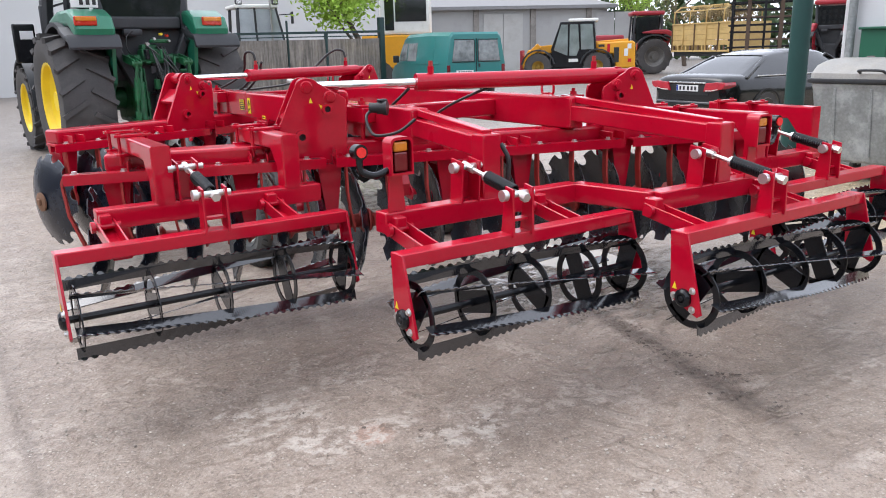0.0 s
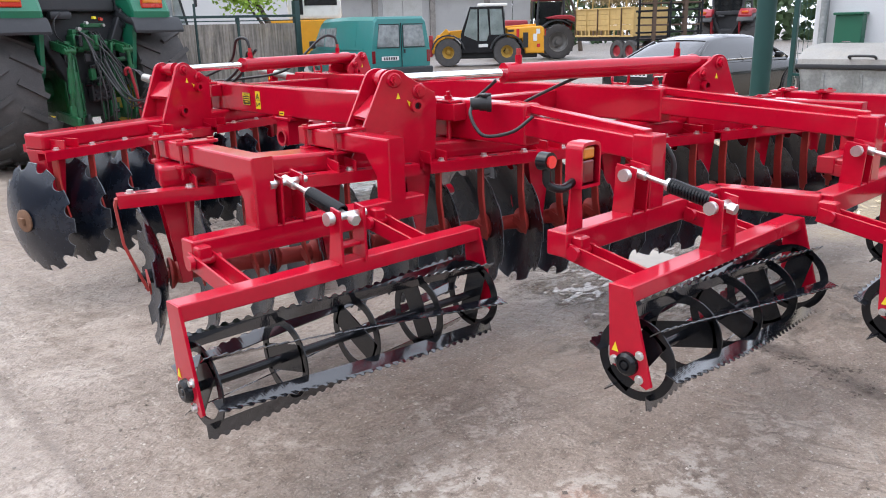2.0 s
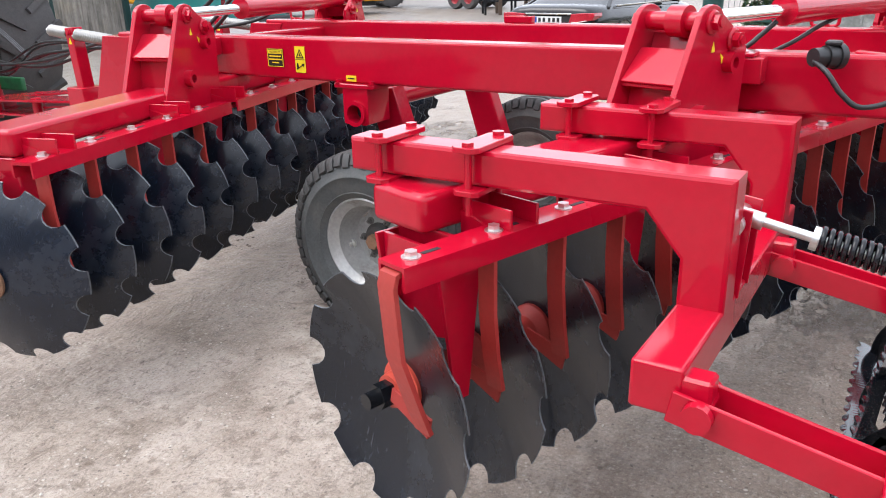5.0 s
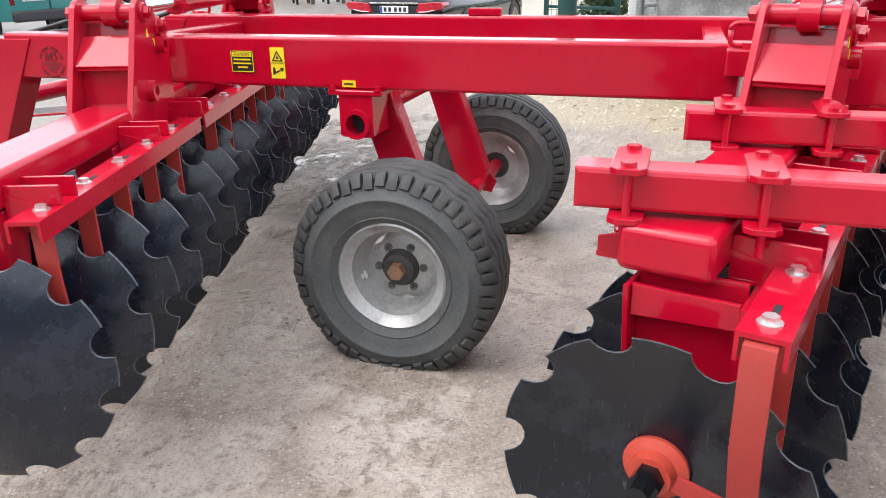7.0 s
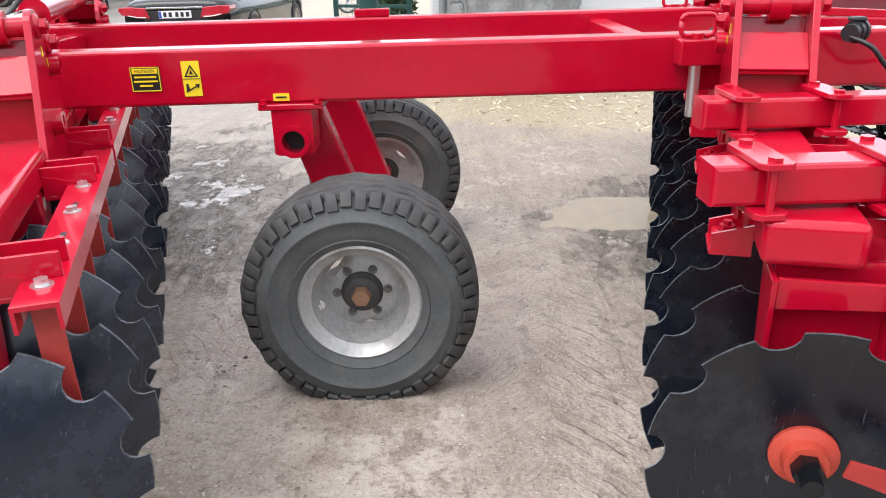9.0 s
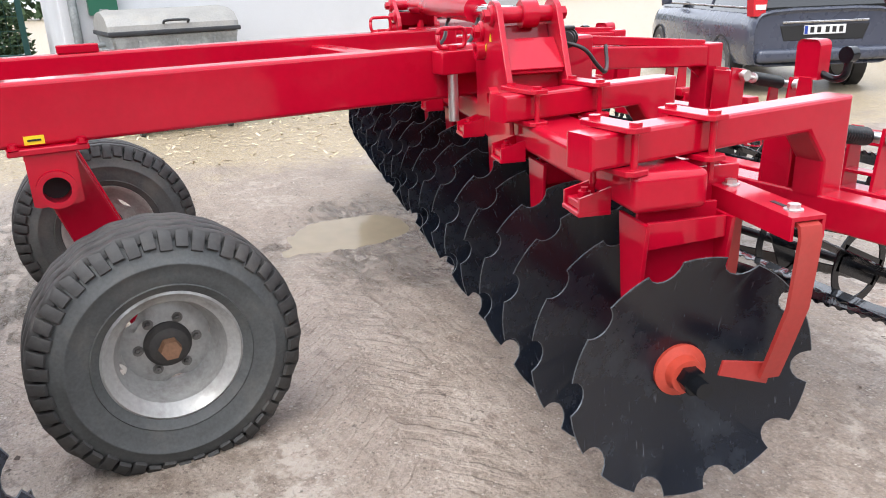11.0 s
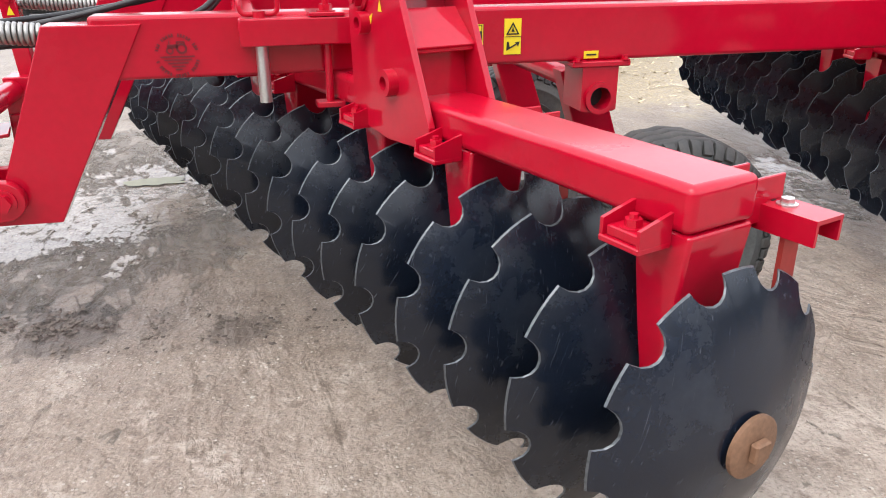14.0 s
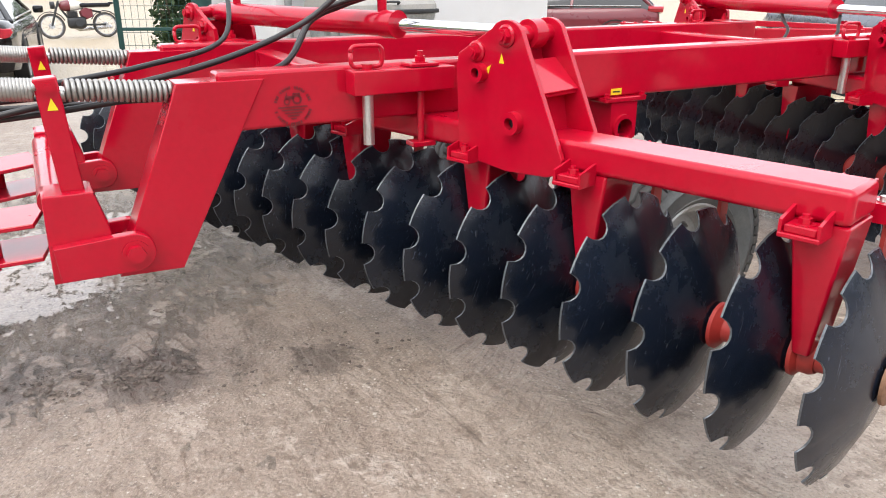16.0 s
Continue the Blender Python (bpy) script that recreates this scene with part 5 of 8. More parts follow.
lifted_arm(0.93, 4.866, 3.95)
lifted_arm(1.615, 4.652, 3.95)
carrier([(0.60, 3.95), (1.78, 3.95)])
lifted_arm(4.36, 3.85, 2.92)
lifted_arm(4.95, 3.70, 2.92)
carrier([(4.0, 2.92), (5.15, 2.92)])
carrier([(1.65, 2.99), (2.86, 2.99), (2.97, 2.53), (4.05, 2.53)])
for x, y1 in ((2.26, 2.99), (3.46, 2.53)):
    bx = BEAM_X[0] if x < 3 else BEAM_X[1]
    bm = B()
    beam(bm, (bx, 3.75, 1.16), (x, y1 + 0.03, 1.12), 0.10, 0.10, 0.008)
    beam(bm, (bx + 0.02, 3.85, 1.25), (x + 0.02, y1 + 0.02, 1.175), 0.055, 0.04, 0.005)
    beam(bm, (x, y1, 0.86), (x, y1, 1.18), 0.10, 0.11, 0.008, up=(1, 0, 0))
    prism(bm, [(y1, 0.98), (y1 + 0.16, 1.10), (y1, 1.12)], 0.012, Matrix(((0, 0, 1, x), (1, 0, 0, 0), (0, 1, 0, 0), (0, 0, 0, 1))))
    part("rear_arm", smooth(bm, 30), RED, harrow)


def lamp_unit(x, y, side):
    """Hooded rear lamp on a tapered bracket, with a small round lamp on a bent arm."""
    bm = B()
    arc = [(-0.058, 0.0)] + [(-0.058 + 0.028 - 0.028 * math.cos(a), 0.142 + 0.028 * math.sin(a)) for a in (0, 0.5, 1.0, 1.57)] + [(0.030 + 0.028 * math.sin(a), 0.142 + 0.028 * math.cos(a)) for a in (0, 0.5, 1.0, 1.57)] + [(0.058, 0.0)]
    mp = pose(x, y, 1.045, 90, 0, 0)
    loops = []
    for k, zz in ((1.0, 0.04), (1.0, -0.035), (0.86, -0.025), (0.86, 0.04)):
        loops.append([bm.verts.new(mp @ Vector((px * k, 0.085 + (pz - 0.085) * k, zz))) for px, pz in arc])
    for q, w in zip(loops, loops[1:] + loops[:1]):
        for i in range(len(arc)):
            j = (i + 1) % len(arc)
            bm.faces.new((q[i], q[j], w[j], w[i]))
    bm.faces.new(loops[2])
    bmesh.ops.recalc_face_normals(bm, faces=bm.faces[:])
    h = part("lamp_hood", smooth(bm, 40), RED, harrow, "red lamp hood")
    bm = B()
    prism(bm, [(-0.032, 0.01), (0.032, 0.01), (0.046, -0.175), (-0.046, -0.175)], 0.010, mp @ pose(0, 0, -0.03), 0.002)
    part("lamp_bracket", bm, RED, h)
    bm = B()
    box(bm, (x, y + 0.012, 1.130), (0.094, 0.012, 0.150), None, 0.004, 1)
    part("lamp_base", bm, BLACK, h, "black lamp base")
    bm = B()
    box(bm, (x, y - 0.012, 1.172), (0.070, 0.036, 0.044), None, 0.008)
    part("amber_lens", bm, AMBER, h, "amber indicator lens")
    bm = B()
    box(bm, (x, y - 0.012, 1.104), (0.070, 0.036, 0.088), None, 0.008)
    part("red_lens", bm, REDLENS, h, "dark red tail lamp lens")
    bm = B()
    s = side
    sweep(bm, curve_points([(x + s * 0.05, y, 1.07), (x + s * 0.12, y, 1.052), (x + s * 0.175, y + 0.02, 1.075), (x + s * 0.185, y + 0.02, 1.13)], 6), 0.016, 10)
    cyl(bm, (x + s * 0.185, y + 0.0, 1.16), (x + s * 0.185, y + 0.045, 1.16), 0.034, 24)
    part("marker_arm", smooth(bm, 40), BLACK, h)
    bm = B()
    cyl(bm, (x + s * 0.185, y - 0.008, 1.16), (x + s * 0.185, y + 0.002, 1.16), 0.023, 20)
    part("marker_lens", smooth(bm, 40), material("bright_red_reflector", (0.75, 0.02, 0.02), 0.2, coat=0.5), h, "small round red marker lamp")


lamp_unit(1.72, 2.93, -1)
lamp_unit(3.66, 2.44, 1)


# ---- drawbar ----
for bx in BEAM_X:
    bm = B()
    cyl(bm, (bx - 0.135, 8.09, 0.685), (bx + 0.135, 8.09, 0.685), 0.030, 20)
    for o in (-1, 1):
        hexbolt(bm, (bx + o * 0.118, 8.09, 0.685), (o, 0, 0), 0.030, 0.024)
    part("drawbar_pivot", smooth(bm, 30), RED, harrow)
for bx, sx in ((BEAM_X[0], 1), (BEAM_X[1], -1)):
    def side_plane(x):
        return Matrix(((0, 0, 1, x), (1, 0, 0, 0), (0, 1, 0, 0), (0, 0, 0, 1)))
    bm = B()
    beam(bm, (bx + sx * 0.13, 8.355, 0.795), (2.94 - sx * 0.05, 10.6, 0.60), 0.28, 0.016, 0.003, 1)
    side = part("drawbar_side", bm, RED, harrow, "red drawbar of two flat plates with a gap between")
    bm = B()
    beam(bm, (bx + sx * 0.13, 8.345, 0.675), (2.94 - sx * 0.05, 10.6, 0.50), 0.28, 0.016, 0.003, 1)
    part("bottom_plate", bm, RED, side)
    for yy, zz in ((8.53, 0.66), (9.3, 0.60), (10.2, 0.52)):
        bm = B()
        xx = bx + sx * (0.06 + (yy - 8.36) * 0.2)
        cyl(bm, (xx, yy, zz), (xx, yy, zz + 0.13), 0.036, 16)
        hexbolt(bm, (xx, yy, zz - 0.012), (0, 0, -1), 0.024, 0.02)
        part("spacer_tube", smooth(bm, 35), RED, side)
    for o in (-1, 1):
        bm = B()
        arc = [(8.09 + 0.068 * math.cos(a), 0.685 + 0.068 * math.sin(a)) for a in [radians(90 + 15 * i) for i in range(13)]]
        prism(bm, [(8.328, 0.618), (8.338, 0.738)] + arc, 0.044, side_plane(bx + o * 0.096), 0.004)
        part("pivot_cheek", smooth(bm, 30), RED, side)
    bm = B()
    prism(bm, [(8.352, 0.60), (8.346, 0.90), (8.335, 0.905), (8.20, 0.905), (8.19, 0.90), (8.153, 0.77), (8.153, 0.60)], 0.17, side_plane(bx + sx * 0.01), 0.006)
    part("post_pedestal", smooth(bm, 30), RED, side)
    bm = B()
    beam(bm, (bx, 8.247, 0.89), (bx, 8.275, 1.275), 0.08, 0.072, 0.006, up=(0, 1, 0))
    post = part("spring_post", smooth(bm, 30), RED, harrow)
    bm = B()
    hexbolt(bm, (bx - 0.04, 8.268, 1.245), (-1, 0, 0), 0.015, 0.012)
    part("post_bolt", bm, RED, post)
    bm = B()
    prism(bm, [(-0.016, -0.016), (0.016, -0.016), (0, 0.024)], 0.002, side_plane(bx - 0.0415) @ pose(8.265, 1.19, 0))
    part("warning_sticker", bm, YELLOW_L, post, "small yellow triangular warning sticker")
    for y0, z0, y1, z1 in ((7.90, 1.205, 8.23, 1.232), (8.31, 1.238, 8.50, 1.253)):
        bm = B()
        coil(bm, (bx - sx * 0.01, y0, z0), (bx - sx * 0.01, y1, z1), 0.030, 0.0085, 19, 6, 12)
        part("drawbar_spring", bm, SPRING_GREY, post, "bare steel coil spring")
    bm = B()
    cyl(bm, (bx - sx * 0.01, 7.72, 1.19), (bx - sx * 0.01, 8.54, 1.256), 0.014, 12)
    part("spring_rod", bm, ZINC, post)
bm = B()
cyl(bm, (BEAM_X[0] + 0.09, 8.315, 0.845), (BEAM_X[1] - 0.09, 8.315, 0.845), 0.048, 24)
part("drawbar_cross_tube", smooth(bm), RED, harrow)
bm = B()
box(bm, (2.94, 10.75, 0.545), (0.30, 0.45, 0.07), None, 0.01)
part("drawbar_tongue", bm, RED, harrow)

# ---- vehicles and machines round the yard ----
GREEN = material("green_tractor_paint", (0.012, 0.16, 0.085), 0.35, var=0.1, coat=0.3)
DULLYEL = material("dirty_yellow_rim_paint", (0.34, 0.20, 0.02), 0.6, var=0.3, dirt=(0.12, 0.10, 0.07), dirt_amt=0.8, dirt_scale=6)
TAILRED = material("tail_lamp_red", (0.50, 0.03, 0.012), 0.25, var=0.1, coat=0.3)
LINKGREEN = material("green_linkage_paint", (0.010, 0.105, 0.035), 0.42, var=0.25, dirt=(0.025, 0.035, 0.025), dirt_amt=0.7, dirt_scale=8)
TEAL = material("teal_van_paint", (0.018, 0.175, 0.165), 0.35, var=0.06, coat=0.3, dirt=(0.15, 0.18, 0.17), dirt_amt=0.15)
SEDLENS = material("dark_red_car_lens", (0.42, 0.014, 0.030), 0.2, var=0.35, vscale=12, coat=0.5)
CARBLACK = material("black_car_paint", (0.006, 0.006, 0.007), 0.2, var=0.1, coat=0.6, spec=0.2)
MAROON = material("maroon_car_paint", (0.16, 0.02, 0.03), 0.3, var=0.06, coat=0.5)
BLUEGREY = material("blue_grey_car_paint", (0.05, 0.058, 0.085), 0.28, var=0.06, coat=0.6)
YEL = material("yellow_machine_paint", (0.70, 0.32, 0.008), 0.38, var=0.08, dirt=(0.4, 0.25, 0.05), dirt_amt=0.25)
RIMYEL = material("yellow_rim_paint", (0.85, 0.62, 0.01), 0.4, var=0.06)
OLDYEL = material("weathered_yellow_board", (0.50, 0.345, 0.125), 0.6, var=0.12, dirt=(0.3, 0.2, 0.08), dirt_amt=0.4)
TRRED = material("faded_red_tractor_paint", (0.30, 0.015, 0.025), 0.45, var=0.12)
WHITEP = material("white_cab_paint", (0.74, 0.74, 0.70), 0.45, var=0.06, dirt=(0.4, 0.36, 0.3), dirt_amt=0.3)
PLASTIC = material("dark_grey_plastic", (0.022, 0.024, 0.027), 0.5, var=0.2, dirt=(0.11, 0.11, 0.11), dirt_amt=0.2)
GLASSDK = material("tinted_window_glass", (0.010, 0.012, 0.013), 0.05, var=0.1, bump=0, spec=0.6, coat=0.6)
SILVER = material("silver_trim", (0.6, 0.6, 0.6), 0.25, metal=0.9, var=0.05)
TYREDK = material("tractor_tyre_rubber", (0.062, 0.059, 0.058), 0.8, var=0.25, vscale=5, dirt=(0.15, 0.14, 0.13), dirt_amt=0.5)
CARLENS = material("bright_red_tail_lens", (0.55, 0.02, 0.03), 0.12, var=0.1, coat=0.8)
PLATEW = material("white_plate", (0.7, 0.7, 0.7), 0.4, var=0.03)


def big_wheel(parent, at, R, w, hub_mat, lugs=20, name="wheel", rimf=0.56):
    """A lugged wheel turning about local x, its outer face at +x."""
    bm = B()
    ri = R * rimf
    lathe(bm, [(ri, -w * 0.42), (R * 0.75, -w * 0.5), (R * 0.93, -w * 0.47), (R * 0.955, -w * 0.2), (R * 0.955, w * 0.2), (R * 0.93, w * 0.47), (R * 0.75, w * 0.5), (ri, w * 0.42)], 40, at, shut=True)
    t = part(name, smooth(bm, 50), TYREDK, parent, "black lugged tyre")
    bm = B()
    for i in range(lugs):
        for sx in (-1, 1):
            m = at @ pose(0, 0, 0, 360 / lugs * (i + (0.5 if sx > 0 else 0)), 0, 0)
            box(bm, (sx * w * 0.225, 0, R * 0.952), (w * 0.52, R * 0.065, R * 0.085), m @ pose(0, 0, 0, 0, sx * 4, 0) @ Matrix.Translation((0, 0, 0)) @ pose(0, 0, 0, 0, 0, sx * 32), 0)
    tagged(part("tread", bm, TYREDK, t), kind="stuff")
    bm = B()
    lathe(bm, [(0.05, w * 0.10), (ri * 0.55, w * 0.10), (ri * 0.72, w * 0.22), (ri * 0.92, w * 0.30), (ri * 0.97, w * 0.42), (ri * 1.03, w * 0.44), (ri * 1.03, w * 0.36), (ri, -w * 0.4), (0.05, -w * 0.4)], 32, at)
    r = part("rim", smooth(bm, 40), hub_mat, t)
    bm = B()
    lathe(bm, [(0.02, w * 0.10), (ri * 0.3, w * 0.10), (ri * 0.26, w * 0.34), (0.02, w * 0.34)], 20, at)
    for i in range(8):
        a = math.pi / 4 * i
        cyl(bm, (w * 0.1, ri * 0.42 * math.cos(a), ri * 0.42 * math.sin(a)), (w * 0.1 + 0.03, ri * 0.42 * math.cos(a), ri * 0.42 * math.sin(a)), 0.018, 6, m=at)
    part("hub", smooth(bm, 40), hub_mat, r)


def tractor(at, label, body, rim, frame_mat, linkage, rear_r=0.92, front_r=0.70):
    """A farm tractor seen from behind; it faces local +y."""
    t = thing("tractor", at, label, "tractor", "farm tractors in the yard")
    A = at
    tw, fw = 0.70, 0.48
    for sx in (-1, 1):
        big_wheel(t, A @ pose(sx * 0.95, 0, rear_r, 0, 0, 0 if sx > 0 else 180), rear_r, tw, rim, 18, "rear_wheel")
        big_wheel(t, A @ pose(sx * 0.90, 2.75, front_r, 0, 0, 0 if sx > 0 else 180), front_r, fw, rim, 16, "front_wheel")
        # rear fender: inner sheet and rounded outer flange
        bm = B()
        pts = [(1.02 * math.cos(a), rear_r + 1.06 * math.sin(a)) for a in [radians(48 + 11 * i) for i in range(11)]]
        inn = [(0.96 * math.cos(a), rear_r + 1.0 * math.sin(a)) for a in [radians(48 + 11 * i) for i in range(11)]]
        mm = A @ Matrix(((0, 0, 1, sx * 0.80), (-1, 0, 0, 0), (0, 1, 0, 0), (0, 0, 0, 1)))
        prism(bm, pts + inn[::-1], 0.62, mm)
        fe = part("rear_fender", smooth(bm, 30), PLASTIC, t, "dark plastic fender extension")
        bm = B()
        mm = A @ Matrix(((0, 0, 1, sx * 0.74), (-1, 0, 0, 0), (0, 1, 0, 0), (0, 0, 0, 1)))
        top = [(-0.55, 2.02), (0.0, 2.12), (0.60, 2.12), (0.86, 2.02), (0.95, 1.86), (0.93, 1.76), (0.80, 1.76), (0.55, 1.90), (-0.5, 1.95)]
        prism(bm, top, 0.50, mm @ pose(0, 0, sx * 0.04), 0.045)
        prism(bm, [(0.5, 1.9), (0.88, 1.75), (0.72, 1.15), (0.45, 0.95), (0.3, 1.2)], 0.05, A @ Matrix(((0, 0, 1, sx * 0.56), (-1, 0, 0, 0), (0, 1, 0, 0), (0, 0, 0, 1))))
        part("fender_cover", smooth(bm, 30), body, fe, "painted fender cover")
        bm = B()
        prism(bm, [(0.50, 1.90), (0.80, 1.79), (0.93, 1.79), (0.985, 1.74), (1.035, 1.63), (1.03, 1.60), (0.99, 1.60), (0.93, 1.69), (0.76, 1.72), (0.46, 1.82)], 0.66, A @ Matrix(((0, 0, 1, sx * 0.82), (-1, 0, 0, 0), (0, 1, 0, 0), (0, 0, 0, 1))), 0.03)
        part("fender_lip", smooth(bm, 30), PLASTIC, fe, "dark plastic fender lip")
        bm = B()
        box(bm, (sx * 0.84 - 0.05, -0.92, 1.96), (0.28, 0.05, 0.12), A, 0.015)
        part("tail_lamp", bm, TAILRED, fe, "red and orange tail lamp")
        bm = B()
        box(bm, (sx * 0.84 - 0.05, -0.935, 1.985), (0.25, 0.04, 0.055), A, 0.01)
        part("indicator", bm, AMBER, fe)
        # front fender
        bm = B()
        arch = [radians(-6 + 15.5 * i) for i in range(12)]
        q = [((front_r + d) * math.cos(a), front_r + (front_r + d) * math.sin(a)) for d, row in ((0.10, arch), (0.065, arch[::-1])) for a in row]
        if q:
            prism(bm, q, 0.46, A @ Matrix(((0, 0, 1, sx * 0.90), (-1, 0, 0, 2.75), (0, 1, 0, 0), (0, 0, 0, 1))))
        part("front_fender", smooth(bm, 30), PLASTIC, t)
    bm = B()
    box(bm, (0, -0.1, 0.95), (0.56, 0.9, 0.75), A, 0.06)
    box(bm, (0, 1.4, 0.95), (0.50, 2.6, 0.5), A, 0.06)
    cyl(bm, (-0.75, 0, rear_r), (0.75, 0, rear_r), 0.16, 16, m=A)
    box(bm, (0, 2.75, front_r), (1.3, 0.22, 0.2), A, 0.04)
    part("rear_axle_housing", smooth(bm, 30), frame_mat, t)
    bm = B()
    box(bm, (0, 2.35, 1.62), (0.78, 2.0, 0.62), A, 0.12)
    part("bonnet", smooth(bm, 30), body, t)
    # cab: posts, rear cross panel, roof, glass
    bm = B()
    for sx in (-1, 1):
        beam(bm, A @ Vector((sx * 0.52, -0.52, 1.25)), A @ Vector((sx * 0.64, -0.35, 2.85)), 0.10, 0.10, 0.02)
        beam(bm, A @ Vector((sx * 0.70, 1.0, 1.3)), A @ Vector((sx * 0.64, 0.9, 2.85)), 0.08, 0.08, 0.02)
        beam(bm, A @ Vector((sx * 0.20, -0.50, 1.05)), A @ Vector((sx * 0.60, -0.52, 1.90)), 0.16, 0.12, 0.02)
    box(bm, (0, -0.48, 1.95), (0.95, 0.14, 0.17), A, 0.03)
    box(bm, (-0.22, -0.56, 1.82), (0.26, 0.14, 0.10), A, 0.03)
    box(bm, (0, 0.25, 1.55), (1.1, 1.3, 0.75), A, 0.05)
    c = part("cab_frame", smooth(bm, 30), PLASTIC, t)
    bm = B()
    box(bm, (0, 0.27, 2.92), (1.45, 1.6, 0.2), A, 0.08)
    part("cab_roof", smooth(bm, 30), body, c)
    bm = B()
    box(bm, (0, -0.44, 2.32), (1.10, 0.01, 0.90), A, 0)
    for sx in (-1, 1):
        box(bm, (sx * 0.66, 0.3, 2.2), (0.01, 1.1, 1.1), A, 0)
    part("cab_glass", bm, GLASSDK, c)
    bm = B()
    box(bm, (0, 0.15, 1.95), (0.5, 0.45, 0.5), A, 0.08)
    box(bm, (0, 0.0, 2.25), (0.45, 0.12, 0.5), A, 0.05)
    part("driver_seat", smooth(bm), PLASTIC, t)
    if not linkage:
        return t
    # three-point linkage: lift shaft with two arms, rods and cylinders, top-link bracket, couplers, hoses
    bm = B()
    box(bm, (0, -0.62, 1.50), (0.34, 0.24, 0.20), A, 0.03)
    box(bm, (-0.04, -0.60, 1.60), (0.22, 0.18, 0.12), A, 0.03)
    for sx in (-1, 1):
        cyl(bm, (sx * 0.15, -0.60, 1.47), (sx * 0.36, -0.60, 1.47), 0.055, 14, m=A)
        for q in (0.30, 0.385):
            beam(bm, A @ Vector((sx * q, -0.55, 1.49)), A @ Vector((sx * (q - 0.005), -1.06, 1.41)), 0.022, 0.10, 0.008)
        cyl(bm, (sx * 0.28, -1.03, 1.41), (sx * 0.41, -1.03, 1.41), 0.034, 14, m=A)
    part("hydraulic_block", smooth(bm, 30), LINKGREEN, t, "green linkage housing with lift arms")
    bm = B()
    box(bm, (0, -0.50, 1.02), (0.50, 0.14, 0.86), A, 0.03)
    box(bm, (0.06, -0.74, 0.94), (0.24, 0.14, 0.30), A, 0.02)
    for k in range(4):
        box(bm, (0.07, -0.83, 0.83 + 0.075 * k), (0.20, 0.05, 0.035), A, 0.008, 1)
    part("gearbox_rear", smooth(bm, 30), PLASTIC, t, "dark gearbox rear with its hitch ladder")
    for sx in (-1, 1):
        bm = B()
        cyl(bm, (sx * 0.345, -1.04, 1.46), (sx * 0.37, -1.03, 1.18), 0.024, 12, m=A)
        cyl(bm, (sx * 0.365, -1.03, 1.22), (sx * 0.385, -1.02, 0.92), 0.038, 12, m=A)
        cyl(bm, (sx * 0.385, -1.02, 0.93), (sx * 0.40, -1.0, 0.60), 0.022, 12, m=A)
        box(bm, (sx * 0.395, -1.0, 0.70), (0.07, 0.06, 0.16), A, 0.012)
        part("lift_rod", smooth(bm, 35), LINKGREEN, t, "green lift rod with its turnbuckle")
        bm = B()
        beam(bm, A @ Vector((sx * 0.32, -0.3, 0.62)), A @ Vector((sx * 0.47, -1.35, 0.60)), 0.05, 0.12, 0.015)
        part("lower_link", smooth(bm, 30), LINKGREEN, t)
        bm = B()
        cyl(bm, (sx * 0.23, -0.80, 1.36), (sx * 0.27, -0.88, 1.12), 0.022, 14, m=A)
        cyl(bm, (sx * 0.265, -0.87, 1.16), (sx * 0.30, -0.93, 0.62), 0.046, 14, m=A)
        part("lift_cylinder", smooth(bm, 35), LINKGREEN, t)
        bm = B()
        prism(bm, [(0.62, 1.34), (0.74, 1.34), (0.80, 0.62), (0.62, 0.55)], 0.02, A @ Matrix(((0, 0, 1, sx * 0.17), (-1, 0, 0, 0), (0, 1, 0, 0), (0, 0, 0, 1))), 0.004)
        part("hitch_cheek", bm, LINKGREEN, t)
    rr = random.Random(5)
    for i in range(10):
        x0 = rr.uniform(-0.10, 0.16)
        x1 = rr.choice((-0.12, -0.05, 0.0, 0.10, 0.26, 0.34, 0.42)) + rr.uniform(-0.03, 0.03)
        bm = B()
        sweep(bm, curve_points([A @ Vector((x0, -0.70, 1.62)), A @ Vector((x0 * 0.8, -0.86, rr.uniform(1.50, 1.60))), A @ Vector(((x0 + x1) / 2, -0.98, rr.uniform(1.2, 1.35))), A @ Vector((x1, -1.02, rr.uniform(0.8, 1.0))), A @ Vector((x1 * 0.9, -1.0, 0.55))], 6), 0.009, 6)
        part("hose", bm, (HOSE, HOSE, HOSEGREY)[i % 3], t)
    bm = B()
    sweep(bm, curve_points([A @ Vector(q) for q in ((0.42, -1.05, 0.45), (0.37, -1.10, 0.85), (0.33, -1.10, 1.10), (0.31, -1.10, 1.18), (0.27, -1.08, 1.17), (0.28, -1.05, 1.10))], 6), 0.020, 8)
    part("hose", smooth(bm, 40), TRRED, t, "red hydraulic hose")
    for i in range(3):
        bm = B()
        sweep(bm, curve_points([A @ Vector(q) for q in ((0.30, -1.06, 1.12), (0.36 + 0.03 * i, -1.10, 1.17 - 0.01 * i), (0.47 + 0.02 * i, -1.2, 1.02), (0.54 + 0.02 * i, -1.35, 0.84))], 6), 0.010, 6)
        part("hose", bm, HOSEGREY, t)
    bm = B()
    sweep(bm, curve_points([A @ Vector(q) for q in ((-0.22, -0.62, 1.86), (-0.34, -0.70, 1.76), (-0.36, -0.74, 1.60), (-0.26, -0.70, 1.50))], 6), 0.008, 6)
    part("hose", bm, HOSE, t)
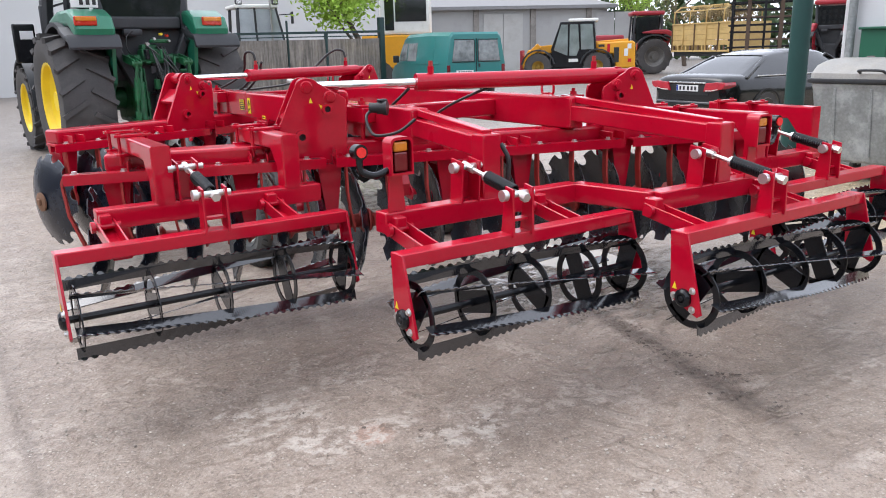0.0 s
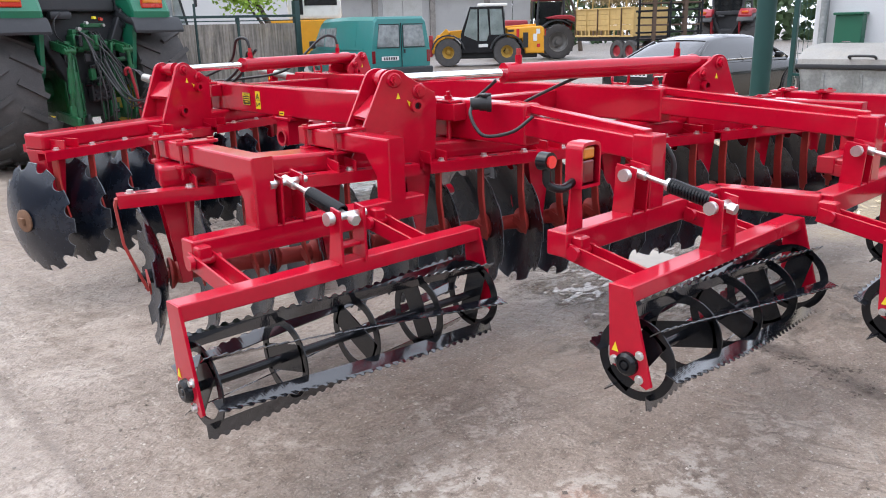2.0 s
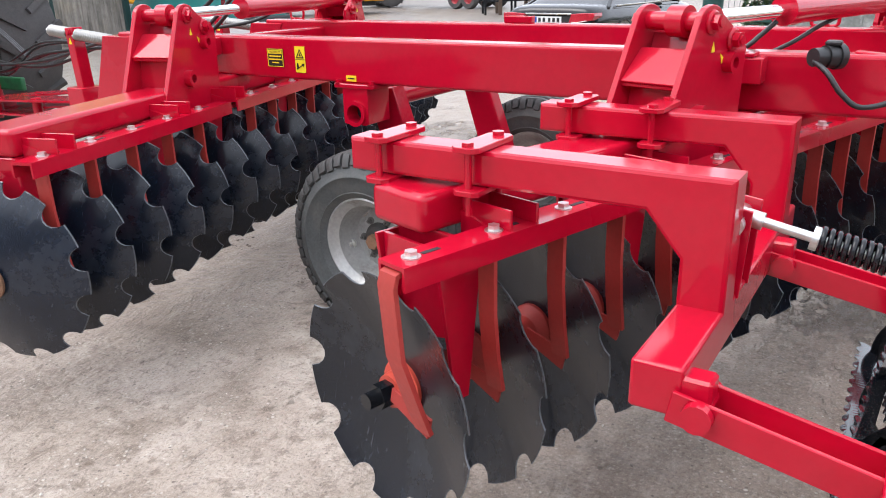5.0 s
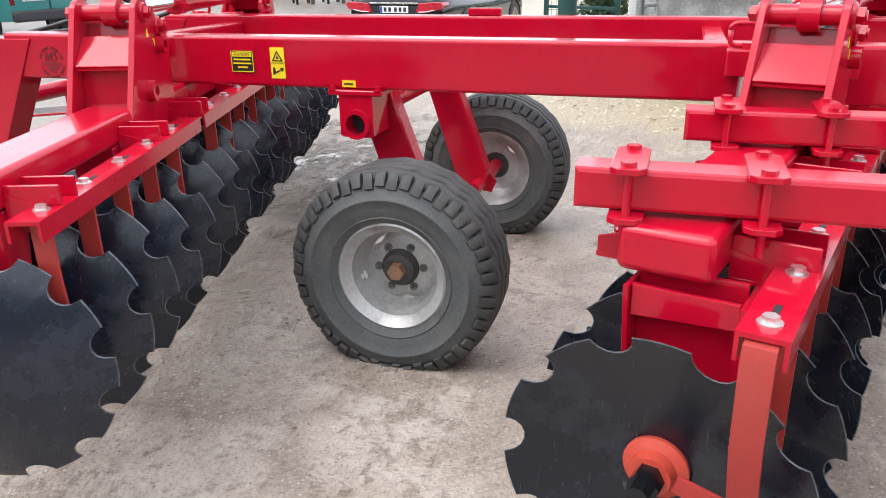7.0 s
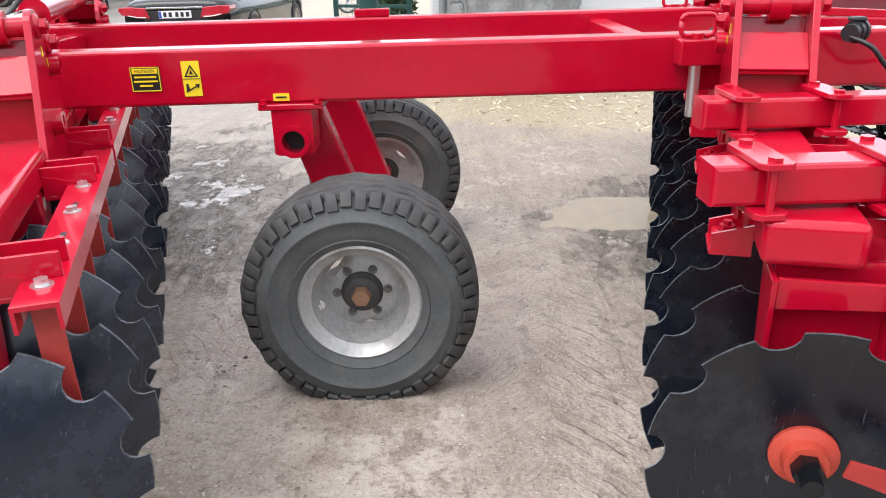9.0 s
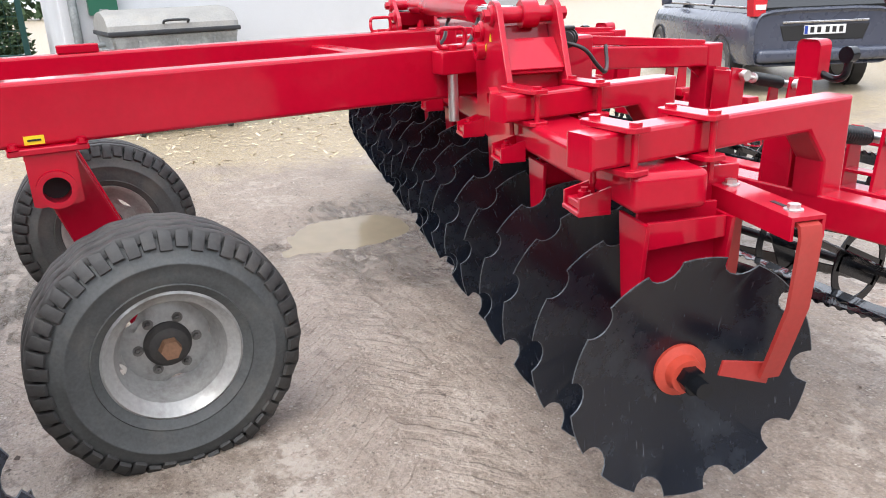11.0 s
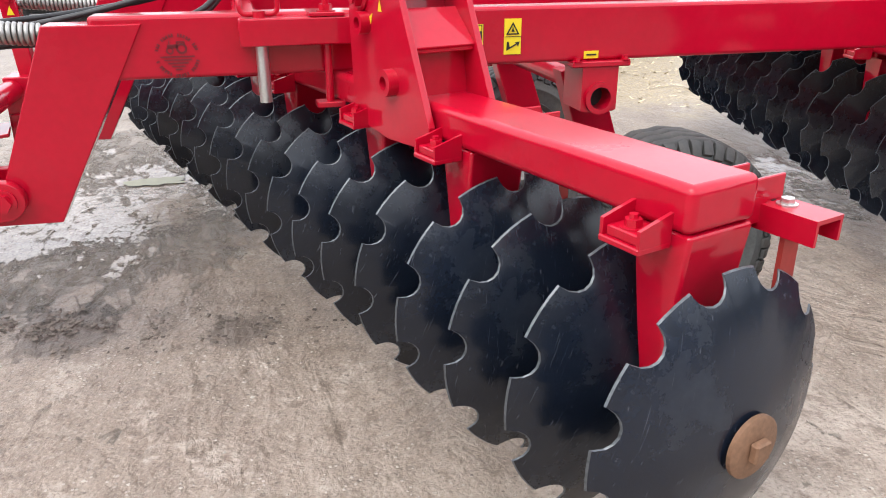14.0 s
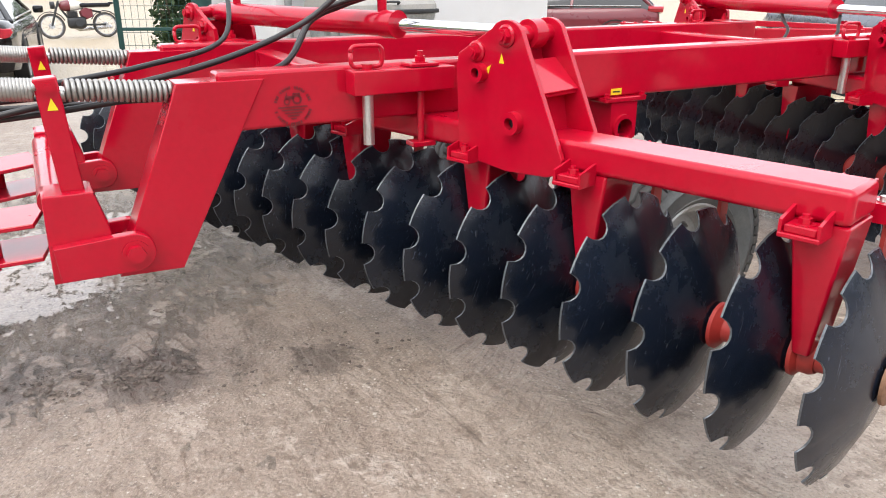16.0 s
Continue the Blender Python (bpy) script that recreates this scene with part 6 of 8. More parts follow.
    for i in range(40):
        x0, y0, z0 = rr.uniform(-0.30, 0.30), rr.uniform(-0.92, -0.70), rr.uniform(0.5, 1.55)
        bm = B()
        if i % 3 == 0:
            box(bm, (x0, y0, z0), (rr.uniform(0.03, 0.08), rr.uniform(0.04, 0.1), rr.uniform(0.05, 0.14)), A @ pose(0, 0, 0, 0, 0, rr.uniform(-6, 6)), 0.008, 1)
        elif i % 3 == 1:
            cyl(bm, (x0, y0, z0), (x0 + rr.uniform(-0.05, 0.05), y0 - 0.03, z0 - rr.uniform(0.15, 0.45)), rr.uniform(0.010, 0.022), 10, m=A)
        else:
            cyl(bm, (x0, y0, z0), (x0 + rr.uniform(0.04, 0.10), y0, z0), rr.uniform(0.012, 0.028), 10, m=A)
        part(("bracket", "rod", "pin")[i % 3], bm, (LINKGREEN, PLASTIC, LINKGREEN, BLACK, LINKGREEN)[i % 5], t)
    bm = B()
    box(bm, (0.10, -0.70, 1.70), (0.26, 0.10, 0.05), A, 0.01, 1)
    part("coupler_block", bm, LINKGREEN, t)
    for i in range(5):
        bm = B()
        cx, cz = (-0.10, 0.0, 0.10, 0.18, 0.20)[i], (1.66, 1.73, 1.79, 1.77, 1.70)[i]
        cyl(bm, (cx, -0.74, cz), (cx, -0.81, cz), 0.024 if i == 0 else 0.018, 12, m=A)
        part("coupler", bm, (SPRING_GREY, ZINC, YELLOW_L, TAILRED, SPRING_GREY)[i], t)
    bm = B()
    beam(bm, A @ Vector((-1.02, 1.15, 0.9)), A @ Vector((-0.86, 0.9, 2.95)), 0.13, 0.10, 0.015)
    beam(bm, A @ Vector((-0.95, 1.1, 2.3)), A @ Vector((-0.70, 2.6, 1.3)), 0.10, 0.10, 0.015)
    part("loader_mast", smooth(bm, 30), PLASTIC, t, "dark steel loader mast")
    bm = B()
    box(bm, (-1.25, 1.2, 1.72), (0.30, 0.06, 0.56), A, 0.02)
    gp = part("guard_panel", smooth(bm, 30), BLACK, t)
    bm = B()
    box(bm, (-1.22, 1.162, 1.84), (0.18, 0.012, 0.12), A, 0.004, 1)
    part("guard_label", bm, PLATEW, gp)
    bm = B()
    box(bm, (-0.80, -0.62, 2.26), (0.34, 0.012, 0.24), A, 0.006, 1)
    pl = part("number_plate", bm, PLATEW, t, "white number plate")
    bm = B()
    for i in range(3):
        box(bm, (-0.84 + 0.08 * i, -0.629, 2.22), (0.045, 0.006, 0.09), A, 0)
        box(bm, (-0.84 + 0.08 * i, -0.629, 2.33), (0.045, 0.006, 0.06), A, 0)
    part("plate_bars", bm, BLACK_L, pl)
    for sx in (-1, 1):
        bm = B()
        box(bm, (sx * 0.98, 1.05, 2.05), (0.10, 0.08, 0.42), A, 0.03)
        beam(bm, A @ Vector((sx * 0.66, 1.0, 2.3)), A @ Vector((sx * 0.98, 1.05, 2.2)), 0.03, 0.03, 0.005)
        part("mirror", smooth(bm, 30), PLASTIC, t)
    return t


tractor(pose(2.71, 11.99, ground_z(2.8, 12), 0, 0, 4), "green farm tractor with yellow rims hitched before the harrow", GREEN, RIMYEL, LINKGREEN, True)
tractor(pose(30.85, 27.0, ground_z(31, 27), 0, 0, 51), "faded red farm tractor parked beside a yellow trailer", TRRED, NUTGREY, PLASTIC, False, 0.85, 0.55)
tractor(pose(31.0, 17.6, ground_z(31, 17), 0, 0, -75), "red farm tractor parked behind the black sedan", TRRED, RIMGREY, PLASTIC, False, 0.85, 0.55)


def loft(bm, rows):
    """Skins a run of closed cross-sections with equal numbers of points."""
    rings = [[bm.verts.new(p) for p in r] for r in rows]
    k = len(rings[0])
    for a, b in zip(rings, rings[1:]):
        for i in range(k):
            bm.faces.new((a[i], a[(i + 1) % k], b[(i + 1) % k], b[i]))
    bm.faces.new(rings[0])
    bm.faces.new(rings[-1])
    bmesh.ops.recalc_face_normals(bm, faces=bm.faces[:])
    return bm


def car(name, label, at, body, stations, cabin, half, wheels, r, lamp_z, plate_z, category="car", plate=True):
    """A road car facing local +y, tail at y = 0. stations: (y, bottom, shoulder height, half width) of the hull; cabin: (y, height, half width at roof) of the roofline."""
    t = thing(name, at, label, category, "parked cars")
    bm = B()
    rows = []
    for q in curve_points([Vector((y, zb, zs)) for y, zb, zs, hw in stations], 4):
        y, zb, zs = q
        hw = np.interp(y, [st[0] for st in stations], [st[3] for st in stations])
        h = zs - zb
        half_row = [(0.84, 0.0), (0.96, 0.05), (1.0, 0.22), (0.995, 0.45), (1.0, 0.62), (0.985, 0.76), (0.955, 0.88), (0.90, 0.96), (0.76, 1.01), (0.45, 1.035)]
        rows.append([at @ Vector((-a * hw, y, zb + b2 * h)) for a, b2 in half_row] + [at @ Vector((a * hw, y, zb + b2 * h)) for a, b2 in half_row[::-1]])
    loft(bm, rows)
    part("body", smooth(bm, 40), body, t)
    # greenhouse in glass, roof and pillars in paint
    zs0 = stations[len(stations) // 2][2]
    bm = B()
    fine = curve_points([Vector(c) for c in cabin], 4)
    rows = []
    for y, z, hr in fine:
        up = max(z - zs0, 0.02)
        prof = [(half * 0.92, -0.05), (half * 0.90, 0.02), (half * 0.90 + (hr - half * 0.90) * 0.6, up * 0.55), (hr * 1.0, up * 0.88), (hr * 0.90, up * 0.97), (hr * 0.6, up), (hr * 0.2, up * 1.015)]
        rows.append([at @ Vector((-a, y, zs0 + b2)) for a, b2 in prof] + [at @ Vector((a, y, zs0 + b2)) for a, b2 in prof[::-1]])
    loft(bm, rows)
    part("window_glass", smooth(bm, 60), GLASSDK, t, "dark reflecting window glass")
    tops = [c for c in cabin if c[1] > max(q[1] for q in cabin) - 0.16]
    bm = B()
    rows = [[at @ Vector(p) for p in ((-hr * 1.0, y, z - 0.045), (-hr * 0.86, y, z + 0.006), (0, y, z + 0.022), (hr * 0.86, y, z + 0.006), (hr * 1.0, y, z - 0.045), (0, y, z - 0.03))] for y, z, hr in tops]
    loft(bm, rows)
    part("roof", smooth(bm, 40), body, t)
    bm = B()
    for (y0, z0, h0), (y1, z1, h1) in ((cabin[0], tops[0]), (cabin[-1], tops[-1])):
        for sx in (-1, 1):
            beam(bm, at @ Vector((sx * half * 0.90, y0, zs0 - 0.02)), at @ Vector((sx * h1 * 0.97, y1, z1 - 0.02)), 0.07, 0.05, 0.015)
            part("pillar", smooth(bm, 30), body, t)
            bm = B()
    ym = (tops[0][0] + tops[-1][0]) / 2
    for sx in (-1, 1):
        beam(bm, at @ Vector((sx * half * 0.915, ym, zs0 - 0.02)), at @ Vector((sx * tops[0][2] * 0.99, ym - 0.06, tops[0][1] - 0.03)), 0.06, 0.03, 0.008)
        part("pillar", smooth(bm, 30), body, t)
        bm = B()
        sill = [(cabin[0][0] + 0.25, zs0 + 0.02), (cabin[-1][0] - 0.15, zs0 + 0.02)]
        beam(bm, at @ Vector((sx * half * 0.93, sill[0][0], sill[0][1])), at @ Vector((sx * half * 0.93, sill[1][0], sill[1][1])), 0.02, 0.02, 0.004)
        part("window_trim", bm, SILVER, t)
        bm = B()
    for y in wheels:
        for sx in (-1, 1):
            wa = at @ pose(sx * (half - 0.10), y, r, 0, 0, 0 if sx > 0 else 180)
            bm = B()
            lathe(bm, [(r * 0.66, -0.1), (r * 0.93, -0.105), (r, -0.075), (r, 0.075), (r * 0.93, 0.105), (r * 0.66, 0.1)], 32, wa, shut=True)
            w = part("tyre", smooth(bm, 40), TYREDK, t)
            bm = B()
            lathe(bm, [(0.02, 0.07), (0.06, 0.07), (r * 0.5, 0.05), (r * 0.62, 0.09), (r * 0.68, 0.10), (r * 0.68, -0.09), (0.02, -0.09)], 24, wa)
            part("rim", smooth(bm, 40), RIMGREY, w)
            bm = B()
            lathe(bm, [(r + 0.035, -0.06), (r + 0.06, -0.06), (r + 0.06, 0.103), (r + 0.035, 0.103)], 32, wa, shut=True)
            part("wheel_arch", smooth(bm, 40), DARK, t)
    y0, zb, zs, hw = stations[0]
    for sx in (-1, 1):
        bm = B()
        if body is BLUEGREY:
            shape, deep = [(hw * 0.86, lamp_z - 0.12), (hw * 1.02, lamp_z - 0.12), (hw * 1.04, lamp_z + 0.10), (hw * 0.90, lamp_z + 0.34), (hw * 0.80, lamp_z + 0.34), (hw * 0.84, lamp_z + 0.05)], 0.22
        else:
            shape, deep = [(hw * 0.55, lamp_z - 0.09), (hw * 0.80, lamp_z - 0.085), (hw * 1.14, lamp_z - 0.035), (hw * 1.20, lamp_z + 0.03), (hw * 1.18, lamp_z + 0.075), (hw * 0.95, lamp_z + 0.08), (hw * 0.62, lamp_z + 0.06)], 0.30
        prism(bm, shape, deep, at @ Matrix(((sx, 0, 0, 0), (0, 0, -1, y0 + 0.105), (0, 1, 0, 0), (0, 0, 0, 1))), 0.01)
        tl = part("tail_lamp", bm, CARLENS if body is BLUEGREY else SEDLENS, t, "red tail lamp")
        bm = B()
        strip = [(hw * 0.86, lamp_z - 0.04), (hw * 1.0, lamp_z - 0.04), (hw * 1.01, lamp_z + 0.02), (hw * 0.86, lamp_z + 0.02)] if body is BLUEGREY else [(hw * 0.62, lamp_z - 0.082), (hw * 0.80, lamp_z - 0.078), (hw * 1.02, lamp_z - 0.045), (hw * 0.98, lamp_z - 0.040), (hw * 0.80, lamp_z - 0.064), (hw * 0.62, lamp_z - 0.068)]
        prism(bm, strip, deep + 0.01, at @ Matrix(((sx, 0, 0, 0), (0, 0, -1, y0 + 0.105), (0, 1, 0, 0), (0, 0, 0, 1))))
        part("lamp_strip", bm, WHITEP, tl)
        bm = B()
        box(bm, (sx * (half + 0.09), cabin[-2][0] + 0.1, zs0 + 0.06), (0.16, 0.10, 0.12), at, 0.03)
        part("wing_mirror", smooth(bm, 40), body, t)
    bm = B()
    box(bm, (0, y0 - 0.012, plate_z + 0.098), (hw * 1.22, 0.03, 0.026), at, 0.006)
    part("trim_strip", bm, SILVER, t)
    # flat dark panel painted as the shade of a plate recess
    bm = B()
    prism(bm, [(-0.50, plate_z - 0.13), (0.50, plate_z - 0.13), (0.56, plate_z + 0.06), (-0.56, plate_z + 0.06)], 0.03, at @ Matrix(((1, 0, 0, 0), (0, 0, -1, y0 + 0.008), (0, 1, 0, 0), (0, 0, 0, 1))), 0.012)
    part("plate_recess_shade", bm, DARK, t)
    bm = B()
    box(bm, (0, y0 - 0.02, plate_z - 0.30), (hw * 1.9, 0.16, 0.16), at, 0.05, 4)
    part("rear_bumper", smooth(bm, 40), body, t)
    if plate:
        bm = B()
        box(bm, (0, y0 - 0.016, plate_z), (0.52, 0.014, 0.11), at, 0.003, 1)
        p = part("number_plate", bm, PLATEW, t, "white number plate")
        bm = B()
        for i in range(5):
            box(bm, (-0.16 + 0.085 * i + (0.02 if i > 1 else 0), y0 - 0.021, plate_z), (0.05, 0.006, 0.07), at, 0)
            part("plate_bar", bm, BLACK_L, p)
            bm = B()
        box(bm, (-0.235, y0 - 0.021, plate_z), (0.04, 0.006, 0.10), at, 0)
        part("plate_band", bm, material("blue_plate_band", (0.02, 0.06, 0.35), 0.4), p)
    return t


SEDAN = [(0.0, 0.35, 0.80, 0.74), (0.06, 0.28, 0.91, 0.85), (0.35, 0.24, 0.96, 0.90), (1.2, 0.22, 0.94, 0.925), (2.6, 0.20, 0.92, 0.925), (3.9, 0.22, 0.90, 0.91), (4.55, 0.24, 0.82, 0.86), (4.85, 0.30, 0.70, 0.70)]
SEDAN_C = [(0.55, 0.94, 0.74), (1.30, 1.28, 0.62), (1.9, 1.37, 0.60), (2.6, 1.37, 0.60), (3.0, 1.30, 0.62), (3.75, 0.94, 0.76)]
car("sedan", "glossy black saloon car with a silver boot strip", pose(11.75, 9.35, ground_z(12, 9), 0, 0, -95), CARBLACK, SEDAN, SEDAN_C, 0.925, (1.05, 3.85), 0.33, 0.775, 0.735)
car("hatchback", "maroon car parked beyond the white house", pose(12.4, -3.6, 0, 0, 0, -35), MAROON, SEDAN, [(0.15, 1.0, 0.74), (0.7, 1.40, 0.62), (1.6, 1.48, 0.60), (2.4, 1.46, 0.60), (2.9, 1.38, 0.62), (3.75, 0.98, 0.76)], 0.925, (0.9, 3.7), 0.31, 0.86, 0.75)
VANGLASS = material("pale_van_glass", (0.17, 0.19, 0.19), 0.08, var=0.55, vscale=1.6, fine=9, bump=0, coat=0.5)
VAN_H = [(0.0, 0.42, 0.98, 0.88), (0.05, 0.36, 1.05, 0.915), (1.0, 0.34, 1.06, 0.92), (3.2, 0.34, 1.06, 0.92), (4.2, 0.36, 1.0, 0.90), (4.75, 0.42, 0.75, 0.78)]
car("minivan", "dark blue-grey people carrier with red tail lamps", pose(5.75, -2.88, 0, 0, 0, -118), BLUEGREY, VAN_H, [(0.02, 1.0, 0.80), (0.22, 1.62, 0.66), (1.2, 1.70, 0.65), (2.6, 1.68, 0.65), (3.1, 1.58, 0.66), (4.0, 1.05, 0.78)], 0.92, (0.95, 3.85), 0.33, 1.10, 0.80)


def panel_van(at):
    """A boxy van with a side window, rear doors and black bumpers; it faces local +y, tail at y = 0."""
    t = thing("van", at, "teal panel van with two rear doors and black bumpers", "van")
    bm = B()
    rows = []
    for y, zb, zt, hb, ht, zs in ((0.0, 0.45, 1.86, 0.90, 0.74, 1.08), (0.06, 0.40, 1.92, 0.92, 0.76, 1.08), (1.5, 0.36, 1.95, 0.92, 0.77, 1.08), (3.2, 0.36, 1.93, 0.92, 0.75, 1.06), (3.45, 0.36, 1.86, 0.92, 0.74, 1.06), (4.1, 0.36, 1.12, 0.90, 0.80, 1.0), (4.65, 0.42, 0.88, 0.80, 0.70, 0.75)):
        rows.append([at @ Vector(p) for p in ((-hb * 0.95, y, zb), (-hb, y, zb + 0.2), (-hb, y, zs), (-ht - 0.03, y, zt - 0.10), (-ht + 0.06, y, zt), (ht - 0.06, y, zt), (ht + 0.03, y, zt - 0.10), (hb, y, zs), (hb, y, zb + 0.2), (hb * 0.95, y, zb))])
    loft(bm, rows)
    part("body", smooth(bm, 28), TEAL, t)

    def side_x(z):
        return 0.92 + (0.79 - 0.92) * max(z - 1.08, 0) / 0.74

    for sx in (-1, 1):
        for y0, y1 in ((2.25, 2.95), (3.02, 3.62)):
            bm = B()
            z0, z1 = 1.14, 1.66
            dy = 0.25 if y1 > 3.3 else 0
            vs = [bm.verts.new(at @ Vector((sx * (side_x(z) + 0.006), y, z))) for y, z in ((y0, z0), (y1, z0), (y1 - dy, z1), (y0, z1))]
            bm.faces.new(vs)
            ex = bmesh.ops.extrude_face_region(bm, geom=bm.faces[:])
            bmesh.ops.translate(bm, verts=[v for v in ex["geom"] if isinstance(v, bmesh.types.BMVert)], vec=(at.to_3x3() @ Vector((-sx * 0.02, 0, 0))))
            part("side_window", bm, VANGLASS, t)
        bm = B()
        beam(bm, at @ Vector((sx * 0.925, 0.5, 1.08)), at @ Vector((sx * 0.925, 3.6, 1.06)), 0.02, 0.03, 0.004)
        beam(bm, at @ Vector((sx * 0.915, 0.95, 1.15)), at @ Vector((sx * 0.80, 0.95, 1.80)), 0.02, 0.012, 0)
        part("side_moulding", bm, TEAL, t)
        # rear doors: window, gap, handle
        bm = B()
        prism(bm, [(sx * 0.07, 1.14), (sx * 0.74, 1.14), (sx * 0.66, 1.70), (sx * 0.07, 1.70)], 0.02, at @ Matrix(((1, 0, 0, 0), (0, 0, -1, -0.008), (0, 1, 0, 0), (0, 0, 0, 1))) @ pose(0, 0, 0, 0, 0, 0), 0.004)
        part("rear_window", bm, VANGLASS, t)
        bm = B()
        for qx, qz, qw, qh in ((0.405, 1.12, 0.70, 0.02), (0.375, 1.72, 0.62, 0.02), (0.055, 1.42, 0.02, 0.58)):
            box(bm, (sx * qx, -0.02, qz), (qw, 0.012, qh), at, 0.004, 1)
        part("window_rubber", bm, DARK, t)
        bm = B()
        prism(bm, [(sx * 0.80, 0.72), (sx * 0.90, 0.72), (sx * 0.90, 1.04), (sx * 0.80, 1.04)], 0.03, at @ Matrix(((1, 0, 0, 0), (0, 0, -1, 0.0), (0, 1, 0, 0), (0, 0, 0, 1))), 0.004)
        part("tail_lamp", bm, REDLENS, t)
        for y in (0.95, 3.75):
            wa = at @ pose(sx * 0.82, y, 0.31, 0, 0, 0 if sx > 0 else 180)
            bm = B()
            lathe(bm, [(0.2, -0.09), (0.29, -0.1), (0.31, -0.06), (0.31, 0.06), (0.29, 0.1), (0.2, 0.09)], 28, wa, shut=True)
            w = part("tyre", smooth(bm, 40), TYREDK, t)
            bm = B()
            lathe(bm, [(0.02, 0.06), (0.19, 0.06), (0.205, 0.085), (0.205, -0.08), (0.02, -0.08)], 24, wa)
            part("rim", smooth(bm, 40), RIMGREY, w)
        bm = B()
        box(bm, (sx * 1.05, 3.55, 1.2), (0.18, 0.10, 0.22), at, 0.03)
        part("wing_mirror", smooth(bm, 40), PLASTIC, t)
    bm = B()
    box(bm, (0, -0.02, 1.10), (0.012, 0.02, 1.3), at, 0)
    part("door_gap", bm, DARK, t)
    bm = B()
    box(bm, (0, -0.07, 0.50), (1.84, 0.16, 0.22), at, 0.04)
    part("rear_bumper", smooth(bm, 40), PLASTIC, t)
    bm = B()
    box(bm, (0.09, -0.02, 1.02), (0.05, 0.03, 0.10), at, 0.008)
    part("door_handle", bm, PLASTIC, t)
    bm = B()
    box(bm, (-0.36, -0.02, 0.84), (0.52, 0.02, 0.11), at, 0.003, 1)
    p = part("number_plate", bm, PLATEW, t)
    bm = B()
    for i in range(6):
        box(bm, (-0.54 + 0.072 * i, -0.033, 0.84), (0.045, 0.006, 0.07), at, 0)
    part("plate_bars", bm, BLACK_L, p)


panel_van(pose(12.95, 17.55, ground_z(13, 17), 0, 0, -10))


def telehandler(at):
    """Yellow telescopic handler with a black cab, seen from its side; it faces local -x."""
    t = thing("telehandler", at, "yellow telescopic handler with a black glazed cab", "telehandler")
    side = Matrix(((1, 0, 0, 0), (0, 0, -1, 0), (0, 1, 0, 0), (0, 0, 0, 1)))
    for x in (-1.55, 0.95):
        for sy in (-1, 1):
            wa = at @ pose(x, sy * 0.95, 0.60, 0, 0, 90 if sy > 0 else -90)
            big_wheel(t, wa, 0.60, 0.42, DULLYEL, 16, "wheel", 0.42)
            bm = B()
            arch = [radians(10 + 20 * i) for i in range(9)]
            q = [(x + d * math.cos(a), 0.60 + d * math.sin(a)) for d, row in ((0.74, arch), (0.68, arch[::-1])) for a in row]
            prism(bm, q, 0.50, at @ pose(0, sy * 0.95, 0) @ side)
            part("wheel_fender", smooth(bm, 30), PLASTIC, t)
    bm = B()
    box(bm, (0.2, 0, 0.62), (4.2, 1.1, 0.62), at, 0.06)
    part("chassis", smooth(bm), PLASTIC, t)
    bm = B()
    prism(bm, [(0.95, 1.15), (0.95, 1.56), (1.5, 1.58), (2.40, 1.62), (2.52, 1.54), (2.55, 0.50), (1.75, 0.50), (1.6, 1.1)], 1.9, at @ side, 0.06)
    part("engine_cover", smooth(bm, 30), YEL, t)
    bm = B()
    box(bm, (1.75, -0.96, 1.05), (0.22, 0.02, 0.62), at, 0.004, 1)
    part("panel_stripe", bm, BLACK_L, t)
    for px, pz, pw, ph, pm in ((1.12, 1.44, 0.26, 0.10, BLACK_L), (1.42, 1.34, 0.12, 0.34, CARLENS), (2.15, 1.15, 0.16, 0.30, PLATEW), (2.28, 1.40, 0.16, 0.2, PLATEW), (2.30, 0.82, 0.14, 0.14, CARLENS)):
        bm = B()
        box(bm, (px, -0.962, pz), (pw, 0.012, ph), at, 0.003, 1)
        part("panel_sticker", bm, pm, t)
    bm = B()
    box(bm, (2.61, -0.55, 1.35), (0.03, 0.22, 0.3), at, 0.01, 1)
    part("tail_lamp", bm, CARLENS, t)
    bm = B()
    beam(bm, at @ Vector((2.3, 0.35, 1.55)), at @ Vector((-1.75, 0.35, 1.30)), 0.30, 0.34, 0.03)
    beam(bm, at @ Vector((-1.55, 0.2, 1.50)), at @ Vector((-2.15, 0.2, 0.95)), 0.34, 0.26, 0.03)
    part("boom", smooth(bm, 30), YEL, t)
    for sy in (-0.35, 0.75):
        bm = B()
        beam(bm, at @ Vector((-1.95, sy, 1.30)), at @ Vector((-2.25, sy, 0.55)), 0.10, 0.16, 0.02)
        part("lift_link", smooth(bm, 30), YEL, t)
    bm = B()
    box(bm, (-2.32, 0.2, 0.72), (0.10, 1.25, 0.14), at, 0.02)
    box(bm, (-2.32, 0.2, 1.12), (0.10, 1.25, 0.12), at, 0.02)
    for sy in (-0.36, 0.2, 0.76):
        box(bm, (-2.32, sy, 0.86), (0.12, 0.10, 0.90), at, 0.02)
    part("fork_carriage", smooth(bm, 30), TRRED, t, "red fork carriage")
    bm = B()
    box(bm, (-0.05, -1.035, 0.86), (0.40, 0.012, 0.13), at, 0.004, 1)
    part("door_mark", bm, WHITEP, t)
    bm = B()
    prism(bm, [(-1.0, 0.55), (0.90, 0.55), (0.92, 1.2), (0.80, 2.45), (-0.62, 2.45), (-1.0, 1.35)], 0.92, at @ pose(0, -0.55, 0) @ side, 0.03)
    cab = part("cab", smooth(bm, 30), BLACK, t, "black cab")
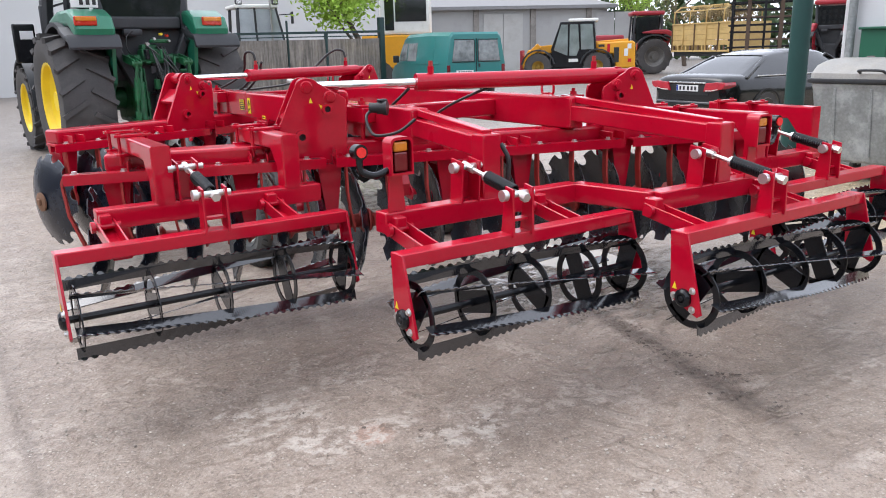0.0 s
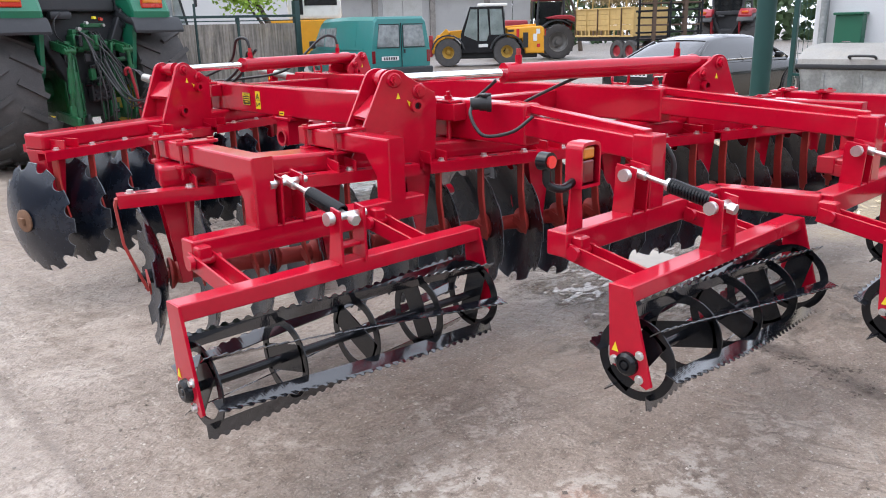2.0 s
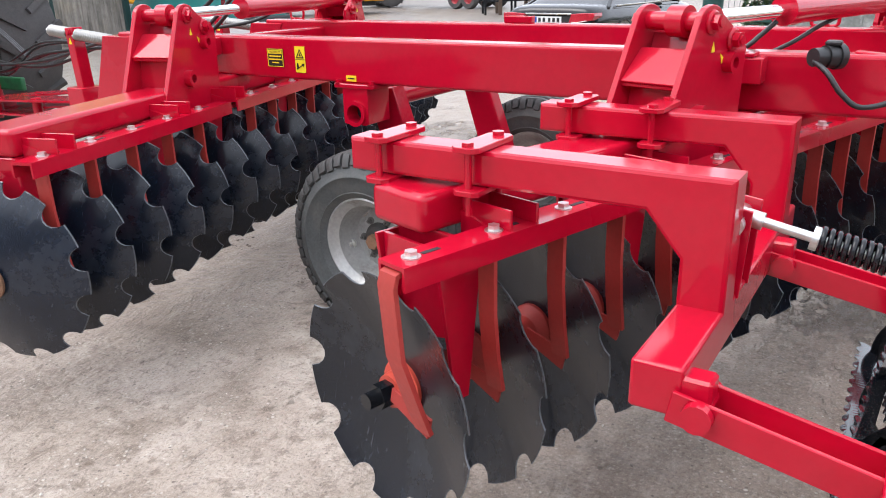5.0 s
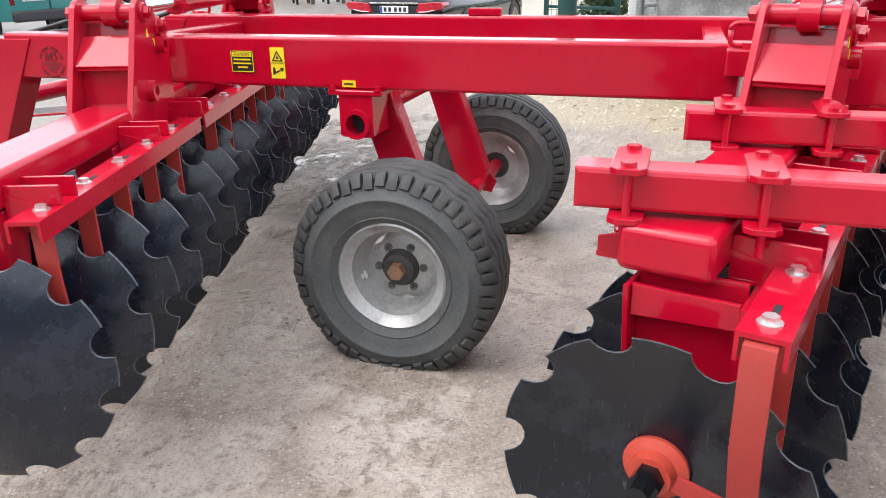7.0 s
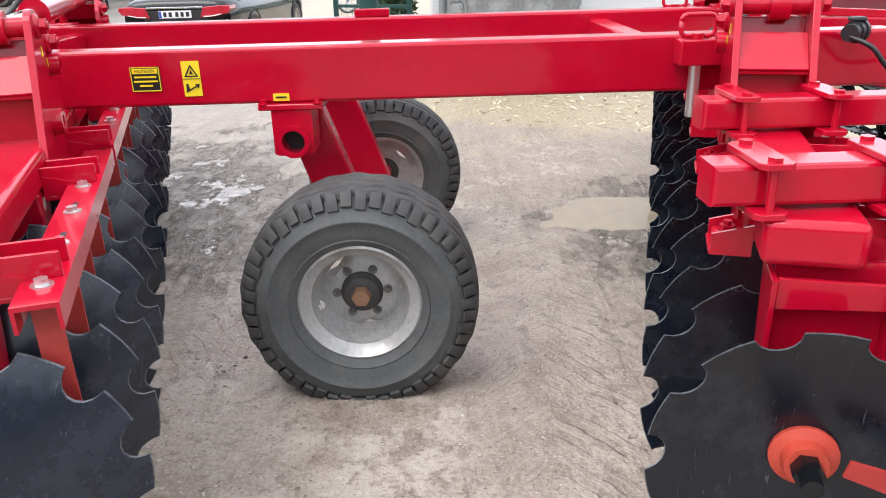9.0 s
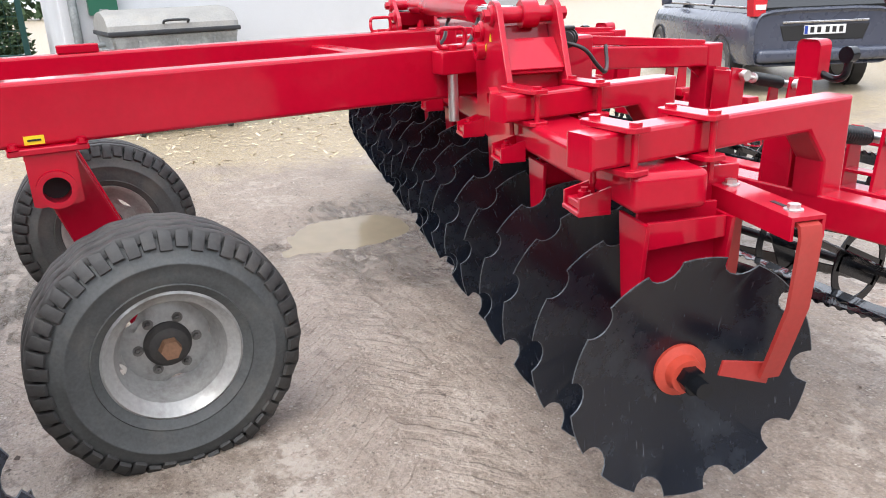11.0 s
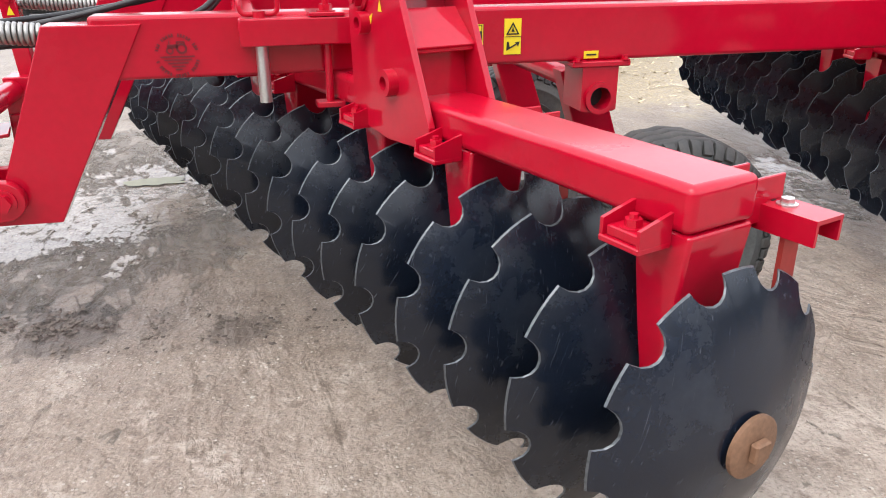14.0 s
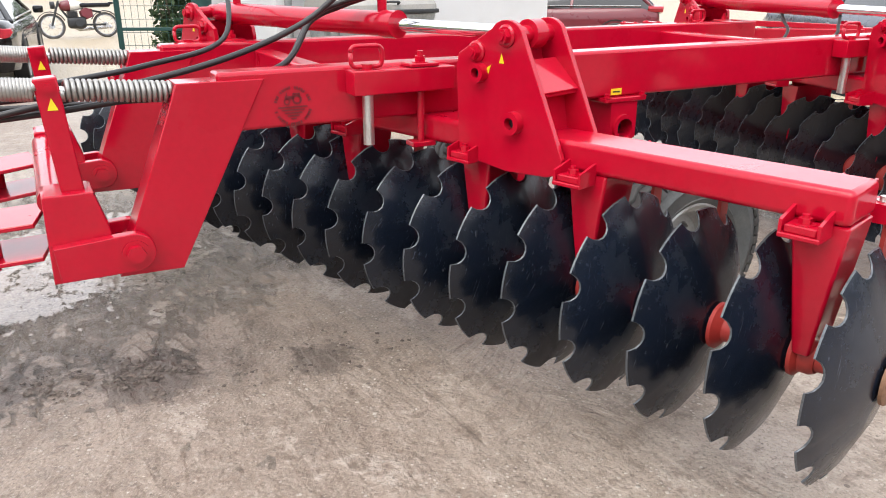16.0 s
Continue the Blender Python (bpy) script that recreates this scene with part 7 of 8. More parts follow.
    pane = material("clear_cab_glass", (0.20, 0.24, 0.23), 0.08, var=0.5, vscale=2.2, bump=0, coat=0.6)
    for q in ([(-0.88, 1.30), (-0.30, 1.05), (-0.30, 2.34), (-0.58, 2.34)], [(-0.22, 1.05), (0.08, 1.05), (0.20, 1.35), (0.12, 2.34), (-0.22, 2.34)], [(0.27, 1.30), (0.82, 1.30), (0.72, 2.34), (0.22, 2.34)]):
        bm = B()
        prism(bm, q, 0.02, at @ pose(0, -1.015, 0) @ side)
        part("cab_window", bm, pane, cab)
    bm = B()
    box(bm, (0.87, -0.55, 1.95), (0.02, 0.7, 0.75), at @ pose(0, 0, 0, 0, 0, 0), 0.004, 1)
    part("rear_window", bm, pane, cab)
    bm = B()
    box(bm, (0.34, -0.55, 2.51), (1.25, 1.0, 0.13), at, 0.05)
    part("cab_roof", smooth(bm), WHITEP, cab)


telehandler(pose(24.1, 25.35, ground_z(24, 25), 0, 0, -44))


def forage_trailer(at):
    """Old box trailer with weathered yellow boards between rusty posts, a caged top with chaff on it, on tandem axles; its long side faces local -y."""
    t = thing("trailer", at, "weathered yellow board-sided farm trailer with a caged top", "trailer")
    L = 3.95
    rustbar = material("rusty_brown_frame", (0.11, 0.065, 0.035), 0.8, var=0.35)
    bm = B()
    box(bm, (0, 0, 0.98), (L, 1.9, 0.20), at, 0.02)
    part("chassis", bm, PLASTIC, t)
    for k in range(4):
        for sy in (-1, 1):
            bm = B()
            box(bm, (0, sy * 1.05, 1.46 + 0.235 * k), (L, 0.04, 0.225), at, 0.01)
            part("side_board", bm, OLDYEL, t)
    for k in range(14):
        bm = B()
        box(bm, (-L / 2 + 0.15 + (L - 0.3) / 13 * k, -1.05, 1.22), (0.10, 0.05, 0.24), at, 0.008)
        part("lower_slat", bm, OLDYEL if k % 2 else rustbar, t)
    bm = B()
    box(bm, (0, -1.08, 1.10), (L, 0.06, 0.08), at, 0.01)
    box(bm, (0, -1.08, 2.30), (L, 0.06, 0.06), at, 0.01)
    part("side_rail", bm, OLDYEL, t)
    for k in range(6):
        bm = B()
        box(bm, (-L / 2 + L / 5 * k, -1.09, 1.70), (0.055, 0.05, 1.22), at, 0.008)
        part("side_post", bm, OLDYEL if k % 2 else rustbar, t)
    for sx in (-1, 1):
        bm = B()
        box(bm, (sx * L / 2, 0, 1.70), (0.06, 2.1, 1.22), at, 0.01)
        part("end_board", bm, OLDYEL, t)
    # cage: arched hoops and rails
    for k in range(4):
        bm = B()
        x = -L / 2 + 0.05 + (L - 0.6) / 3 * k
        pts = [at @ Vector((x, y, z)) for y, z in ((-1.05, 2.3), (-1.02, 2.85), (-0.7, 3.05), (0.7, 3.05), (1.02, 2.85), (1.05, 2.3))]
        sweep(bm, pts, 0.035, 6)
        part("cage_hoop", bm, OLDYEL, t)
    bm = B()
    for y, z in ((-1.03, 2.85), (1.03, 2.85), (-0.7, 3.06), (0.7, 3.06)):
        beam(bm, at @ Vector((-L / 2, y, z)), at @ Vector((L / 2 - 0.5, y, z)), 0.05, 0.05, 0.008)
    part("cage_rail", bm, OLDYEL, t)
    r = random.Random(31)
    bm = B()
    for k in range(1100):
        x, y = r.uniform(-L / 2 + 0.1, L / 2 - 0.5), r.uniform(-0.98, 0.98)
        z = 2.35 + (0.55 + 0.18 * noise.noise(Vector((x * 2, y * 2, 5)))) * r.random() ** 0.5
        e = Euler((r.uniform(0, 6.28), r.uniform(0, 6.28), r.uniform(0, 6.28))).to_matrix()
        q = r.uniform(0.08, 0.16)
        bm.faces.new([bm.verts.new(at @ (Vector((x, y, z)) + e @ Vector(p))) for p in ((-q, -0.012, 0), (q, -0.02, 0), (q, 0.02, 0), (-q, 0.012, 0))])
    tagged(part("chaff", bm, island_material("dry_brown_chaff", (0.10, 0.07, 0.03), (0.42, 0.33, 0.17), 0.9), t, "dry brown chaff heaped in the cage"), kind="stuff")
    for x in (0.95, 1.75):
        for sy in (-1, 1):
            wa = at @ pose(x, sy * 0.95, 0.46, 0, 0, 90 if sy > 0 else -90)
            bm = B()
            lathe(bm, [(0.25, -0.14), (0.42, -0.15), (0.46, -0.08), (0.46, 0.08), (0.42, 0.15), (0.25, 0.14)], 28, wa, shut=True)
            w = part("tyre", smooth(bm, 40), TYREDK, t)
            bm = B()
            lathe(bm, [(0.03, 0.05), (0.2, 0.05), (0.26, 0.12), (0.26, -0.1), (0.03, -0.1)], 20, wa)
            part("rim", smooth(bm, 40), TRRED, w)


forage_trailer(pose(30.4, 22.6, ground_z(30, 23), 0, 0, -103))


def crate_stack(at):
    """A tall dark steel rack of slatted frames."""
    t = thing("steel_rack", at, "tall dark steel rack with stacked slatted frames", "rack")
    brown = material("weathered_brown_slat", (0.085, 0.055, 0.038), 0.85, var=0.35)
    for i in range(5):
        for sy in (-1, 1):
            bm = B()
            box(bm, (-1.1 + 0.55 * i, sy * 0.6, 1.5), (0.13 if i % 2 else 0.08, 0.10, 3.0), at, 0.01)
            part("upright", bm, brown if i % 2 else BLACK, t)
    for k in range(10):
        for sy in (-1, 1):
            bm = B()
            box(bm, (0, sy * 0.62, 0.5 + 0.26 * k), (2.4, 0.05, 0.06), at @ pose(0, 0, 0, 0, (k % 3 - 1) * 0.8, 0), 0.01)
            part("slat", bm, BLACK if (k + sy) % 3 else brown, t)
    bm = B()
    box(bm, (0, 0, 3.05), (2.6, 1.5, 0.06), at, 0.01)
    part("top_frame", bm, brown, t)


crate_stack(pose(25.9, 17.35, ground_z(25, 17), 0, 0, -56))


def crane_truck(at):
    t = thing("truck", at, "white-cabbed truck on a yellow chassis behind the fence", "truck")
    bm = B()
    box(bm, (0.12, 0, 2.95), (1.9, 1.6, 1.9), at, 0.12)
    cab = part("cab", smooth(bm, 30), WHITEP, t)
    bm = B()
    box(bm, (0.35, -0.81, 2.98), (1.15, 0.03, 1.0), at, 0.06)
    box(bm, (-0.45, -0.81, 2.85), (0.34, 0.03, 1.35), at, 0.03)
    box(bm, (-0.84, 0, 2.95), (0.03, 1.1, 1.0), at, 0.02)
    part("cab_window", bm, GLASSDK, cab)
    bm = B()
    box(bm, (0.3, 0, 1.4), (3.6, 1.8, 1.2), at, 0.05)
    part("chassis", bm, YEL, t)
    bm = B()
    for x in (-0.9, 1.5):
        for sy in (-1, 1):
            cyl(bm, (x, sy * 0.6, 0.55), (x, sy * 0.95, 0.55), 0.55, 24, m=at)
    part("wheels", bm, TYREDK, t)


crane_truck(pose(15.6, 25.8, ground_z(15, 26), 0, 0, -35))


def motorcycle(at):
    """An old standard motorcycle on its stand; it faces local +x."""
    t = thing("motorcycle", at, "old motorcycle with a pale tank parked on gravel", "motorcycle")
    for x in (-0.62, 0.66):
        wa = at @ pose(x, 0, 0.31, 0, 0, 90)
        bm = B()
        lathe(bm, [(0.255, -0.04), (0.295, -0.045), (0.315, 0.0), (0.295, 0.045), (0.255, 0.04)], 32, wa, shut=True)
        w = part("tyre", smooth(bm, 40), TYREDK, t)
        bm = B()
        lathe(bm, [(0.235, -0.03), (0.258, -0.03), (0.258, 0.03), (0.235, 0.03)], 32, wa, shut=True)
        cyl(bm, (-0.06, 0, 0), (0.06, 0, 0), 0.07, 16, m=wa)
        for i in range(12):
            a = math.pi * 2 * i / 12
            cyl(bm, (0.02, 0.05 * math.cos(a), 0.05 * math.sin(a)), (0, 0.24 * math.cos(a + 0.2), 0.24 * math.sin(a + 0.2)), 0.004, 4, m=wa)
        part("spoked_rim", bm, SILVER, w)
        bm = B()
        for i in range(6):
            a0, a1 = radians(25 + 22 * i), radians(47 + 22 * i)
            prism(bm, [(d * math.cos(a), d * math.sin(a)) for a, d in ((a0, 0.36), (a1, 0.36), (a1, 0.345), (a0, 0.345))], 0.12, at @ Matrix(((1, 0, 0, x), (0, 0, -1, 0), (0, 1, 0, 0.31), (0, 0, 0, 1))))
        part("mudguard", smooth(bm, 40), PLASTIC, t)
    bm = B()
    for sy in (-0.07, 0.07):
        beam(bm, at @ Vector((0.66, sy, 0.31)), at @ Vector((0.42, sy, 0.92)), 0.04, 0.04, 0.015)
    sweep(bm, [at @ Vector(p) for p in ((0.36, -0.34, 1.02), (0.44, -0.2, 1.04), (0.46, 0, 0.98), (0.44, 0.2, 1.04), (0.36, 0.34, 1.02))], 0.015, 8)
    cyl(bm, (0.52, 0, 0.82), (0.62, 0, 0.82), 0.09, 20, m=at)
    part("fork", bm, PLASTIC, t)
    bm = B()
    lathe(bm, [(0.01, -0.30), (0.07, -0.28), (0.115, -0.16), (0.135, 0.0), (0.135, 0.12), (0.10, 0.22), (0.01, 0.26)], 20, at @ pose(0.16, 0, 0.80))
    tank = part("tank", smooth(bm, 60), WHITEP, t, "pale fuel tank")
    bm = B()
    lathe(bm, [(0.139, 0.02), (0.139, 0.12), (0.106, 0.22), (0.03, 0.265)], 20, at @ pose(0.16, 0, 0.80))
    part("tank_panel", smooth(bm, 60), MAROON, tank, "dull maroon tank panel")
    bm = B()
    box(bm, (-0.42, 0, 0.80), (0.74, 0.26, 0.10), at, 0.04, 3)
    box(bm, (-0.80, 0, 0.84), (0.14, 0.22, 0.05), at, 0.02, 2)
    part("seat", smooth(bm, 50), BLACK, t)
    bm = B()
    box(bm, (0.06, 0, 0.38), (0.44, 0.28, 0.28), at, 0.08, 3)
    cyl(bm, (0.02, -0.17, 0.36), (0.02, 0.17, 0.36), 0.10, 20, m=at)
    for k in range(6):
        box(bm, (0.14, 0, 0.52 + 0.026 * k), (0.24, 0.24, 0.012), at @ pose(0, 0, 0, 0, 0, 0), 0.003, 1)
    part("engine", smooth(bm, 50), PLASTIC, t, "dark engine block with cooling fins")
    bm = B()
    sweep(bm, [at @ Vector(p) for p in ((0.2, -0.16, 0.34), (0.0, -0.18, 0.22), (-0.8, -0.18, 0.27))], 0.045, 10)
    part("exhaust_pipe", bm, SILVER, t)
    for sy in (-0.11, 0.11):
        bm = B()
        prism(bm, [(-0.34, 0.52), (-0.20, 0.46), (-0.06, 0.54), (-0.04, 0.66), (-0.16, 0.74), (-0.32, 0.70)], 0.04, at @ pose(0, sy, 0) @ Matrix(((1, 0, 0, 0), (0, 0, -1, 0), (0, 1, 0, 0), (0, 0, 0, 1))), 0.01)
        part("side_panel", bm, MAROON, t)
    bm = B()
    beam(bm, at @ Vector((0.45, 0, 0.85)), at @ Vector((-0.55, 0, 0.62)), 0.05, 0.05, 0.01)
    beam(bm, at @ Vector((0.4, 0, 0.75)), at @ Vector((0.1, 0, 0.25)), 0.05, 0.05, 0.01)
    beam(bm, at @ Vector((-0.62, 0.09, 0.31)), at @ Vector((0.05, 0.09, 0.32)), 0.03, 0.05, 0.01)
    part("frame", bm, PLASTIC, t)


motorcycle(pose(21.9, 7.05, 0.0, 7, 0, 95))


def parked_cab(at):
    """Pale tractor cab whose top shows over the fence; it faces local +x."""
    t = thing("old_tractor", at, "pale old tractor whose cab shows over the fence", "tractor")
    bm = B()
    box(bm, (0.4, 0, 1.0), (2.8, 1.0, 1.1), at, 0.08)
    part("body", smooth(bm), PLASTIC, t)
    bm = B()
    box(bm, (-0.05, 0, 3.0), (1.5, 1.5, 0.12), at, 0.05)
    roof = part("roof", smooth(bm), WHITEP, t)
    for x in (-0.62, 0.60):
        bm = B()
        box(bm, (x, -0.70, 3.14), (0.22, 0.14, 0.18), at, 0.03)
        lamp = part("work_lamp", smooth(bm), PLASTIC, roof)
        bm = B()
        box(bm, (x, -0.775, 3.14), (0.16, 0.012, 0.12), at, 0.004, 1)
        part("lens", bm, SILVER, lamp)
    for sy in (-1, 1):
        for x0, x1, w in ((-0.72, -0.66, 0.10), (-0.08, -0.10, 0.05), (0.92, 0.62, 0.09)):
            bm = B()
            beam(bm, at @ Vector((x0, sy * 0.72, 1.5)), at @ Vector((x1, sy * 0.66, 2.95)), w, 0.07, 0.01)
            part("cab_post", bm, PLASTIC, t)
        bm = B()
        cyl(bm, (-0.5, sy * 0.95, 0.75), (-0.5, sy * 0.55, 0.75), 0.75, 24, m=at)
        part("wheel", smooth(bm), TYREDK, t)
        bm = B()
        beam(bm, at @ Vector((-0.72, sy * 0.73, 1.62)), at @ Vector((0.92, sy * 0.73, 1.62)), 0.06, 0.10, 0.01)
        part("cab_sill", bm, PLASTIC, t)
    # sky reflection in the windows is painted as a pale mottled base colour
    pale = material("pale_painted_reflection_glass", (0.36, 0.39, 0.41), 0.08, var=0.3, vscale=2, bump=0)
    for q in ([(-0.66, 1.66), (-0.12, 1.66), (-0.14, 2.90), (-0.62, 2.90)], [(-0.04, 1.66), (0.86, 1.66), (0.58, 2.90), (-0.06, 2.90)]):
        bm = B()
        prism(bm, q, 0.012, at @ Matrix(((1, 0, 0, 0), (0, 0, -1, -0.69), (0, 1, 0, 0), (0, 0, 0, 1))))
        part("side_window", bm, pale, t)
    bm = B()
    box(bm, (1.12, -0.86, 2.62), (0.06, 0.20, 0.40), at, 0.03)
    beam(bm, at @ Vector((0.72, -0.70, 2.72)), at @ Vector((1.12, -0.84, 2.74)), 0.03, 0.03, 0.005)
    part("mirror", smooth(bm, 30), PLASTIC, t)
    bm = B()
    cyl(bm, (0.42, -0.80, 1.5), (0.40, -0.80, 3.5), 0.035, 12, m=at)
    part("exhaust_stack", smooth(bm), SPRING_GREY, t)


parked_cab(pose(9.85, 26.2, ground_z(9, 26), 0, 0, -8))

# ---- buildings, walls, fences, bin, trees ----
WALLWHITE = material("white_render_wall", (0.58, 0.59, 0.60), 0.85, var=0.05, vscale=1.0, fine=60, bump=0.1, dirt=(0.46, 0.46, 0.45), dirt_amt=0.3, dirt_scale=0.8)
WALLGREY = material("grey_panel_wall", (0.36, 0.36, 0.35), 0.8, var=0.12, vscale=0.6, dirt=(0.2, 0.19, 0.18), dirt_amt=0.4, dirt_scale=0.7)
WALLPALE = material("pale_grey_door_sheet", (0.44, 0.44, 0.42), 0.75, var=0.12, vscale=0.8, dirt=(0.25, 0.22, 0.18), dirt_amt=0.4, dirt_scale=1.2)
def reed_material():
    """Grey weathered stalks side by side: tone and relief that run upright."""
    m = material("weathered_reed_mat", (0.205, 0.185, 0.16), 0.9, var=0.22, vscale=1.3, fine=10, bump=0, dirt=(0.30, 0.25, 0.16), dirt_amt=0.5, dirt_scale=1.6)
    n, l = m.node_tree.nodes, m.node_tree.links
    b = n["Principled BSDF"]
    tc, mp, q = n.new("ShaderNodeTexCoord"), n.new("ShaderNodeMapping"), n.new("ShaderNodeTexNoise")
    mp.inputs["Scale"].default_value = (14, 14, 0.8)
    q.inputs["Scale"].default_value, q.inputs["Detail"].default_value, q.inputs["Roughness"].default_value = 1.0, 6, 0.7
    l.new(tc.outputs["Object"], mp.inputs["Vector"])
    l.new(mp.outputs[0], q.inputs["Vector"])
    r = n.new("ShaderNodeMapRange")
    r.inputs["From Min"].default_value, r.inputs["From Max"].default_value = 0.32, 0.68
    r.inputs["To Min"].default_value, r.inputs["To Max"].default_value = 0.42, 1.45
    l.new(q.outputs["Fac"], r.inputs["Value"])
    v = n.new("ShaderNodeVectorMath")
    v.operation = 'SCALE'
    l.new(b.inputs["Base Color"].links[0].from_socket, v.inputs[0])
    l.new(r.outputs[0], v.inputs["Scale"])
    l.new(v.outputs[0], b.inputs["Base Color"])
    bp = n.new("ShaderNodeBump")
    bp.inputs["Strength"].default_value, bp.inputs["Distance"].default_value = 0.8, 0.02
    l.new(q.outputs["Fac"], bp.inputs["Height"])
    l.new(bp.outputs[0], b.inputs["Normal"])
    return m


REED = reed_material()
CONC = material("weathered_concrete_panel", (0.24, 0.225, 0.205), 0.9, var=0.35, vscale=1.5, fine=14, bump=0.3, dirt=(0.10, 0.09, 0.08), dirt_amt=0.7, dirt_scale=2.5)
FENCEGREEN = material("blackish_green_post_paint", (0.010, 0.035, 0.033), 0.5, var=0.15)
POSTGREEN = material("dark_green_post_paint", (0.008, 0.052, 0.046), 0.45, var=0.1)
GALV = material("galvanised_bin_steel", (0.27, 0.29, 0.29), 0.5, metal=0.35, var=0.3, vscale=4, fine=30, dirt=(0.56, 0.58, 0.58), dirt_amt=0.9, dirt_scale=4)
LIDGREY = material("grey_bin_lid", (0.29, 0.285, 0.265), 0.55, var=0.18, dirt=(0.40, 0.37, 0.31), dirt_amt=0.6)
BOXGREEN = material("green_mailbox_paint", (0.012, 0.10, 0.055), 0.4, var=0.06)
ROOFM = material("grey_fibre_roof", (0.22, 0.22, 0.22), 0.9, var=0.15)
BARK = material("bark", (0.10, 0.075, 0.055), 0.95, var=0.35, vscale=6, bump=0.6, bdist=0.03)
LEAF = material("spring_leaves", (0.30, 0.46, 0.05), 0.6, var=0.35, vscale=3)
OLIVELEAF = material("olive_spring_leaves", (0.16, 0.17, 0.06), 0.7, var=0.4, vscale=3)
HEDGE = material("dark_bush_leaves", (0.04, 0.075, 0.025), 0.7, var=0.4, vscale=5)


def house():
    """White house wall beside the bin, a downpipe at its corner, its flank and roof closing it."""
    h = thing("house", pose(11.7, 3.25, 0), "white rendered house wall with a grey downpipe", "house")
    bm = B()
    box(bm, (11.7, 3.25, 1.6), (4.0, 4.30, 3.2), None, 0.02)
    part("wall", bm, WALLWHITE, h)
    bm = B()
    box(bm, (11.7, 3.25, 3.3), (4.6, 4.9, 0.2), None, 0.03)
    part("roof", bm, ROOFM, h)
    bm = B()
    cyl(bm, (9.62, 5.25, 0.1), (9.62, 5.25, 3.2), 0.05, 14)
    part("downpipe", smooth(bm), GALV, h, "grey downpipe")
    bm = B()
    box(bm, (9.68, 3.25, 0.15), (0.06, 4.34, 0.3), None, 0.01)
    part("plinth", bm, WALLGREY, h)


house()


def mailbox(x, y, z):
    m = thing("mailbox", pose(x, y, z), "dark green metal mailbox on the white wall", "mailbox")
    bm = B()
    box(bm, (x, y, z), (0.14, 0.32, 0.38), None, 0.012)
    part("body", smooth(bm), BOXGREEN, m)
    bm = B()
    box(bm, (x - 0.015, y, z + 0.20), (0.19, 0.35, 0.03), pose(0, 0, 0), 0.008)
    part("lid", bm, BOXGREEN, m)
    bm = B()
    box(bm, (x - 0.072, y, z - 0.13), (0.004, 0.10, 0.012), None, 0)
    part("lock_plate", bm, SILVER, m)


mailbox(9.62, 4.93, 1.50)


def waste_bin(at):
    """Large galvanised waste container: ribbed tapered tub, domed lid with handle, trunnions, castors. Its front faces local -x."""
    t = thing("waste_container", at, "galvanised four-wheeled waste container with a grey domed lid", "waste container")
    bm = B()
    rows = []
    for z, dx, dy in ((0.22, 0.40, 0.58), (0.30, 0.42, 0.60), (1.05, 0.52, 0.67), (1.12, 0.54, 0.69)):
        rows.append([at @ Vector((sx * dx, sy * dy, z)) for sx, sy in ((-1, -1), (1, -1), (1, 1), (-1, 1))])
    loft(bm, rows)
    es = [e for e in bm.edges]
    bmesh.ops.bevel(bm, geom=es, offset=0.025, segments=2, affect='EDGES')
    tub = part("tub", smooth(bm, 30), GALV, t)
    bm = B()
    box(bm, (0, 0, 1.13), (1.12, 1.42, 0.05), at, 0.012)
    part("rim_rail", smooth(bm), PLASTIC, tub)
    bm = B()
    rows = []
    for y in (-0.70, -0.64, 0.64, 0.70):
        k = 0.92 if abs(y) > 0.65 else 1.0
        rows.append([at @ Vector((0.55 * c * k, y, 1.15 + 0.22 * s * k)) for c, s in ((-1.0, 0.0), (-0.98, 0.28), (-0.75, 0.72), (-0.35, 0.95), (0.1, 1.0), (0.6, 0.85), (0.95, 0.4), (1.0, 0.0))])
    loft(bm, rows)
    lid = part("lid", smooth(bm, 30), LIDGREY, t, "grey domed lid")
    bm = B()
    sweep(bm, curve_points([at @ Vector(p) for p in ((-0.54, -0.13, 1.22), (-0.60, -0.12, 1.245), (-0.60, 0.0, 1.25), (-0.60, 0.12, 1.245), (-0.54, 0.13, 1.22))], 6), 0.014, 8)
    part("lid_handle", bm, PLASTIC, lid)
    for sy in (-1, 1):
        bm = B()
        cyl(bm, (0.1, sy * 0.66, 1.0), (0.1, sy * 0.80, 1.0), 0.03, 14, m=at)
        cyl(bm, (0.1, sy * 0.78, 1.0), (0.1, sy * 0.81, 1.0), 0.045, 14, m=at)
        box(bm, (-0.15, sy * 0.70, 0.95), (0.3, 0.05, 0.06), at, 0.01)
        part("trunnion", smooth(bm), GALV, tub)
        for sx in (-1, 1):
            bm = B()
            cyl(bm, (sx * 0.36, sy * 0.5 - 0.025, 0.10), (sx * 0.36, sy * 0.5 + 0.025, 0.10), 0.10, 20, m=at)
            w = part("castor_wheel", smooth(bm), RUBBER, t)
            bm = B()
            for o in (-0.035, 0.035):
                box(bm, (sx * 0.36, sy * 0.5 + o, 0.16), (0.06, 0.006, 0.14), at, 0)
            box(bm, (sx * 0.36, sy * 0.5, 0.228), (0.12, 0.12, 0.02), at, 0.004, 1)
            part("castor_fork", bm, ZINC, w)
    for k in range(3):
        bm = B()
        beam(bm, at @ Vector((-0.43, -0.4 + 0.4 * k, 0.3)), at @ Vector((-0.525, -0.4 + 0.4 * k, 1.05)), 0.03, 0.012, 0.004, 1, up=(1, 0, 0))
        part("rib", bm, GALV, tub)


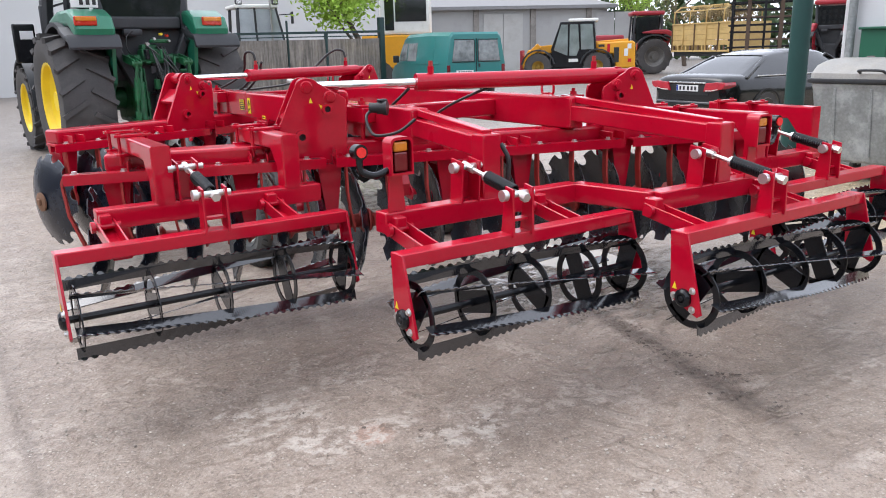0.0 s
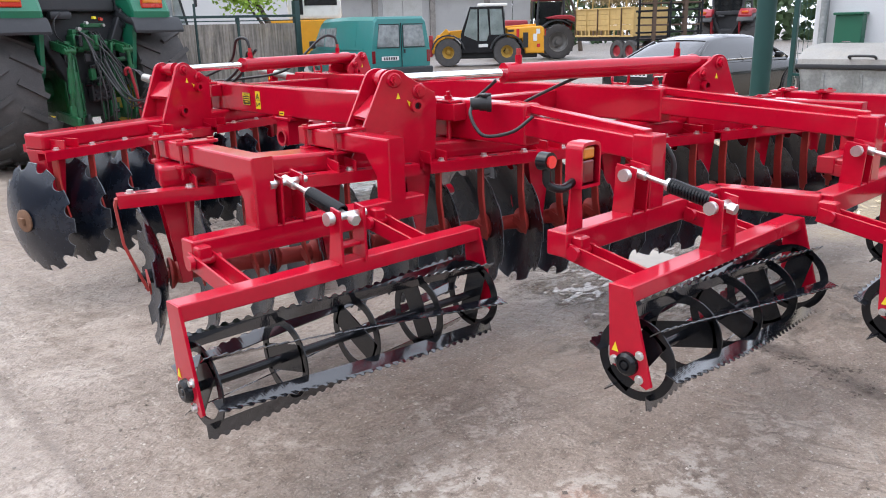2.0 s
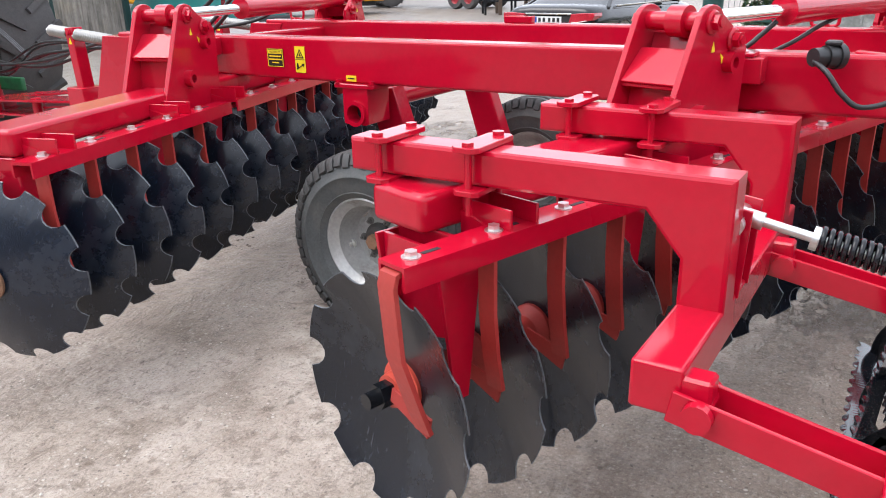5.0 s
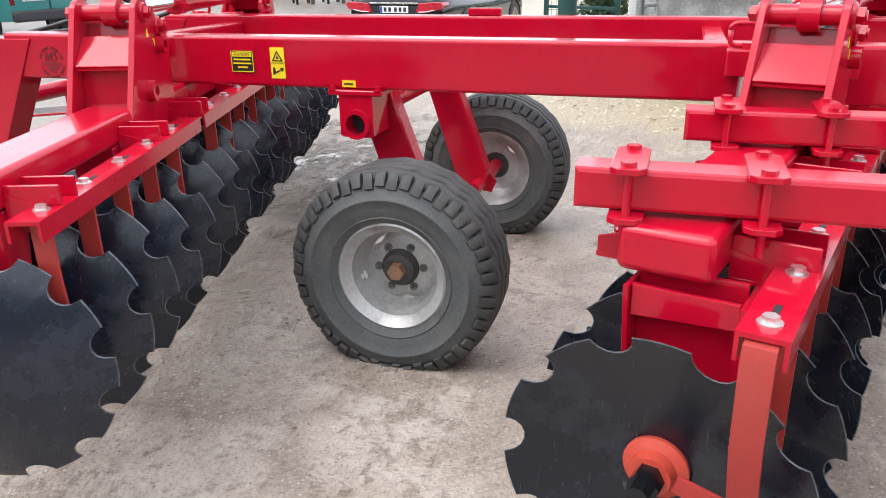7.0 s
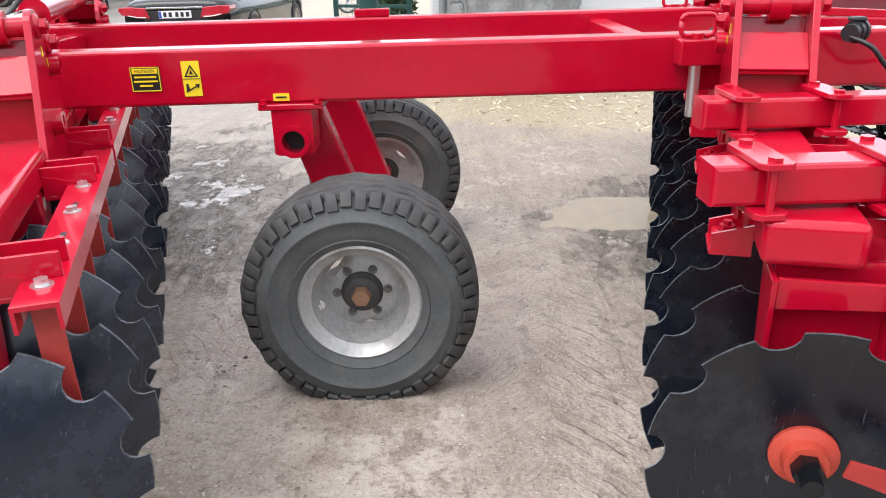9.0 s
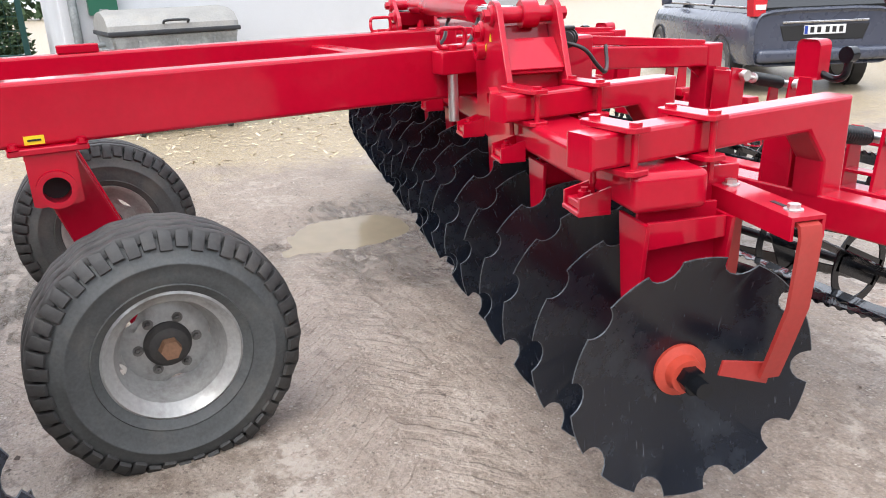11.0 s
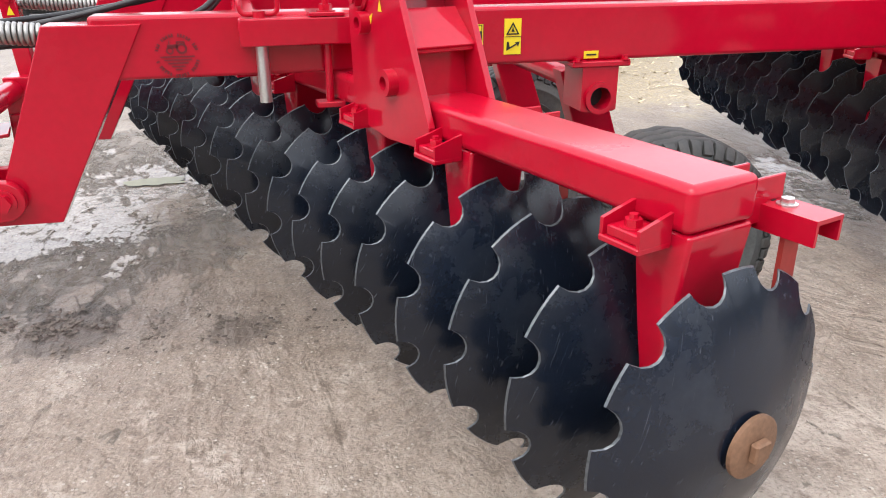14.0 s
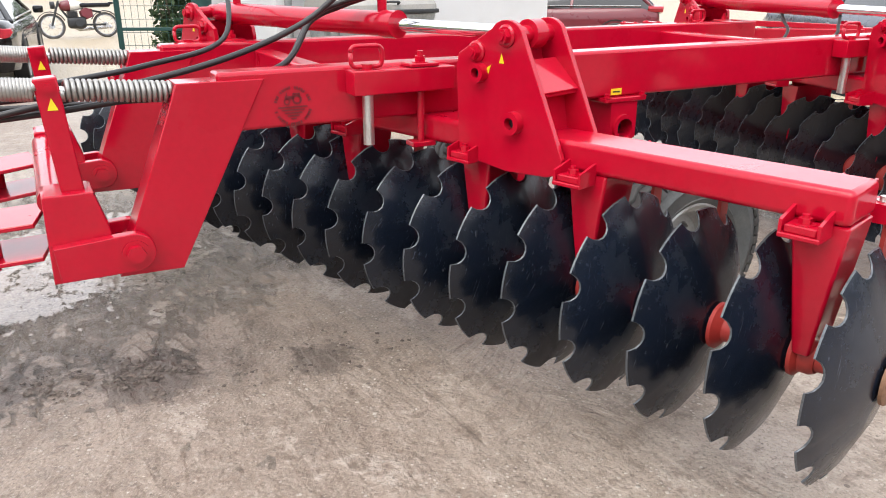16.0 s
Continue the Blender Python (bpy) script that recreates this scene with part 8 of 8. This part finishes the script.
waste_bin(pose(9.02, 4.36, 0, 0, 0, 2))

# thick green post, and the mesh fence beyond it
pole = thing("gate_post", pose(10.15, 6.24, 0), "thick dark green round steel gate post", "post")
bm = B()
cyl(bm, (10.15, 6.24, 0), (10.15, 6.24, 3.6), 0.13, 24)
part("shaft", smooth(bm), POSTGREEN, pole)
bm = B()
cyl(bm, (10.15, 6.24, 3.6), (10.15, 6.24, 3.66), 0.14, 24)
part("cap", smooth(bm), POSTGREEN, pole)


def mesh_fence(p0, p1, h, label):
    """Welded wire panel between two green posts."""
    p0, p1 = Vector(p0), Vector(p1)
    f = thing("mesh_fence", Matrix.Translation(p0), label, "fence")
    for p in (p0, p1):
        bm = B()
        box(bm, (p.x, p.y, h / 2), (0.08, 0.08, h), None, 0.008)
        part("post", bm, POSTGREEN, f)
    d = p1 - p0
    bm = B()
    n = int(d.length / 0.10)
    for i in range(n + 1):
        q = p0 + d * (i / n)
        box(bm, (q.x, q.y, h / 2), (0.006, 0.006, h - 0.1), None, 0)
    for k in range(int(h / 0.2)):
        beam(bm, p0 + Vector((0, 0, 0.1 + 0.2 * k)), p1 + Vector((0, 0, 0.1 + 0.2 * k)), 0.007, 0.007, 0)
    w = part("wire_panel", bm, POSTGREEN, f)
    tagged(w, kind="stuff")
    for z in (0.75, h - 0.05):
        bm = B()
        beam(bm, p0 + Vector((0, 0, z)), p1 + Vector((0, 0, z)), 0.05, 0.05, 0.006)
        part("rail", bm, POSTGREEN, f)


mesh_fence((12.3, 5.75, 0), (12.9, 7.0, 0), 2.2, "dark green wire mesh fence panel between posts")


def panel_fence(p0, p1, posts, mat, post, label, high, rails):
    """Upright panels between posts, with steel rails along the top where it has them. posts: (share of the run, height, width)."""
    p0, p1 = Vector(p0), Vector(p1)
    f = thing("panel_fence", Matrix.Translation(p0), label, "fence", "fence runs")
    d = p1 - p0
    z = ground_z(p0.x, p0.y)
    for (a, h0, w0), (b, h1, w1) in zip(posts, posts[1:]):
        bm = B()
        beam(bm, p0 + d * (a + 0.004) + Vector((0, 0, z + high / 2)), p0 + d * (b - 0.004) + Vector((0, 0, z + high / 2)), 0.08, high, 0.01)
        part("panel", bm, mat, f)
    for a, h, w in posts:
        q = p0 + d * a
        bm = B()
        box(bm, (q.x, q.y, z + h / 2), (w, w + 0.02, h), None, 0.01)
        part("post", bm, post, f)
    for k, w in rails:
        bm = B()
        beam(bm, p0 + Vector((0, -0.05, z + k)), p1 + Vector((0, -0.05, z + k)), w, w, 0.006)
        part("rail", bm, post, f)


panel_fence((4.4, 24.2, 0), (11.9, 21.0, 0), [(0, 2.07, 0.08), (0.22, 2.4, 0.06), (0.44, 2.07, 0.08), (0.655, 2.4, 0.05), (0.795, 2.07, 0.09), (1.0, 2.45, 0.16)], REED, FENCEGREEN, "grey weathered reed fence between dark green steel posts", 1.84, [(2.04, 0.07), (1.92, 0.03)])
panel_fence((-6.0, 52.0, 0), (4.4, 50.0, 0), [(k / 6, 1.96, 0.12) for k in range(7)], CONC, CONC, "pale weathered concrete panel fence across the road", 1.9, [])


def workshop():
    """Long grey workshop with panel doors, pillars and a shallow roof."""
    h = thing("workshop", pose(33, 40, 0), "long grey workshop with panel doors and concrete pillars", "building")
    a, b = Vector((22, 44, 0)), Vector((37.6, 36.6, 0))
    m = axes(a, b)
    L = (b - a).length
    z = ground_z(30, 40)
    bm = B()
    box(bm, (L / 2, 3, z + 1.9), (L, 6, 3.8), m, 0.02)
    part("wall", bm, WALLGREY, h)
    bm = B()
    prism(bm, [(-0.5, z + 3.75), (6.5, z + 4.6), (6.5, z + 4.8), (-0.5, z + 3.95)], L + 1, m @ Matrix(((0, 0, 1, L / 2), (1, 0, 0, 0), (0, 1, 0, 0), (0, 0, 0, 1))))
    part("roof", bm, ROOFM, h)
    k = 0
    x = 1.2
    while x < L - 1:
        bm = B()
        box(bm, (x, -0.06, z + 1.9), (0.35, 0.14, 3.8), m, 0.01)
        part("pillar", bm, CONC, h)
        if k % 2 == 0:
            for o in (1.1, 2.4):
                bm = B()
                box(bm, (x + o, -0.03, z + 1.75), (1.25, 0.06, 3.5), m, 0.01)
                part("door_panel", bm, WALLPALE if k % 4 else WALLGREY, h)
        x += 3.7
        k += 1


workshop()


def long_hall():
    """Pale hall behind the concrete fence."""
    h = thing("hall", pose(2, 36, 0), "long pale rendered hall behind the fence", "building")
    bm = B()
    box(bm, (4, 38, 3.2), (34, 6, 6.4), None, 0.02)
    part("wall", bm, material("pale_hall_render", (0.58, 0.58, 0.57), 0.85, var=0.08, vscale=0.5), h)
    bm = B()
    box(bm, (4, 38, 6.5), (35, 7, 0.25), None, 0.02)
    part("roof", bm, ROOFM, h)


long_hall()


def leafy_tree(x, y, h, seed, label, leaf=None, dense=2600, spread=2.6, low=1.9):
    """Tapered trunk, forking limbs, and a loose crown of small leaf blades."""
    r = random.Random(seed)
    t = thing("tree", pose(x, y, 0), label, "tree", "trees round the yard")
    bm = B()
    tips = []
    z0 = ground_z(x, y)

    def limb(p, d, length, rad, depth):
        pts = [p]
        for k in range(5):
            d = (d + Vector((r.uniform(-0.22, 0.22), r.uniform(-0.22, 0.22), r.uniform(-0.05, 0.14)))).normalized()
            pts.append(pts[-1] + d * length / 5)
        for i, (a, b) in enumerate(zip(pts, pts[1:])):
            cyl(bm, a, b, rad * (1 - 0.13 * i), 8, rad * (1 - 0.13 * (i + 1)))
        if depth == 0:
            tips.extend(pts[2:])
            return
        for k in range(4):
            q = pts[r.randint(2, 5)]
            nd = (d + Vector((r.uniform(-1, 1), r.uniform(-1, 1), r.uniform(-0.35, 0.5)))).normalized()
            limb(q, nd, length * r.uniform(0.5, 0.75), rad * 0.42, depth - 1)

    limb(Vector((x, y, z0)), Vector((0, 0, 1)), h * 0.55, 0.16, 2)
    part("trunk", smooth(bm, 60), BARK, t)
    bm = B()
    for i in range(dense):
        c = r.choice(tips) + Vector((r.gauss(0, 0.35), r.gauss(0, 0.35), r.gauss(-0.1, 0.3)))
        if c.z < z0 + low:
            continue
        e = Euler((r.uniform(0, 6.28), r.uniform(0, 6.28), r.uniform(0, 6.28))).to_matrix()
        s = r.uniform(0.06, 0.13)
        vs = [bm.verts.new(c + e @ Vector(p) * s) for p in ((-0.4, 0, 0), (0, -1.0, 0.15), (0.4, 0, 0), (0, 1.0, 0.15))]
        bm.faces.new(vs)
    cr = part("crown", bm, leaf or LEAF, t)
    tagged(cr, kind="stuff")


leafy_tree(12.75, 23.4, 6.0, 3, "young tree with bright spring leaves by the fence", None, 6500, 2.6, 2.1)
leafy_tree(43.0, 39.0, 8.0, 8, "leafy tree behind the parked machines", None, 4000)
leafy_tree(41.0, 33.0, 7.5, 18, "half-bare spring tree behind the parked trailer", OLIVELEAF, 2600)
leafy_tree(47.0, 25.0, 8.5, 12, "leafy tree beyond the machine park", HEDGE, 3000)


def bush(x, y, rx, ry, h, seed):
    r = random.Random(seed)
    t = thing("bush", pose(x, y, 0), "dark evergreen bush behind the mesh fence", "bush")
    bm = B()
    for i in range(10):
        a = r.uniform(0, 6.28)
        cyl(bm, (x, y, 0), (x + rx * 0.6 * math.cos(a), y + ry * 0.6 * math.sin(a), h * 0.8), 0.02, 5, 0.006)
    part("stems", bm, BARK, t)
    bm = B()
    for i in range(2200):
        a, q, zz = r.uniform(0, 6.28), math.sqrt(r.random()), r.random()
        k = math.sqrt(max(1 - (zz * 1.05 - 0.1) ** 2, 0.05)) * (0.85 + 0.25 * noise.noise(Vector((a * 2, zz * 4, seed))))
        c = Vector((x + rx * q * k * math.cos(a), y + ry * q * k * math.sin(a), 0.06 + h * zz))
        e = Euler((r.uniform(0, 6.28), r.uniform(0, 6.28), r.uniform(0, 6.28))).to_matrix()
        s = r.uniform(0.04, 0.08)
        bm.faces.new([bm.verts.new(c + e @ Vector(p) * s) for p in ((-0.4, 0, 0), (0, -1.0, 0.15), (0.4, 0, 0), (0, 1.0, 0.15))])
    tagged(part("leaves", bm, HEDGE, t), kind="stuff")


bush(13.2, 6.05, 0.5, 0.55, 1.5, 4)

# far belt of trees and yard walls closing the view round the camera
def far_woods():
    r = random.Random(9)
    bm = B()
    for i in range(24000):
        a = r.uniform(radians(35), radians(330))
        d = r.uniform(70, 78) if a < radians(140) else r.uniform(26, 31)
        top = 6 + 2.5 * noise.noise(Vector((a * 6, 0, 1)))
        c = Vector((d * math.sin(a), d * math.cos(a), max(r.uniform(0, top), 0.3)))
        e = Euler((r.uniform(0, 6.28), r.uniform(0, 6.28), r.uniform(0, 6.28))).to_matrix()
        s = r.uniform(0.28, 0.6)
        bm.faces.new([bm.verts.new(c + e @ Vector(p) * s) for p in ((-0.8, 0, 0), (0, -1.0, 0.15), (0.8, 0, 0), (0, 1.0, 0.15))])
    w = part("far_woods", bm, HEDGE, None)
    tagged(w, "distant belt of green trees behind the yard", "woods", "", "stuff")


far_woods()
bm = B()
box(bm, (-13, 6, 2.4), (0.3, 60, 4.8), None, 0.02)
tagged(part("yard_wall", bm, CONC, None), "plain grey yard wall closing the place", "wall", "", "structure")

# pale straw and chip litter, puddles
def patch(name, cx, cy, rx, ry, mat, label, category, seed, z=0.006, n=64, rough=0.25, kind="structure"):
    bm = B()
    c = bm.verts.new((cx, cy, z + ground_z(cx, cy)))
    ring = []
    for i in range(n):
        a = 2 * math.pi * i / n
        k = 1 + rough * noise.noise(Vector((2.2 * math.cos(a), 2.2 * math.sin(a), seed))) + rough * 0.5 * noise.noise(Vector((7 * math.cos(a), 7 * math.sin(a), seed)))
        ring.append(bm.verts.new((cx + rx * k * math.cos(a), cy + ry * k * math.sin(a), z + ground_z(cx, cy))))
    for i in range(n):
        bm.faces.new((c, ring[i], ring[(i + 1) % n]))
    return tagged(part(name, bm, mat, None), label, category, "", kind)


WATER = material("muddy_puddle_water", (0.30, 0.25, 0.175), 0.04, var=0.12, vscale=1.5, fine=10, bump=0)
patch("puddle", 4.03, 4.26, 0.60, 0.68, WATER, "shallow muddy brown puddle on the yard", "puddle", 2.0, -0.025 - ground_z(4.03, 4.26), rough=0.3)
OLIVE = material("algae_puddle_water", (0.19, 0.18, 0.10), 0.12, var=0.2, vscale=3, fine=14, bump=0, spec=0.12)
patch("puddle", 4.74, 7.90, 0.09, 0.20, OLIVE, "small olive puddle beside the front discs", "puddle", 5.0, 0.012, rough=0.4)


def cable_run(name, pts, r=0.0118, mat=None):
    bm = B()
    sweep(bm, curve_points(pts, 8), r, 8)
    return part(name, bm, mat or HOSE, harrow)


# hoses of the harrow
fa, fb, fd = front_ram
ra, rb, rd = rear_ram
pf0, pf1 = fa + fd * 0.80 + Vector((0, 0, 0.13)), fb - fd * 0.25 + Vector((0, 0, 0.13))
cable_run("hydraulic_hose", [pf0, pf0 + Vector((-0.01, 0.03, 0.07)), pf0 + Vector((-0.05, 0.12, 0.06)), (2.60, 7.32, 1.40), (2.54, 7.7, 1.27), (2.50, 8.3, 1.16), (2.6, 9.2, 1.0), (2.8, 10.4, 0.95), (2.75, 11.0, 1.35)])
cable_run("hydraulic_hose", [pf1, pf1 + Vector((-0.02, 0.03, 0.07)), pf1 + Vector((-0.14, 0.08, 0.05)), (3.25, 7.5, 1.30), (3.0, 7.9, 1.22), (2.75, 8.4, 1.17), (2.7, 9.3, 0.95), (2.85, 10.5, 1.0), (2.85, 11.05, 1.4)])
cable_run("hydraulic_hose", [ra + rd * 0.655 + Vector((0, 0.0, -0.035)), (2.50, 4.19, 1.30), (2.47, 4.26, 1.24), (2.52, 4.5, 1.12), (2.58, 4.9, 1.06), (2.6, 5.7, 1.05), (2.62, 6.6, 1.10), (2.60, 7.4, 1.13), (2.55, 8.3, 1.15), (2.65, 9.2, 1.13), (2.95, 10.5, 0.9), (2.9, 11.05, 1.4)], 0.0095)
cable_run("hydraulic_hose", [ra + rd * 1.20 + Vector((0, 0.0, -0.045)), (2.98, 4.06, 1.30), (2.86, 4.16, 1.23), (2.82, 4.4, 1.12), (2.95, 4.8, 1.06), (3.2, 5.7, 1.05), (3.2, 6.7, 1.10), (3.0, 7.5, 1.13), (2.8, 8.4, 1.14), (2.7, 9.3, 1.10), (3.0, 10.5, 0.8), (2.95, 11.05, 1.35)], 0.0095)
for dx, dz in ((0.0, 0.0), (0.045, -0.02)):
    cable_run("hydraulic_hose", [pf0 + Vector((0.02 + dx, 0.02, -0.02)), (2.66 + dx, 7.12, 1.475 + dz), (2.70 + dx, 7.25, 1.41 + dz), (2.60 + dx, 7.42, 1.24 + dz), (2.54 + dx, 7.75, 1.19 + dz), (2.52 + dx, 8.3, 1.13), (2.66 + dx, 9.2, 1.05), (2.9, 10.5, 0.85), (2.8 + dx, 11.05, 1.38)])
# lamp cable with its plug on the rear of the near beam
cable_run("lamp_cable", [(2.15, 3.95, 1.25), (2.09, 3.90, 1.22), (2.075, 3.85, 1.16), (2.09, 3.79, 1.12), (2.18, 3.70, 1.14), (2.26, 3.64, 1.21)], 0.009)
bm = B()
cyl(bm, (2.145, 3.955, 1.262), (2.19, 3.915, 1.262), 0.030, 16)
cyl(bm, (2.18, 3.925, 1.262), (2.215, 3.89, 1.262), 0.037, 16)
cyl(bm, (2.205, 3.90, 1.262), (2.222, 3.884, 1.262), 0.043, 16)
box(bm, (2.20, 3.905, 1.305), (0.05, 0.05, 0.016), pose(0, 0, 0), 0.005, 1)
part("cable_plug", smooth(bm, 40), HOSE, harrow, "black trailer cable plug")
cable_run("lamp_cable", [(2.32, 2.95, 1.13), (2.345, 2.92, 1.05), (2.34, 2.93, 0.94), (2.30, 2.97, 0.90)], 0.012)
